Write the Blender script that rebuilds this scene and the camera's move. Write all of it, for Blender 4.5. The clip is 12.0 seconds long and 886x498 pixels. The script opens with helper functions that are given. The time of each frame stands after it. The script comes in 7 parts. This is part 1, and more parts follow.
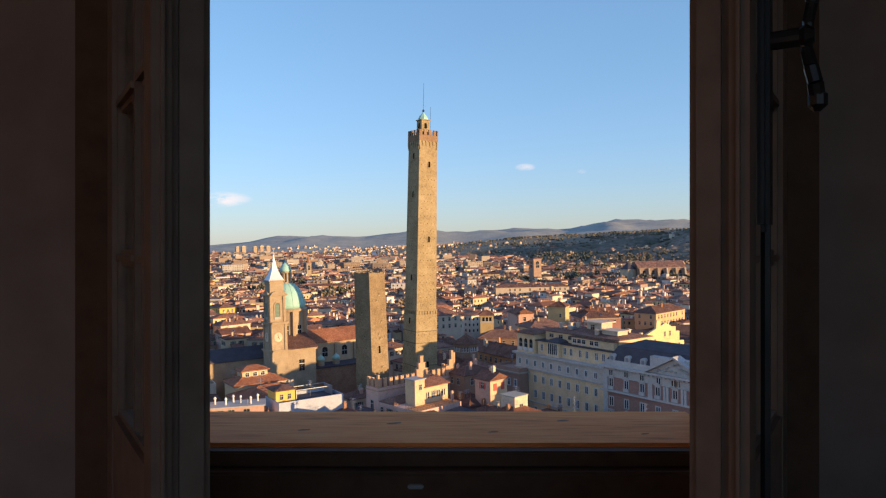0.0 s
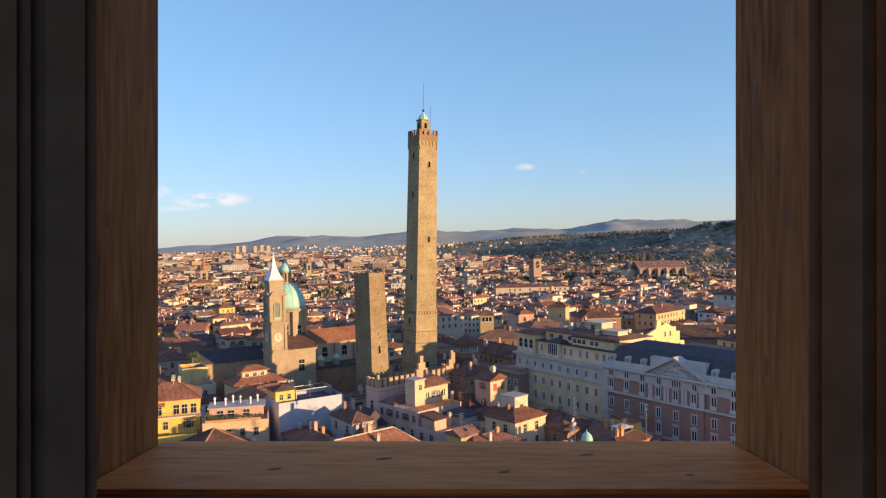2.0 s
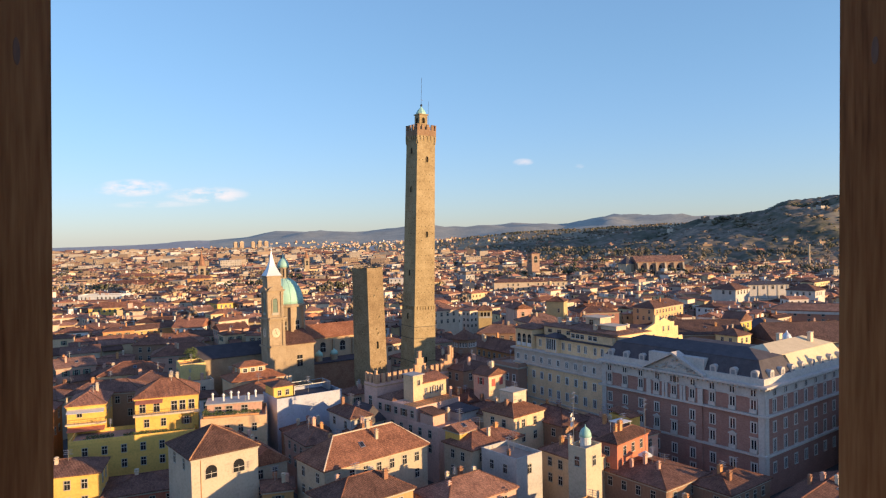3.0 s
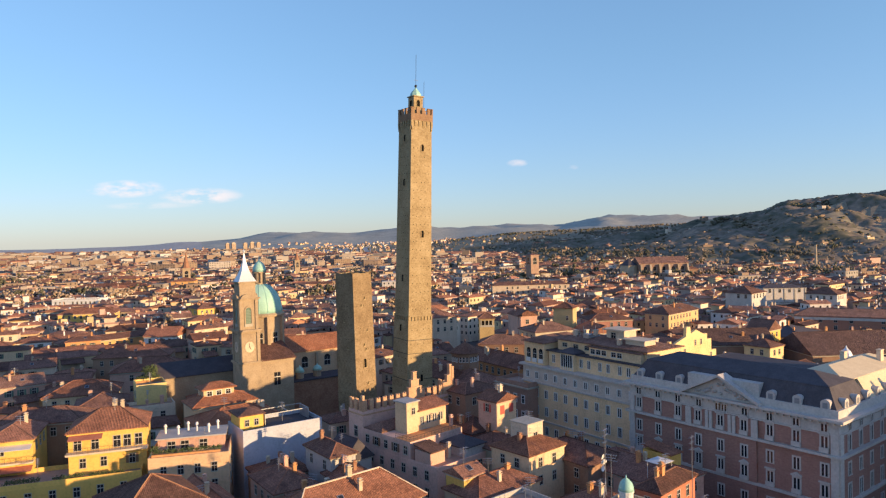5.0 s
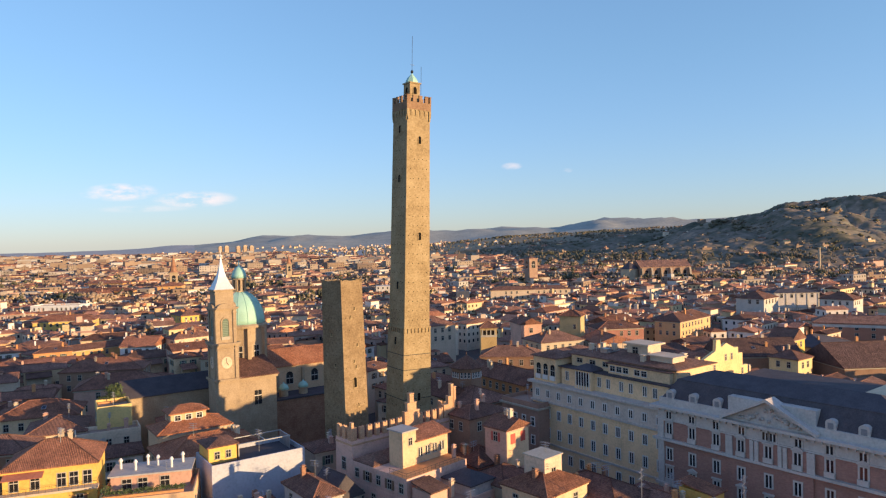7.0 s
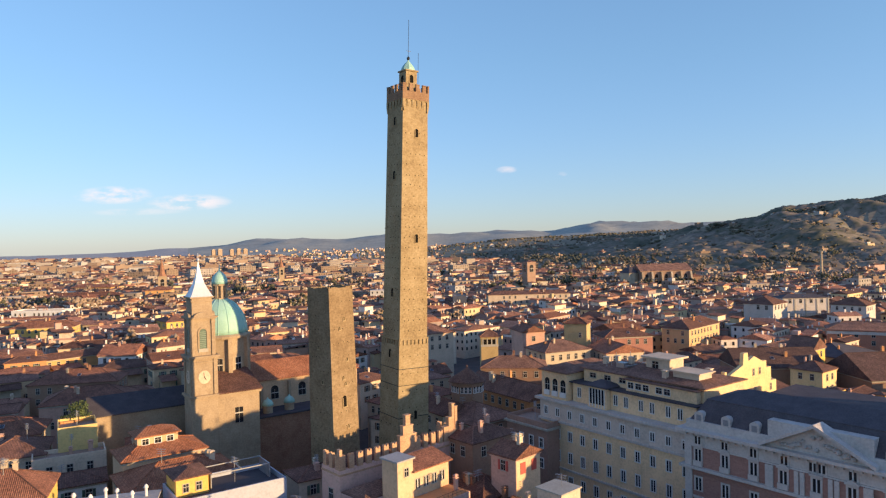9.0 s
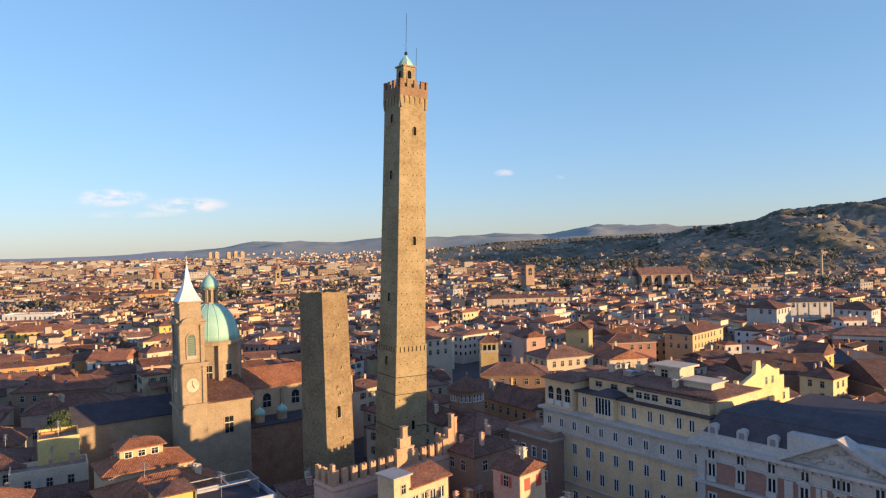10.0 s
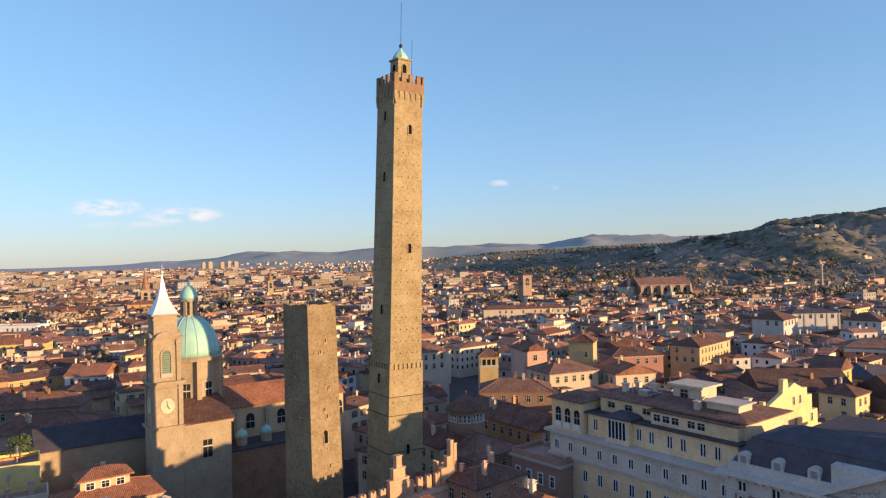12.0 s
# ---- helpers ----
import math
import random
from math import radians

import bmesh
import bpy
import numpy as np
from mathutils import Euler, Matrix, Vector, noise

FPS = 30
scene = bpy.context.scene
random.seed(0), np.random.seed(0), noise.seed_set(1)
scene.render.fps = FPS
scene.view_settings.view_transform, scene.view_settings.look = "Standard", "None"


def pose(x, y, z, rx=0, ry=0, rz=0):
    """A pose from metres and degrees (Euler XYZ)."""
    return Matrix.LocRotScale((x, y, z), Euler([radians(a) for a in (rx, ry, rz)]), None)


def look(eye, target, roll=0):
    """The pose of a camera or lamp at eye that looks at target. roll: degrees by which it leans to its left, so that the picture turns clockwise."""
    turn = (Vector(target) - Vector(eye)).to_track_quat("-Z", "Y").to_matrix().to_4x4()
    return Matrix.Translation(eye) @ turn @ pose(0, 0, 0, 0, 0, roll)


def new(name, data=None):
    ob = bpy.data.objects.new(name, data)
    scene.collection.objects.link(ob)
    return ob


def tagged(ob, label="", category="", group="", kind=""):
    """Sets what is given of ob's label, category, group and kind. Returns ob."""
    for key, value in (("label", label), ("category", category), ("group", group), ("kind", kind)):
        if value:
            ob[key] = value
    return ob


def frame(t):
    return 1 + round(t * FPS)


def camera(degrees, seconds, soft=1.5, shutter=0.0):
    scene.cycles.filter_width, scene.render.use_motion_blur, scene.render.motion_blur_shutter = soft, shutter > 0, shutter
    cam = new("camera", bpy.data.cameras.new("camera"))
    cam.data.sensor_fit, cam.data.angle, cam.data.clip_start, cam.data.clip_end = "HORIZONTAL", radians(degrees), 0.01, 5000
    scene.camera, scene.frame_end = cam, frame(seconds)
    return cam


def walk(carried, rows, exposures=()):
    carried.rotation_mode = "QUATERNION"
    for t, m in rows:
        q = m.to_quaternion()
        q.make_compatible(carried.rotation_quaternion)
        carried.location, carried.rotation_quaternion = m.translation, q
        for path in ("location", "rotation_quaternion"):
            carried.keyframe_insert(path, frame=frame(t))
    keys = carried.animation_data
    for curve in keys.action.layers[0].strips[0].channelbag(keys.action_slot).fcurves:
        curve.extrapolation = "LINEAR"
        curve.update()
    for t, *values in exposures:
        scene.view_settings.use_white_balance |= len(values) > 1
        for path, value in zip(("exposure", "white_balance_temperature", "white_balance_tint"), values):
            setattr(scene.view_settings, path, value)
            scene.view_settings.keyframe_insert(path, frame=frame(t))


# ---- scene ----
cam = camera(66, 12.0, 1.25)

# The way: slowly through an open window, then out over the roofs towards the two towers.
TURNS = [  # seconds, eye, a point far ahead, roll
    (2.0, (10.90, -215.00, 56.51), (8.68, -115.04, 55.20), -1.08),
    (2.5, (10.74, -213.42, 56.49), (8.57, -113.46, 54.69), -1.18),
    (3.0, (10.60, -208.73, 56.42), (8.64, -108.77, 54.37), -1.17),
    (5.0, (9.37, -187.41, 56.20), (8.25, -87.44, 54.28), -1.23),
    (5.5, (8.99, -182.23, 56.16), (8.08, -82.25, 54.35), -1.25),
    (6.0, (8.62, -177.30, 56.12), (7.91, -77.32, 54.43), -1.27),
    (6.5, (8.26, -172.65, 56.08), (7.76, -72.66, 54.50), -1.28),
    (7.0, (7.93, -168.30, 56.05), (7.62, -68.31, 54.57), -1.28),
    (7.5, (7.63, -164.25, 56.02), (7.52, -64.26, 54.63), -1.28),
    (8.0, (7.37, -160.48, 55.98), (7.45, -60.49, 54.70), -1.27),
    (8.5, (7.15, -156.96, 55.94), (7.42, -56.97, 54.78), -1.25),
    (9.0, (6.96, -153.64, 55.90), (7.41, -53.65, 54.89), -1.23),
    (9.5, (6.80, -150.49, 55.85), (7.45, -50.50, 55.04), -1.21),
    (10.0, (6.68, -147.47, 55.78), (7.50, -47.47, 55.22), -1.18),
    (10.5, (6.57, -144.53, 55.71), (7.58, -44.54, 55.44), -1.16),
    (11.0, (6.47, -141.65, 55.61), (7.67, -41.66, 55.70), -1.15),
    (11.5, (6.36, -138.81, 55.49), (7.75, -38.82, 55.98), -1.15),
    (12.0, (6.23, -136.02, 55.35), (7.82, -36.04, 56.26), -1.16),
]
START = look(*TURNS[0][1:])
# The room's frame: x to the right, y out of the window, z up; its origin is the middle of the opening, on the outer face of the wall.
ROOM = START @ Matrix.Translation((0.008, 0, -1.42)) @ Matrix.Rotation(radians(-90), 4, "X")
# seconds, metres from the eye to the outer face of the wall, rise
APPROACH = [(0.0, 1.685, 0.0), (0.5, 1.648, 0.0), (1.0, 1.585, 0.0), (1.5, 1.511, 0.0), (2.0, 1.422, 0.0), (2.5, 1.255, 0.0145), (3.0, 1.045, 0.03), (3.2, 0.95, 0.036)]
ROWS = []
for t, away, lift_ in APPROACH:
    turn = look(*(TURNS[0] if t <= 2.0 else TURNS[1] if t <= 2.5 else TURNS[2])[1:]).to_3x3().to_4x4()
    ROWS.append((t, Matrix.Translation(ROOM @ Vector((-0.008, -away, lift_))) @ turn))
for t, eye, ahead in [(3.4, (10.70, -212.90, 56.46), (8.72, -112.94, 54.36)), (3.6, (10.55, -209.20, 56.42), (8.68, -109.24, 54.30)),
                      (3.8, (10.35, -204.60, 56.37), (8.62, -104.64, 54.27)), (4.0, (10.15, -200.40, 56.33), (8.56, -100.44, 54.24)),
                      (4.4, (9.85, -194.20, 56.27), (8.44, -94.24, 54.22)), (4.8, (9.52, -189.54, 56.22), (8.31, -89.57, 54.25))]:
    ROWS.append((t, look(eye, ahead, -1.2)))
ROWS += [(t, look(eye, ahead, roll)) for t, eye, ahead, roll in TURNS[3:]]
walk(cam, ROWS, [(0.0, 0.63), (12.0, 0.63)])

# ---- light: a low winter sun from the right and behind, clear sky ----
SUN_AZ, SUN_EL = 64.6, 6.8  # degrees from -y towards +x; height
SUN_FROM = Vector((math.sin(radians(SUN_AZ)) * math.cos(radians(SUN_EL)), -math.cos(radians(SUN_AZ)) * math.cos(radians(SUN_EL)), math.sin(radians(SUN_EL))))
lamp = bpy.data.lights.new("sun", "SUN")
lamp.energy, lamp.angle, lamp.color = 5.0, radians(0.6), (1.0, 0.67, 0.34)
new("sun", lamp).matrix_world = look(SUN_FROM * 100, (0, 0, 0))
world = bpy.data.worlds.new("world")
scene.world = world
world.use_nodes = True
wn, wl = world.node_tree.nodes, world.node_tree.links
sky = wn.new("ShaderNodeTexSky")
sky.sky_type, sky.sun_disc, sky.sun_elevation, sky.sun_rotation = "NISHITA", False, radians(SUN_EL), radians(180 - SUN_AZ)
sky.altitude, sky.air_density, sky.dust_density, sky.ozone_density = 60, 1.0, 0.2, 3.5
wn["Background"].inputs["Strength"].default_value = 0.265
wcoord = wn.new("ShaderNodeTexCoord")


def wmath(op, a, b=None, clamp=False):
    node = wn.new("ShaderNodeMath")
    node.operation, node.use_clamp = op, clamp
    for n, v in enumerate((a, b)):
        if v is None:
            continue
        if isinstance(v, (int, float)):
            node.inputs[n].default_value = v
        else:
            wl.new(v, node.inputs[n])
    return node.outputs[0]


split = wn.new("ShaderNodeSeparateXYZ")
wl.new(wcoord.outputs["Generated"], split.inputs[0])
side = wmath("DIVIDE", split.outputs[0], split.outputs[1])
lift = wmath("DIVIDE", split.outputs[2], split.outputs[1])
spot = wn.new("ShaderNodeCombineXYZ")
wl.new(side, spot.inputs[0])
wl.new(wmath("MULTIPLY", lift, 2.6), spot.inputs[1])
puff = wn.new("ShaderNodeTexNoise")
puff.inputs["Scale"].default_value, puff.inputs["Detail"].default_value, puff.inputs["Roughness"].default_value = 26, 6, 0.62
wl.new(spot.outputs[0], puff.inputs["Vector"])
cover = None
for cx, cz, rx, rz, strength in [(-0.365, 0.066, 0.066, 0.013, 0.9), (-0.475, 0.079, 0.062, 0.014, 0.9), (0.100, 0.104, 0.017, 0.006, 0.5), (0.18, 0.096, 0.010, 0.004, 0.3), (-0.44, 0.054, 0.08, 0.006, 0.3)]:
    dx = wmath("POWER", wmath("ABSOLUTE", wmath("DIVIDE", wmath("SUBTRACT", side, cx), rx)), 2.0)
    dz = wmath("POWER", wmath("ABSOLUTE", wmath("DIVIDE", wmath("SUBTRACT", lift, cz), rz)), 2.0)
    inside = wmath("MULTIPLY", wmath("SUBTRACT", 1.0, wmath("ADD", dx, dz), True), strength)
    cover = inside if cover is None else wmath("MAXIMUM", cover, inside)
ahead_only = wmath("GREATER_THAN", split.outputs[1], 0.2)
cover = wmath("MULTIPLY", wmath("MULTIPLY", cover, ahead_only), wmath("MULTIPLY", wmath("SUBTRACT", puff.outputs[0], 0.40), 5.0, True), True)
blend = wn.new("ShaderNodeMix")
blend.data_type = "RGBA"
blend.inputs[7].default_value = (2.75, 2.35, 2.30, 1)
wl.new(cover, blend.inputs[0])
clear = wn.new("ShaderNodeMix")
clear.data_type, clear.blend_type = "RGBA", "MULTIPLY"
clear.inputs[0].default_value, clear.inputs[7].default_value = 1.0, (0.825, 0.937, 1.11, 1)
soften = wn.new("ShaderNodeGamma")
soften.inputs["Gamma"].default_value = 0.62
wl.new(sky.outputs[0], soften.inputs["Color"])
wl.new(soften.outputs[0], clear.inputs[6])
mist = wn.new("ShaderNodeMix")  # the air low over the plain is greyer
mist.data_type, mist.blend_type = "RGBA", "MULTIPLY"
mist.inputs[7].default_value = (1.02, 0.962, 1.05, 1)
wl.new(wmath("SUBTRACT", 1.0, wmath("MULTIPLY", wmath("ABSOLUTE", split.outputs[2]), 4.0), True), mist.inputs[0])
wl.new(clear.outputs[2], mist.inputs[6])
zenith = wn.new("ShaderNodeMix")
zenith.data_type, zenith.blend_type = "RGBA", "MULTIPLY"
zenith.inputs[7].default_value = (1.10, 0.92, 1.04, 1)
wl.new(wmath("MULTIPLY", wmath("SUBTRACT", split.outputs[2], 0.36), 3.0, True), zenith.inputs[0])
wl.new(mist.outputs[2], zenith.inputs[6])
wl.new(zenith.outputs[2], blend.inputs[6])
wl.new(blend.outputs[2], wn["Background"].inputs["Color"])

# ---- materials ----
MATS = {}


def material(name, colours, scale=1.0, rough=0.8, metal=0.0, bump=0.0, bump_scale=None, vary=0.0, island=False, pattern=None, palette=None, coords="Object", gloss=0.5):
    """A surface with colour at two scales. vary: how far pieces differ in brightness; palette: colours picked per object or island;
    pattern: None, 'tiles' or 'bricks', laid by the mesh's own metres."""
    if name in MATS:
        return MATS[name]
    m = bpy.data.materials.new(name)
    m.use_nodes = True
    n, l = m.node_tree.nodes, m.node_tree.links
    bsdf = n["Principled BSDF"]
    bsdf.inputs["Roughness"].default_value, bsdf.inputs["Metallic"].default_value = rough, metal
    bsdf.inputs["Specular IOR Level"].default_value = gloss
    co = n.new("ShaderNodeTexCoord")
    big, small = n.new("ShaderNodeTexNoise"), n.new("ShaderNodeTexNoise")
    big.inputs["Scale"].default_value, big.inputs["Detail"].default_value, big.inputs["Roughness"].default_value = 0.23 * scale, 5, 0.65
    small.inputs["Scale"].default_value, small.inputs["Detail"].default_value = 2.3 * scale, 4
    for tex in (big, small):
        l.new(co.outputs[coords], tex.inputs["Vector"])
    add = n.new("ShaderNodeMath")
    add.operation = "MULTIPLY_ADD"
    add.inputs[1].default_value = 0.45
    l.new(small.outputs[0], add.inputs[0])
    half = n.new("ShaderNodeMath")
    half.operation = "MULTIPLY"
    half.inputs[1].default_value = 0.55
    l.new(big.outputs[0], half.inputs[0])
    l.new(half.outputs[0], add.inputs[2])
    ramp = n.new("ShaderNodeValToRGB")
    els = ramp.color_ramp.elements
    spots = [0.36 + 0.28 * k / max(1, len(colours) - 1) for k in range(len(colours))]
    els[0].position, els[0].color = spots[0], (*colours[0], 1)
    els[1].position, els[1].color = spots[-1], (*colours[-1], 1)
    for p, c in zip(spots[1:-1], colours[1:-1]):
        els.new(p).color = (*c, 1)
    l.new(add.outputs[0], ramp.inputs[0])
    colour = ramp.outputs[0]

    def mix(kind, a, b, factor):
        x = n.new("ShaderNodeMix")
        x.data_type, x.blend_type = "RGBA", kind
        for slot, v in ((0, factor), (6, a), (7, b)):
            if isinstance(v, (int, float)):
                x.inputs[slot].default_value = v
            elif isinstance(v, tuple):
                x.inputs[slot].default_value = v
            else:
                l.new(v, x.inputs[slot])
        return x.outputs[2]

    if island:
        pick = n.new("ShaderNodeNewGeometry").outputs["Random Per Island"]
    else:
        pick = n.new("ShaderNodeObjectInfo").outputs["Random"]
    if palette:
        pr = n.new("ShaderNodeValToRGB")
        pr.color_ramp.interpolation = "CONSTANT"
        pe = pr.color_ramp.elements
        pe[0].position, pe[0].color = 0.0, (*palette[0], 1)
        pe[1].position, pe[1].color = 1 / len(palette), (*palette[1], 1)
        for k in range(2, len(palette)):
            pe.new(k / len(palette)).color = (*palette[k], 1)
        l.new(pick, pr.inputs[0])
        colour = mix("MULTIPLY", pr.outputs[0], colour, 1.0)
    if vary:
        wn_ = n.new("ShaderNodeTexWhiteNoise")
        wn_.noise_dimensions = "1D"
        l.new(pick, wn_.inputs["W"])
        rng = n.new("ShaderNodeMapRange")
        rng.inputs["To Min"].default_value, rng.inputs["To Max"].default_value = 1 - vary, 1 + vary
        l.new(wn_.outputs["Value"], rng.inputs["Value"])
        colour = mix("MULTIPLY", colour, rng.outputs[0], 1.0)
    height = small.outputs[0]
    if pattern == "tiles":
        uv = n.new("ShaderNodeUVMap")
        bk = n.new("ShaderNodeTexBrick")
        bk.offset, bk.inputs["Scale"].default_value = 0.0, 1.0
        bk.inputs["Brick Width"].default_value, bk.inputs["Row Height"].default_value, bk.inputs["Mortar Size"].default_value = 0.26, 0.42, 0.035
        bk.inputs["Mortar Smooth"].default_value = 0.8
        bk.inputs["Color1"].default_value, bk.inputs["Color2"].default_value, bk.inputs["Mortar"].default_value = (1.25, 1.2, 1.15, 1), (0.62, 0.62, 0.64, 1), (0.42, 0.4, 0.4, 1)
        l.new(uv.outputs[0], bk.inputs["Vector"])
        colour = mix("MULTIPLY", colour, bk.outputs["Color"], 0.75)
        wave = n.new("ShaderNodeTexWave")
        wave.inputs["Scale"].default_value = 0.31 / 0.26
        l.new(uv.outputs[0], wave.inputs["Vector"])
        height = wave.outputs["Fac"]
    if pattern == "bricks":
        uv = n.new("ShaderNodeUVMap")
        bk = n.new("ShaderNodeTexBrick")
        bk.inputs["Scale"].default_value, bk.inputs["Brick Width"].default_value, bk.inputs["Row Height"].default_value, bk.inputs["Mortar Size"].default_value = 1.0, 0.62, 0.16, 0.02
        bk.inputs["Color1"].default_value, bk.inputs["Color2"].default_value, bk.inputs["Mortar"].default_value = (1.12, 1.10, 1.08, 1), (0.84, 0.84, 0.84, 1), (0.98, 0.98, 0.96, 1)
        l.new(uv.outputs[0], bk.inputs["Vector"])
        colour = mix("MULTIPLY", colour, bk.outputs["Color"], 0.8)
    if bump:
        bp = n.new("ShaderNodeBump")
        bp.inputs["Strength"].default_value, bp.inputs["Distance"].default_value = bump, bump_scale or 0.05
        l.new(height, bp.inputs["Height"])
        l.new(bp.outputs[0], bsdf.inputs["Normal"])
    l.new(colour, bsdf.inputs["Base Color"])
    MATS[name] = m
    return m


def tint(c, k):
    return tuple(min(1.0, v * k) for v in c)


def plaster(name, c, island=False):
    return material(name, [tint(c, 0.76), tint(c, 0.97), tint(c, 1.08)], scale=1.0, rough=0.9, bump=0.25, bump_scale=0.03, vary=0.08, gloss=0.2)


OCHRE = plaster("ochre_plaster", (0.62, 0.35, 0.14))
YELLOW = plaster("yellow_plaster", (0.76, 0.48, 0.13))
PALE_YELLOW = plaster("pale_yellow_plaster", (0.70, 0.50, 0.31))
CREAM = plaster("cream_plaster", (0.66, 0.52, 0.38))
ORANGE = plaster("orange_plaster", (0.58, 0.29, 0.13))
PINK = plaster("pink_plaster", (0.60, 0.36, 0.27))
RED = plaster("red_plaster", (0.50, 0.18, 0.11))
BEIGE = plaster("beige_plaster", (0.52, 0.42, 0.30))
BROWN = plaster("brown_plaster", (0.34, 0.21, 0.14))
GREY = plaster("grey_plaster", (0.46, 0.43, 0.40))
WHITE = plaster("white_plaster", (0.76, 0.74, 0.70))
PLASTERS = [OCHRE, YELLOW, PALE_YELLOW, CREAM, ORANGE, PINK, CREAM, BEIGE, WHITE, CREAM, PINK, PALE_YELLOW]
TOWER_BRICK = material("tower_brick", [(0.235, 0.168, 0.09), (0.34, 0.255, 0.14), (0.425, 0.33, 0.195)], scale=1.0, rough=0.9, bump=0.25, bump_scale=0.04, pattern="bricks", gloss=0.2)
LEANING_BRICK = material("dark_tower_brick", [(0.18, 0.122, 0.068), (0.26, 0.185, 0.105), (0.325, 0.24, 0.145)], scale=1.0, rough=0.9, bump=0.25, bump_scale=0.04, pattern="bricks", gloss=0.2)
PALE_STONE = material("pale_stone", [(0.36, 0.32, 0.26), (0.50, 0.46, 0.38)], scale=1.2, rough=0.85, bump=0.3, bump_scale=0.04, gloss=0.2)
PALACE_STONE = material("palace_stone", [(0.44, 0.395, 0.355), (0.545, 0.49, 0.44), (0.62, 0.56, 0.505)], scale=1.2, rough=0.85, bump=0.3, bump_scale=0.04, gloss=0.2)
PARAPET_BRICK = material("parapet_brick", [(0.21, 0.125, 0.075), (0.28, 0.175, 0.105), (0.34, 0.22, 0.135)], scale=1.6, rough=0.9, bump=0.3, pattern="bricks", gloss=0.2)
RED_BRICK = material("red_brick", [(0.23, 0.115, 0.07), (0.33, 0.17, 0.105), (0.40, 0.225, 0.14)], scale=1.6, rough=0.9, bump=0.4, pattern="bricks", gloss=0.2)
PALACE_BRICK = material("palace_brick", [(0.32, 0.17, 0.135), (0.42, 0.235, 0.185)], scale=1.2, rough=0.9, pattern="bricks", gloss=0.2)
CHURCH_BRICK = material("church_brick", [(0.295, 0.218, 0.145), (0.38, 0.288, 0.19), (0.45, 0.347, 0.238)], scale=1.2, rough=0.9, bump=0.3, gloss=0.2)
TILES = material("roof_tiles", [(0.16, 0.084, 0.064), (0.285, 0.15, 0.108), (0.38, 0.205, 0.148)], scale=1.5, rough=0.88, bump=0.9, bump_scale=0.08, vary=0.3, pattern="tiles", gloss=0.2,
                 palette=[(1.0, 0.97, 0.94), (0.72, 0.72, 0.74), (1.15, 0.98, 0.84), (0.85, 0.85, 0.86), (1.05, 0.94, 0.88)])
FRESH_TILES = material("fresh_roof_tiles", [(0.28, 0.11, 0.06), (0.42, 0.175, 0.095), (0.50, 0.23, 0.13)], scale=1.5, rough=0.88, bump=0.9, bump_scale=0.08, vary=0.15, pattern="tiles", gloss=0.2)
AGED_TILES = material("aged_roof_tiles", [(0.15, 0.085, 0.065), (0.27, 0.15, 0.11), (0.36, 0.21, 0.155)], scale=1.5, rough=0.9, bump=0.9, bump_scale=0.08, vary=0.3, pattern="tiles", gloss=0.2)
# Tiles darkened throughout: the shade on the broad roofs is in the colour.
DARK_TILES = material("shaded_roof_tiles", [(0.085, 0.052, 0.045), (0.14, 0.085, 0.07), (0.19, 0.115, 0.092)], scale=1.5, rough=0.9, bump=0.9, bump_scale=0.08, vary=0.2, pattern="tiles", gloss=0.2)
SLATE = material("dark_slate", [(0.062, 0.054, 0.060), (0.105, 0.092, 0.098)], scale=2, rough=0.8, bump=0.3, vary=0.1, gloss=0.2)
COPPER = material("green_copper", [(0.27, 0.48, 0.40), (0.32, 0.55, 0.465), (0.37, 0.59, 0.505)], scale=2, rough=0.6, vary=0.05)
LEAD = material("white_lead", [(0.55, 0.56, 0.58), (0.72, 0.73, 0.75)], scale=2, rough=0.45, metal=0.2)
GLASS = material("window_glass_dark", [(0.015, 0.016, 0.018), (0.03, 0.03, 0.035)], scale=1, rough=0.12)
# Near-black for flat plates that paint the shade inside openings.
DARK_HOLE = material("painted_opening_shade", [(0.010, 0.009, 0.008), (0.02, 0.017, 0.014)], scale=2, rough=0.95, gloss=0.05)
FRAME_WHITE = material("painted_frame", [(0.46, 0.43, 0.39), (0.60, 0.565, 0.52)], scale=3, rough=0.6)
FRAME_PALE = material("white_painted_surround", [(0.62, 0.60, 0.57), (0.76, 0.74, 0.71)], scale=3, rough=0.7)
SHUTTER_BROWN = material("brown_shutter", [(0.16, 0.09, 0.05), (0.24, 0.14, 0.08)], scale=4, rough=0.7, vary=0.3)
SHUTTER_GREEN = material("green_shutter", [(0.07, 0.11, 0.08), (0.12, 0.17, 0.12)], scale=4, rough=0.7, vary=0.3)
DORMER_GREY = material("grey_shutter", [(0.20, 0.20, 0.21), (0.29, 0.285, 0.29)], scale=4, rough=0.7)
SHUTTER_RED = material("red_shutter", [(0.45, 0.07, 0.05), (0.55, 0.10, 0.07)], scale=4, rough=0.7)
METAL = material("galvanised_metal", [(0.30, 0.30, 0.31), (0.45, 0.45, 0.46)], scale=3, rough=0.4, metal=0.7)
DARK_METAL = material("dark_iron", [(0.03, 0.03, 0.03), (0.06, 0.055, 0.05)], scale=6, rough=0.45, metal=0.6)
GRAVEL = material("terrace_paving", [(0.30, 0.20, 0.15), (0.42, 0.29, 0.22)], scale=2, rough=0.9)
LEAVES = material("leaf_green", [(0.035, 0.055, 0.018), (0.07, 0.10, 0.03), (0.10, 0.12, 0.04)], scale=3, rough=0.7, vary=0.35, island=True)
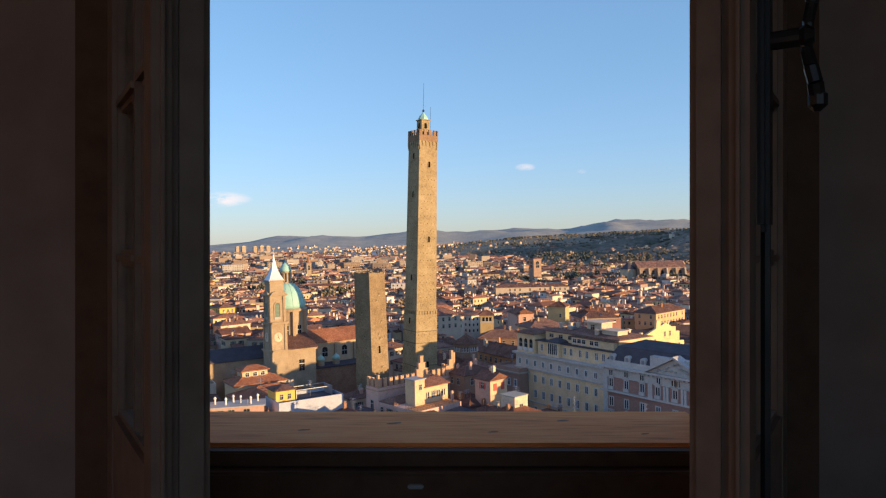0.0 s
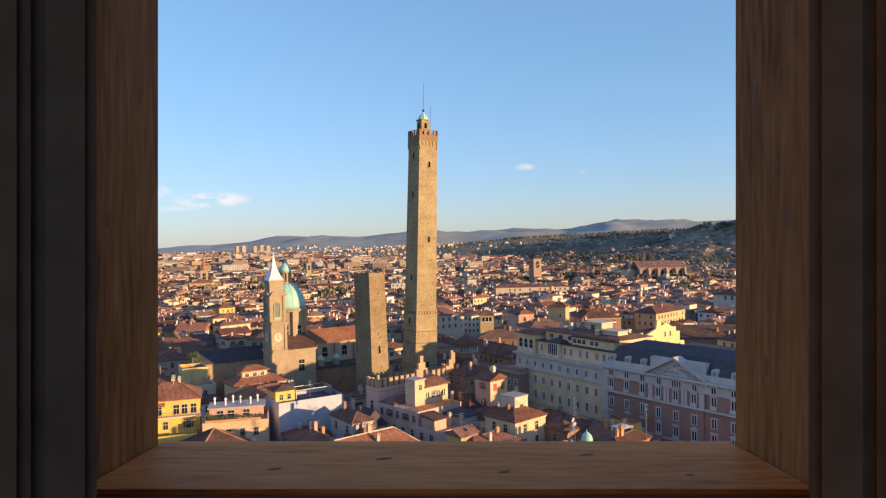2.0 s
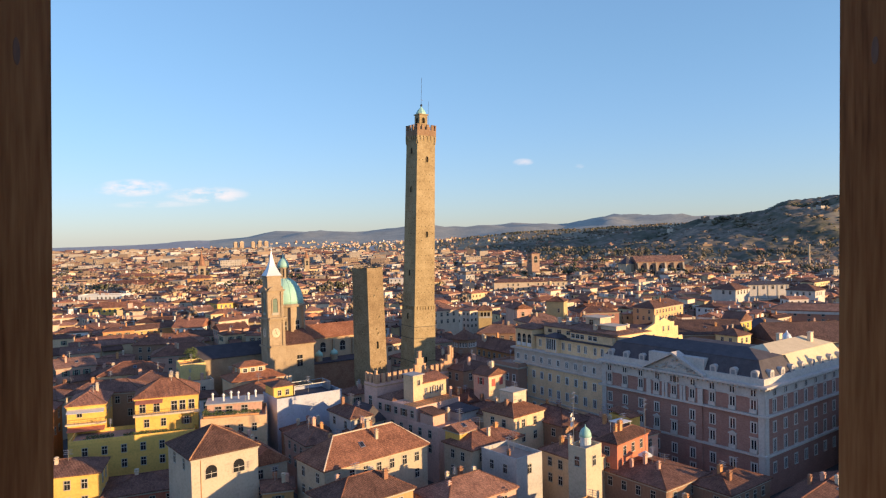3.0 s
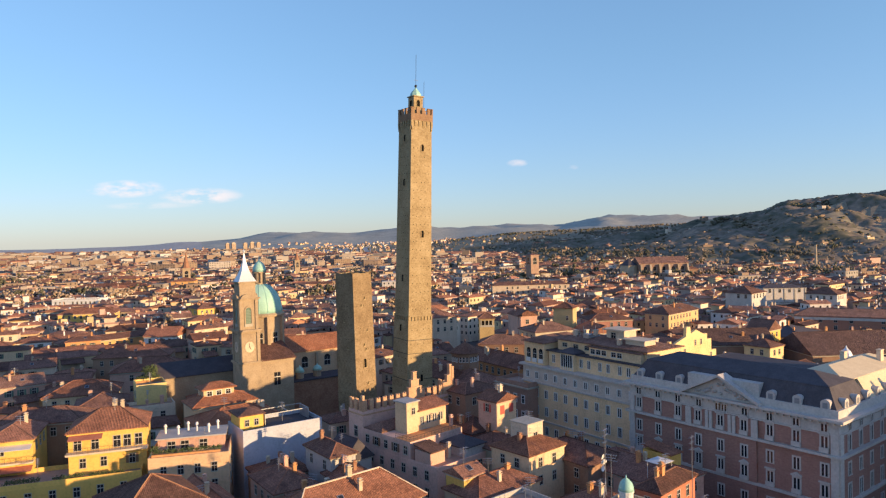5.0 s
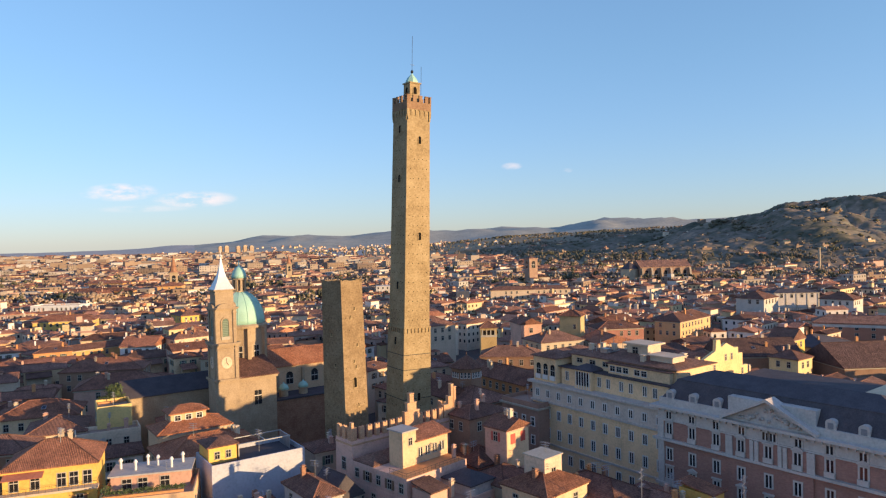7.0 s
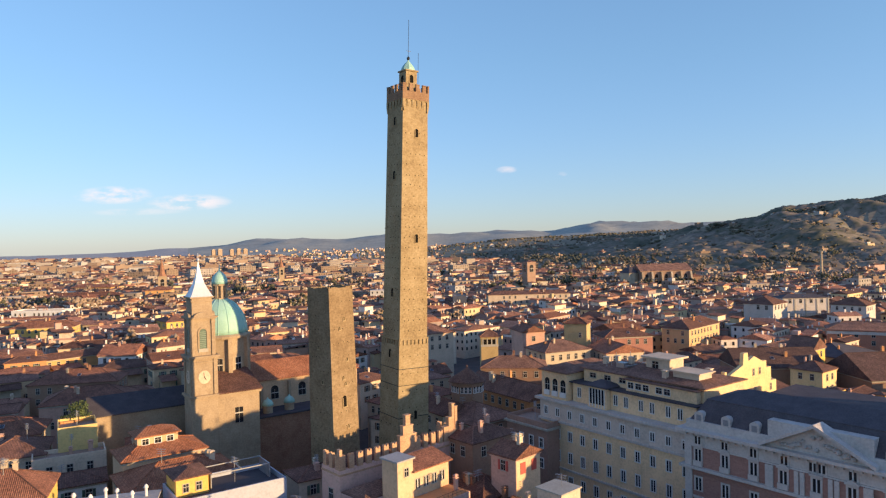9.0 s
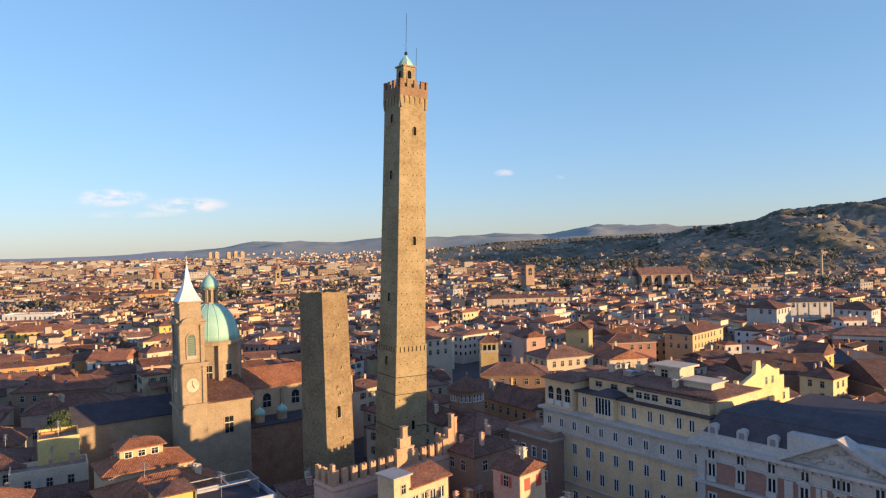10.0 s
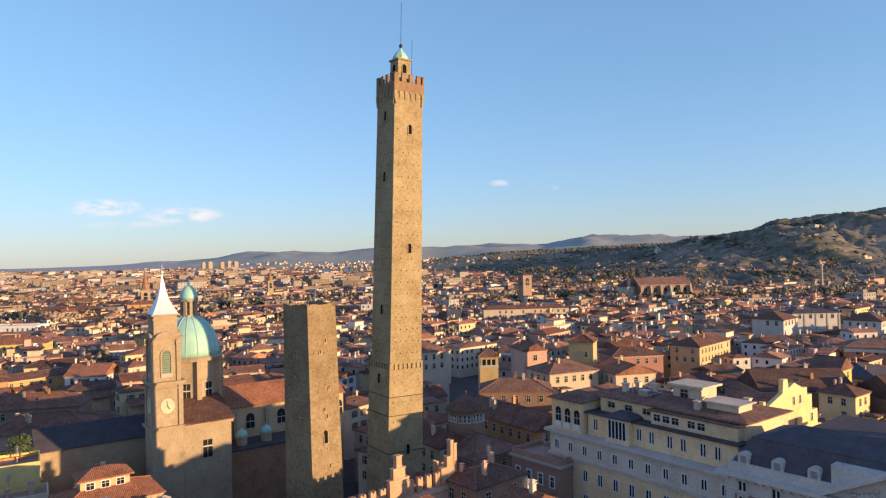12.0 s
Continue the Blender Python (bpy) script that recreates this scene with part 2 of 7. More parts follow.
PINE = material("dark_evergreen", [(0.09, 0.09, 0.06), (0.14, 0.13, 0.085)], scale=1, rough=0.95, gloss=0.05, vary=0.2, island=True)
BARE = material("bare_twigs", [(0.25, 0.185, 0.135), (0.36, 0.27, 0.19)], scale=1, rough=0.95, gloss=0.1, vary=0.2, island=True)
# Distance haze over the hill woods is put into this colour.
HILL_WOOD = material("hazed_hill_wood", [(0.085, 0.09, 0.065), (0.14, 0.13, 0.09), (0.23, 0.185, 0.14), (0.35, 0.265, 0.19)], scale=0.03, rough=0.95, gloss=0.05, bump=0.15, bump_scale=1.0)
BARK = material("bark", [(0.06, 0.045, 0.03), (0.11, 0.08, 0.055)], scale=4, rough=0.9, bump=0.5)
FAR_WALL = material("far_plaster", [(0.70, 0.68, 0.70), (0.93, 0.90, 0.93), (1.0, 0.97, 1.0)], scale=0.6, rough=0.9, island=True, vary=0.12, gloss=0.2,
                    palette=[(0.64, 0.48, 0.27), (0.70, 0.60, 0.45), (0.54, 0.35, 0.23), (0.74, 0.59, 0.33), (0.50, 0.41, 0.33), (0.74, 0.67, 0.57), (0.58, 0.41, 0.33), (0.46, 0.29, 0.22), (0.70, 0.56, 0.39), (0.78, 0.73, 0.65), (0.38, 0.30, 0.25), (0.76, 0.66, 0.48)])
FAR_PALE = material("far_concrete", [(0.80, 0.80, 0.80), (1.0, 1.0, 1.0)], scale=0.3, rough=0.9, island=True, vary=0.15, gloss=0.2,
                    palette=[(0.37, 0.31, 0.255), (0.42, 0.37, 0.32), (0.33, 0.24, 0.175), (0.52, 0.49, 0.45), (0.35, 0.28, 0.22), (0.32, 0.235, 0.175), (0.27, 0.19, 0.14)])
FAR_TILES = material("far_roof_tiles", [(0.22, 0.118, 0.088), (0.36, 0.195, 0.138), (0.47, 0.265, 0.185)], scale=1.2, rough=0.9, bump=0.5, bump_scale=0.08, vary=0.35, island=True, pattern="tiles", gloss=0.2,
                     palette=[(1.05, 0.97, 0.9), (0.50, 0.52, 0.58), (1.15, 0.9, 0.75), (0.74, 0.72, 0.75), (1.0, 0.94, 0.9), (1.3, 1.1, 0.95), (0.66, 0.60, 0.58)])
PAVING = material("street_paving", [(0.045, 0.04, 0.038), (0.075, 0.066, 0.06), (0.10, 0.088, 0.08)], scale=0.8, rough=0.85)
DARK_WOOD = material("dark_stained_wood", [(0.09, 0.045, 0.025), (0.15, 0.08, 0.046)], scale=9, rough=0.6, bump=0.2, bump_scale=0.004, gloss=0.15)
ROOM_WALL = material("brown_room_plaster", [(0.24, 0.16, 0.12), (0.32, 0.22, 0.17)], scale=5, rough=0.95, bump=0.15, bump_scale=0.004)


# ---- mesh helpers ----
class Shape:
    """Corners and faces, gathered piece by piece, in metres."""

    def __init__(self):
        self.v, self.f, self.m = [], [], []

    def add(self, verts, faces, mat=0):
        k = len(self.v)
        self.v += [tuple(p) for p in verts]
        self.f += [tuple(k + i for i in face) for face in faces]
        self.m += [mat] * len(faces)
        return self

    def box(self, x0, x1, y0, y1, z0, z1, mat=0):
        return self.frustum((x0, x1, y0, y1, z0), (x0, x1, y0, y1, z1), mat)

    def frustum(self, low, top, mat=0):
        (a0, a1, b0, b1, z0), (c0, c1, d0, d1, z1) = low, top
        return self.add([(a0, b0, z0), (a1, b0, z0), (a1, b1, z0), (a0, b1, z0), (c0, d0, z1), (c1, d0, z1), (c1, d1, z1), (c0, d1, z1)],
                        [(3, 2, 1, 0), (4, 5, 6, 7), (0, 1, 5, 4), (1, 2, 6, 5), (2, 3, 7, 6), (3, 0, 4, 7)], mat)

    def hip(self, x0, x1, y0, y1, z, rise, over=0.45, thick=0.22, ridge="", gable=False, mat=0):
        """A tiled roof as a closed body: hipped, or gabled along x or y."""
        x0, x1, y0, y1 = x0 - over, x1 + over, y0 - over, y1 + over
        w, d = x1 - x0, y1 - y0
        ridge = ridge or ("x" if w >= d else "y")
        s = 0.0 if gable else min(w, d) / 2 * 0.98
        if ridge == "x":
            s = min(s, w / 2 * 0.97)
            r0, r1 = (x0 + s, (y0 + y1) / 2), (x1 - s, (y0 + y1) / 2)
        else:
            s = min(s, d / 2 * 0.97)
            r0, r1 = ((x0 + x1) / 2, y0 + s), ((x0 + x1) / 2, y1 - s)
        e = z + thick
        v = [(x0, y0, z), (x1, y0, z), (x1, y1, z), (x0, y1, z), (x0, y0, e), (x1, y0, e), (x1, y1, e), (x0, y1, e), (*r0, e + rise), (*r1, e + rise)]
        f = [(3, 2, 1, 0), (0, 1, 5, 4), (1, 2, 6, 5), (2, 3, 7, 6), (3, 0, 4, 7)]
        f += [(4, 5, 9, 8), (5, 6, 9), (6, 7, 8, 9), (7, 4, 8)] if ridge == "x" else [(4, 5, 8), (5, 6, 9, 8), (6, 7, 9), (7, 4, 8, 9)]
        return self.add(v, f, mat)

    def shed(self, x0, x1, y0, y1, za, zb, axis="y", thick=0.22, mat=0):
        """A roof of one slope: za at the low end of the axis, zb at the high end."""
        z = [za, za, zb, zb] if axis == "y" else [za, zb, zb, za]
        p = [(x0, y0), (x1, y0), (x1, y1), (x0, y1)]
        return self.add([(*q, h) for q, h in zip(p, z)] + [(*q, h + thick) for q, h in zip(p, z)],
                        [(3, 2, 1, 0), (4, 5, 6, 7), (0, 1, 5, 4), (1, 2, 6, 5), (2, 3, 7, 6), (3, 0, 4, 7)], mat)

    def lathe(self, profile, sides=16, x=0, y=0, turn=0.0, mat=0):
        """Rings of (radius, height), closed at both ends."""
        k, n = len(self.v), sides
        for r, z in profile:
            self.v += [(x + r * math.cos(turn + 2 * math.pi * i / n), y + r * math.sin(turn + 2 * math.pi * i / n), z) for i in range(n)]
        faces = [tuple(k + i for i in reversed(range(n)))]
        for j in range(len(profile) - 1):
            a, b = k + j * n, k + (j + 1) * n
            faces += [(a + i, a + (i + 1) % n, b + (i + 1) % n, b + i) for i in range(n)]
        faces.append(tuple(k + (len(profile) - 1) * n + i for i in range(n)))
        self.f += faces
        self.m += [mat] * len(faces)
        return self

    def rod(self, a, b, r, sides=5, mat=0):
        a, b = Vector(a), Vector(b)
        q = (b - a).to_track_quat("Z", "Y")
        ring = [q @ Vector((r * math.cos(6.2832 * i / sides), r * math.sin(6.2832 * i / sides), 0)) for i in range(sides)]
        return self.add([a + p for p in ring] + [b + p for p in ring], [tuple(reversed(range(sides))), tuple(range(sides, 2 * sides))] +
                        [(i, (i + 1) % sides, sides + (i + 1) % sides, sides + i) for i in range(sides)], mat)

    def prism(self, outline, y0, y1, mat=0):
        """An upright outline in x and z, counter-clockwise seen from -y, given depth from y0 to y1."""
        n = len(outline)
        return self.add([(x, y0, z) for x, z in outline] + [(x, y1, z) for x, z in outline],
                        [tuple(range(n)), tuple(reversed(range(n, 2 * n)))] + [((i + 1) % n, i, n + i, n + (i + 1) % n) for i in range(n)], mat)

    def moved(self, m):
        self.v = [tuple(m @ Vector(p)) for p in self.v]
        return self

    def mesh(self, name, mats, smooth=False):
        me = bpy.data.meshes.new(name)
        me.from_pydata(self.v, [], self.f)
        for mt in mats if isinstance(mats, (list, tuple)) else [mats]:
            me.materials.append(mt)
        if any(self.m):
            me.polygons.foreach_set("material_index", self.m)
        me.update()
        # metres along and up each face, for tiles and bricks
        count = len(me.loops)
        co = np.empty(len(me.vertices) * 3, np.float32)
        me.vertices.foreach_get("co", co)
        co = co.reshape(-1, 3)
        li, tot = np.empty(count, np.int32), np.empty(len(me.polygons), np.int32)
        me.loops.foreach_get("vertex_index", li)
        me.polygons.foreach_get("loop_total", tot)
        nor = np.empty(len(me.polygons) * 3, np.float32)
        me.polygons.foreach_get("normal", nor)
        nor = np.repeat(nor.reshape(-1, 3), tot, 0)
        along = np.stack([-nor[:, 1], nor[:, 0], 0 * nor[:, 0]], -1)
        size = np.linalg.norm(along, axis=1, keepdims=True)
        along = np.where(size > 1e-3, along / np.maximum(size, 1e-3), np.array([1, 0, 0], np.float32))
        up = np.cross(nor, along)
        p = co[li]
        uv = np.stack([(p * along).sum(1), (p * up).sum(1)], -1).astype(np.float32)
        me.uv_layers.new(name="metres").data.foreach_set("uv", uv.ravel())
        if smooth:
            me.polygons.foreach_set("use_smooth", [True] * len(me.polygons))
        return me


def part(name, shape, mat, parent, label="", m=None, smooth=False, kind=""):
    me = shape if isinstance(shape, bpy.types.Mesh) else shape.mesh(name, mat, smooth)
    ob = new(name, me)
    ob.parent = parent
    if m is not None:
        ob.matrix_basis = m
    return tagged(ob, label=label, kind=kind)


def thing(name, m, label, category, group="", kind=""):
    ob = new(name)
    ob.empty_display_size = 0.5
    ob.matrix_basis = m
    return tagged(ob, label, category, group, kind)


WINDOWS = {}


def relief(xs, zs, cells):
    """One connected body of rectangles between the lines xs and zs; cells gives each its depth towards -y and its material, or None."""
    out, found = Shape(), {}

    def at(x, y, z):
        key = (round(x, 4), round(y, 4), round(z, 4))
        if key not in found:
            found[key] = len(out.v)
            out.v.append(key)
        return found[key]

    def face(mat, *corners):
        out.f.append(tuple(at(*c) for c in corners))
        out.m.append(mat)

    nx, nz = len(xs) - 1, len(zs) - 1
    depth = lambda i, k: (cells(i, k) or (0.0, 0))[0] if 0 <= i < nx and 0 <= k < nz else 0.0
    for i in range(nx):
        for k in range(nz):
            c = cells(i, k)
            if c is None:
                continue
            (d, mat), x0, x1, z0, z1 = c, xs[i], xs[i + 1], zs[k], zs[k + 1]
            face(mat, (x0, -d, z0), (x1, -d, z0), (x1, -d, z1), (x0, -d, z1))
            for (p, q), (ax, az), (bx, bz) in (((i - 1, k), (x0, z1), (x0, z0)), ((i + 1, k), (x1, z0), (x1, z1)), ((i, k - 1), (x0, z0), (x1, z0)), ((i, k + 1), (x1, z1), (x0, z1))):
                e = depth(p, q)
                if e < d - 1e-5:
                    face(mat, (ax, -d, az), (ax, -e, az), (bx, -e, bz), (bx, -d, bz))
    return out


def window_mesh(w, h, shutter=None, arched=False, e=0.12, stone=None, bar=0.025):
    """A window that faces -y, its sill at z 0: stone surround, recessed dark panes, frame bars, open shutters, as one body."""
    key = (w, h, shutter.name if shutter else "", arched, e, stone.name if stone else "", bar)
    if key not in WINDOWS:
        b = bar
        xs = [-w / 2 - e - w * 0.5, -w / 2 - e, -w / 2, -b, b, w / 2, w / 2 + e, w / 2 + e + w * 0.5]
        zs = [-0.12, 0.0] + [h * q for q in (0.12, 0.2, 0.32, 0.4, 0.52, 0.6, 0.66, 0.8, 0.88)] + [h, h + e]
        top = len(zs) - 2

        def cells(i, k):
            if i in (0, 6):
                return ((0.135 if k % 2 else 0.115), 3) if shutter and 1 <= k < top else None
            if k == 0:
                return (0.17, 0)
            if k == top or i in (1, 5):
                return (0.075, 0)
            if i == 3 or (k == 7 and bar < 0.05):
                return (0.045, 2)
            return (0.015, 1)

        s = relief(xs, zs, cells)
        if arched:
            s.prism([(w / 2 * math.cos(a), h + w / 2 * math.sin(a)) for a in [math.pi * i / 8 for i in range(9)]], -0.09, 0.0, 1)
        WINDOWS[key] = s.mesh("window", [stone or PALE_STONE, GLASS, FRAME_WHITE if bar < 0.05 else FRAME_PALE, shutter or SHUTTER_BROWN])
    return WINDOWS[key]


def on_face(face, along, z, x0, x1, y0, y1):
    """The pose of a thing that hangs on a face of a block, along metres from the face's left end as one sees it."""
    return {"-y": lambda: pose(x0 + along, y0, z), "+x": lambda: pose(x1, y0 + along, z, 0, 0, 90),
            "+y": lambda: pose(x1 - along, y1, z, 0, 0, 180), "-x": lambda: pose(x0, y1 - along, z, 0, 0, -90)}[face]()


def windows(parent, block, faces, levels, w=1.0, h=1.7, step=3.1, shutter=None, chance=1.0, rng=random, margin=1.2):
    x0, x1, y0, y1 = block
    for face in faces:
        span = (x1 - x0) if face[1] == "y" else (y1 - y0)
        count = max(1, int((span - 2 * margin + step * 0.4) / step))
        gap = (span - 2 * margin) / count
        for z in levels:
            for k in range(count):
                if rng.random() <= chance:
                    part("window", window_mesh(w, h, shutter), None, parent, m=on_face(face, margin + gap * (k + 0.5), z, *block))


def chimney(parent, x, y, z, rng, h=1.6):
    s = Shape()
    a = rng.uniform(0.28, 0.45)
    s.box(x - a, x + a, y - a * 0.8, y + a * 0.8, z - 1.2, z + h)
    s.box(x - a - 0.1, x + a + 0.1, y - a * 0.8 - 0.1, y + a * 0.8 + 0.1, z + h, z + h + 0.14)
    s.box(x - a + 0.1, x + a - 0.1, y - a * 0.5, y + a * 0.5, z + h + 0.14, z + h + 0.4)
    s.hip(x - a, x + a, y - a * 0.8, y + a * 0.8, z + h + 0.4, 0.2, 0.08, 0.06)
    part("chimney", s, rng.choice([RED_BRICK, ORANGE, BEIGE, CREAM, PINK]), parent)


def aerial(parent, x, y, z, rng, h=3.5):
    s = Shape()
    s.rod((x, y, z - 1.0), (x, y, z + h), 0.05)
    turn = rng.uniform(0, 3.1)
    for k, size in ((0.0, 0.9), (0.5, 0.7), (1.0, 0.9)):
        zz = z + h - 0.15 - k * 0.8
        dx, dy = math.cos(turn) * size, math.sin(turn) * size
        s.rod((x - dx, y - dy, zz), (x + dx, y + dy, zz), 0.035, 4)
        for j in range(-2, 3):
            px, py = x + dx * j / 2.4, y + dy * j / 2.4
            s.rod((px + dy * 0.4, py - dx * 0.4, zz), (px - dy * 0.4, py + dx * 0.4, zz), 0.022, 4)
    part("aerial", s, METAL, parent)


def mast(parent, x, y, z0, z1, dishes):
    """A tall pole with cross aerials, and dishes where it has them."""
    s = Shape().rod((x, y, z0 - 1), (x, y, z1), 0.07)
    for k, size in ((0.4, 0.9), (1.3, 1.1), (2.4, 0.8)):
        s.rod((x - size, y - 0.3 * size, z1 - k), (x + size, y + 0.3 * size, z1 - k), 0.035, 4)
        for j in range(-3, 4):
            px, py = x + size * j / 3.2, y + 0.3 * size * j / 3.2
            s.rod((px - 0.12, py + 0.35, z1 - k), (px + 0.12, py - 0.35, z1 - k), 0.02, 4)
    m = part("mast", s, METAL, parent, "tall metal aerial mast")
    if dishes:
        for k, (a, z) in enumerate(((200, z1 - 5.0), (160, z1 - 5.9), (250, z1 - 6.8))):
            part("dish", Shape().lathe([(0.05, 0), (0.3, 0.04), (0.5, 0.14), (0.52, 0.16), (0.3, 0.07), (0.05, 0.03)], 14), FRAME_PALE, m, "white satellite dish", m=pose(x, y, z, 0, 0, a) @ pose(0, -0.25, 0, 75))
        b = Shape()
        for k in range(3):
            b.rod((x, y, z0 + 3.5 + k * 0.3), (x - 2.6 + 0.5 * k, y - 1.5, z0 + 1.0 + 0.5 * k), 0.04, 4)
        part("stay", b, METAL, m)


ANG = 35.0
LEVELS_TOP = lambda h, n, first=2.6, storey=3.3: [h - first - k * storey for k in range(n) if h - first - k * storey > 0.6]


def house(x, y, w, d, h, rng, wall=None, roof="hip", rise=None, ang=ANG, faces=("-y", "-x", "+x", "+y"), storeys=2, shutter=None, chimneys=1, aerials=0, parapet=0.9,
          label="", group="houses of the old town", tiles=None, step=3.1, ridge="", name="house", win=(1.0, 1.7), extras=False):
    """A town house with its near lower corner (-x, -y) at x, y."""
    wall = wall or rng.choice(PLASTERS)
    tiles = tiles or (AGED_TILES if extras and rng.random() < 0.28 else TILES)
    rise = rise if rise is not None else min(w, d) * 0.5 * rng.uniform(0.30, 0.40)
    colour = wall.name.split("_plaster")[0].replace("_", " ")
    kind = {"hip": "hipped terracotta roof", "gable": "gabled terracotta roof", "flat": "flat roof terrace"}[roof]
    t = thing(name, pose(x, y, 0, 0, 0, ang), label or f"{colour} plastered town house with a {kind}", "house", group)
    base = part("wall", Shape().box(0, w, 0, d, 0, h), wall, t)
    along = ridge or ("x" if w >= d else "y")
    if roof == "gable":
        k = rise * 0.93
        for near in (True, False):
            if along == "x":
                a = 0 if near else w - 0.3
                b = a + 0.3
                q = Shape().add([(a, 0, h), (a, d, h), (a, d / 2, h + k), (b, 0, h), (b, d, h), (b, d / 2, h + k)], [(0, 2, 1), (3, 4, 5), (0, 3, 5, 2), (1, 2, 5, 4), (0, 1, 4, 3)])
            else:
                a = 0 if near else d - 0.3
                b = a + 0.3
                q = Shape().add([(0, a, h), (w, a, h), (w / 2, a, h + k), (0, b, h), (w, b, h), (w / 2, b, h + k)], [(0, 1, 2), (3, 5, 4), (0, 2, 5, 3), (1, 4, 5, 2), (0, 3, 4, 1)])
            part("gable", q, wall, base)
    if roof == "flat":
        for a in ((0, w, 0, 0.25), (0, w, d - 0.25, d), (0, 0.25, 0.25, d - 0.25), (w - 0.25, w, 0.25, d - 0.25)):
            part("parapet", Shape().box(*a, h, h + parapet), wall, base)
    if roof == "flat":
        r = part("roof", Shape().box(0.26, w - 0.26, 0.26, d - 0.26, h, h + 0.06), GRAVEL, t)
    else:
        r = part("roof", Shape().hip(0, w, 0, d, h, rise, ridge=along, gable=roof == "gable"), tiles, t)
        o_, e_ = 0.45, h + 0.24
        run = 0.0 if roof == "gable" else min(w + 2 * o_, d + 2 * o_) / 2 * 0.98
        if along == "x":
            run = min(run, (w / 2 + o_) * 0.97)
            ends = ((-o_ + run, d / 2, e_ + rise), (w + o_ - run, d / 2, e_ + rise))
            hips = ((0, (-o_, -o_)), (0, (-o_, d + o_)), (1, (w + o_, -o_)), (1, (w + o_, d + o_)))
        else:
            run = min(run, (d / 2 + o_) * 0.97)
            ends = ((w / 2, -o_ + run, e_ + rise), (w / 2, d + o_ - run, e_ + rise))
            hips = ((0, (-o_, -o_)), (0, (w + o_, -o_)), (1, (-o_, d + o_)), (1, (w + o_, d + o_)))
        caps = Shape().rod(*ends, 0.12)
        if roof != "gable":
            for k, c in hips:
                caps.rod((*c, e_), ends[k], 0.11)
        part("ridge_cap", caps, tiles, r)
        part("cornice", Shape().box(-0.2, w + 0.2, -0.2, d + 0.2, h - 0.35, h - 0.004), PALE_STONE if rng.random() < 0.4 else wall, t)
    if extras and roof != "flat" and rng.random() < 0.45 and w > 6:
        x0 = rng.uniform(0, w * 0.4)
        x1, low = x0 + rng.uniform(0.35, 0.6) * w, h - rng.uniform(1.6, 4.0)
        wing = part("wing", Shape().box(x0, x1, -rng.uniform(2.5, 4.5), -0.004, 0, low), wall if rng.random() < 0.5 else rng.choice(PLASTERS), t)
        part("wing_roof", Shape().shed(x0 - 0.3, x1 + 0.3, -4.9, -0.02, low, low + 1.3), tiles, wing)
    if extras and roof != "flat" and rng.random() < 0.4 and min(w, d) > 6:
        hx, hy, hs = rng.uniform(0.25, 0.55) * w, rng.uniform(0.35, 0.6) * d, rng.uniform(1.8, 3.4)
        top = h + rise + rng.uniform(0.2, 1.6)
        hut = part("roof_hut", Shape().box(hx, hx + hs * 1.2, hy, hy + hs, h, top), rng.choice(PLASTERS), t)
        part("hut_roof", Shape().hip(hx, hx + hs * 1.2, hy, hy + hs, top, 0.5, over=0.25, thick=0.1), tiles, hut)
        part("hut_window", window_mesh(0.8, 1.0), None, hut, m=pose(hx + hs * 0.6, hy, top - 1.3))
    windows(t, (0, w, 0, d), faces, LEVELS_TOP(h, storeys), win[0], win[1], step, shutter, 0.9, rng)
    for k in range(chimneys):
        cx, cy = rng.uniform(0.2, 0.8) * w, rng.uniform(0.25, 0.75) * d
        lift = 0.0 if roof == "flat" else rise * (1 - max(abs(cy - d / 2) / (d / 2 + 0.45) if along == "x" or roof == "hip" else 0, abs(cx - w / 2) / (w / 2 + 0.45) if along == "y" or roof == "hip" else 0))
        chimney(r, cx, cy, h + max(0, lift), rng, rng.uniform(1.0, 1.9))
    if roof != "flat" and rng.random() < 0.35 and along == "x":
        lean = math.degrees(math.atan(rise / (d / 2 + 0.45)))
        back = d * rng.uniform(0.18, 0.3)
        zz = h + 0.22 + rise * (back + 0.45) / (d / 2 + 0.45)
        sky_ = part("skylight", Shape().box(-0.5, 0.5, -0.65, 0.65, 0.0, 0.10), METAL, r, m=pose(w * rng.uniform(0.4, 0.6), back, zz, lean))
        part("skylight_pane", Shape().box(-0.4, 0.4, -0.55, 0.55, 0.10, 0.115), GLASS, sky_)
    for k in range(aerials):
        aerial(r, rng.uniform(0.3, 0.7) * w, rng.uniform(0.4, 0.6) * d, h + rise * 0.6, rng, rng.uniform(2.2, 4.0))
    return t

# ---- ground and hills: one sheet to the horizon ----
def smooth(a, b, v):
    k = min(1.0, max(0.0, (v - a) / (b - a)))
    return k * k * (3 - 2 * k)


def along_ridge(ridge, s):
    for (s0, h0), (s1, h1) in zip(ridge, ridge[1:]):
        if s <= s1:
            return h0 + (h1 - h0) * smooth(s0, s1, s)
    return ridge[-1][1]


NEAR_RIDGE = [(0.06, 0), (0.16, 34), (0.30, 52), (0.38, 76), (0.45, 95), (0.50, 124), (0.56, 134), (0.61, 131), (0.66, 138), (0.71, 138), (0.90, 30), (1.4, 12)]
MID_RIDGE = [(-0.3, 0), (-0.05, 30), (0.10, 62), (0.22, 74), (0.40, 85), (0.8, 90)]
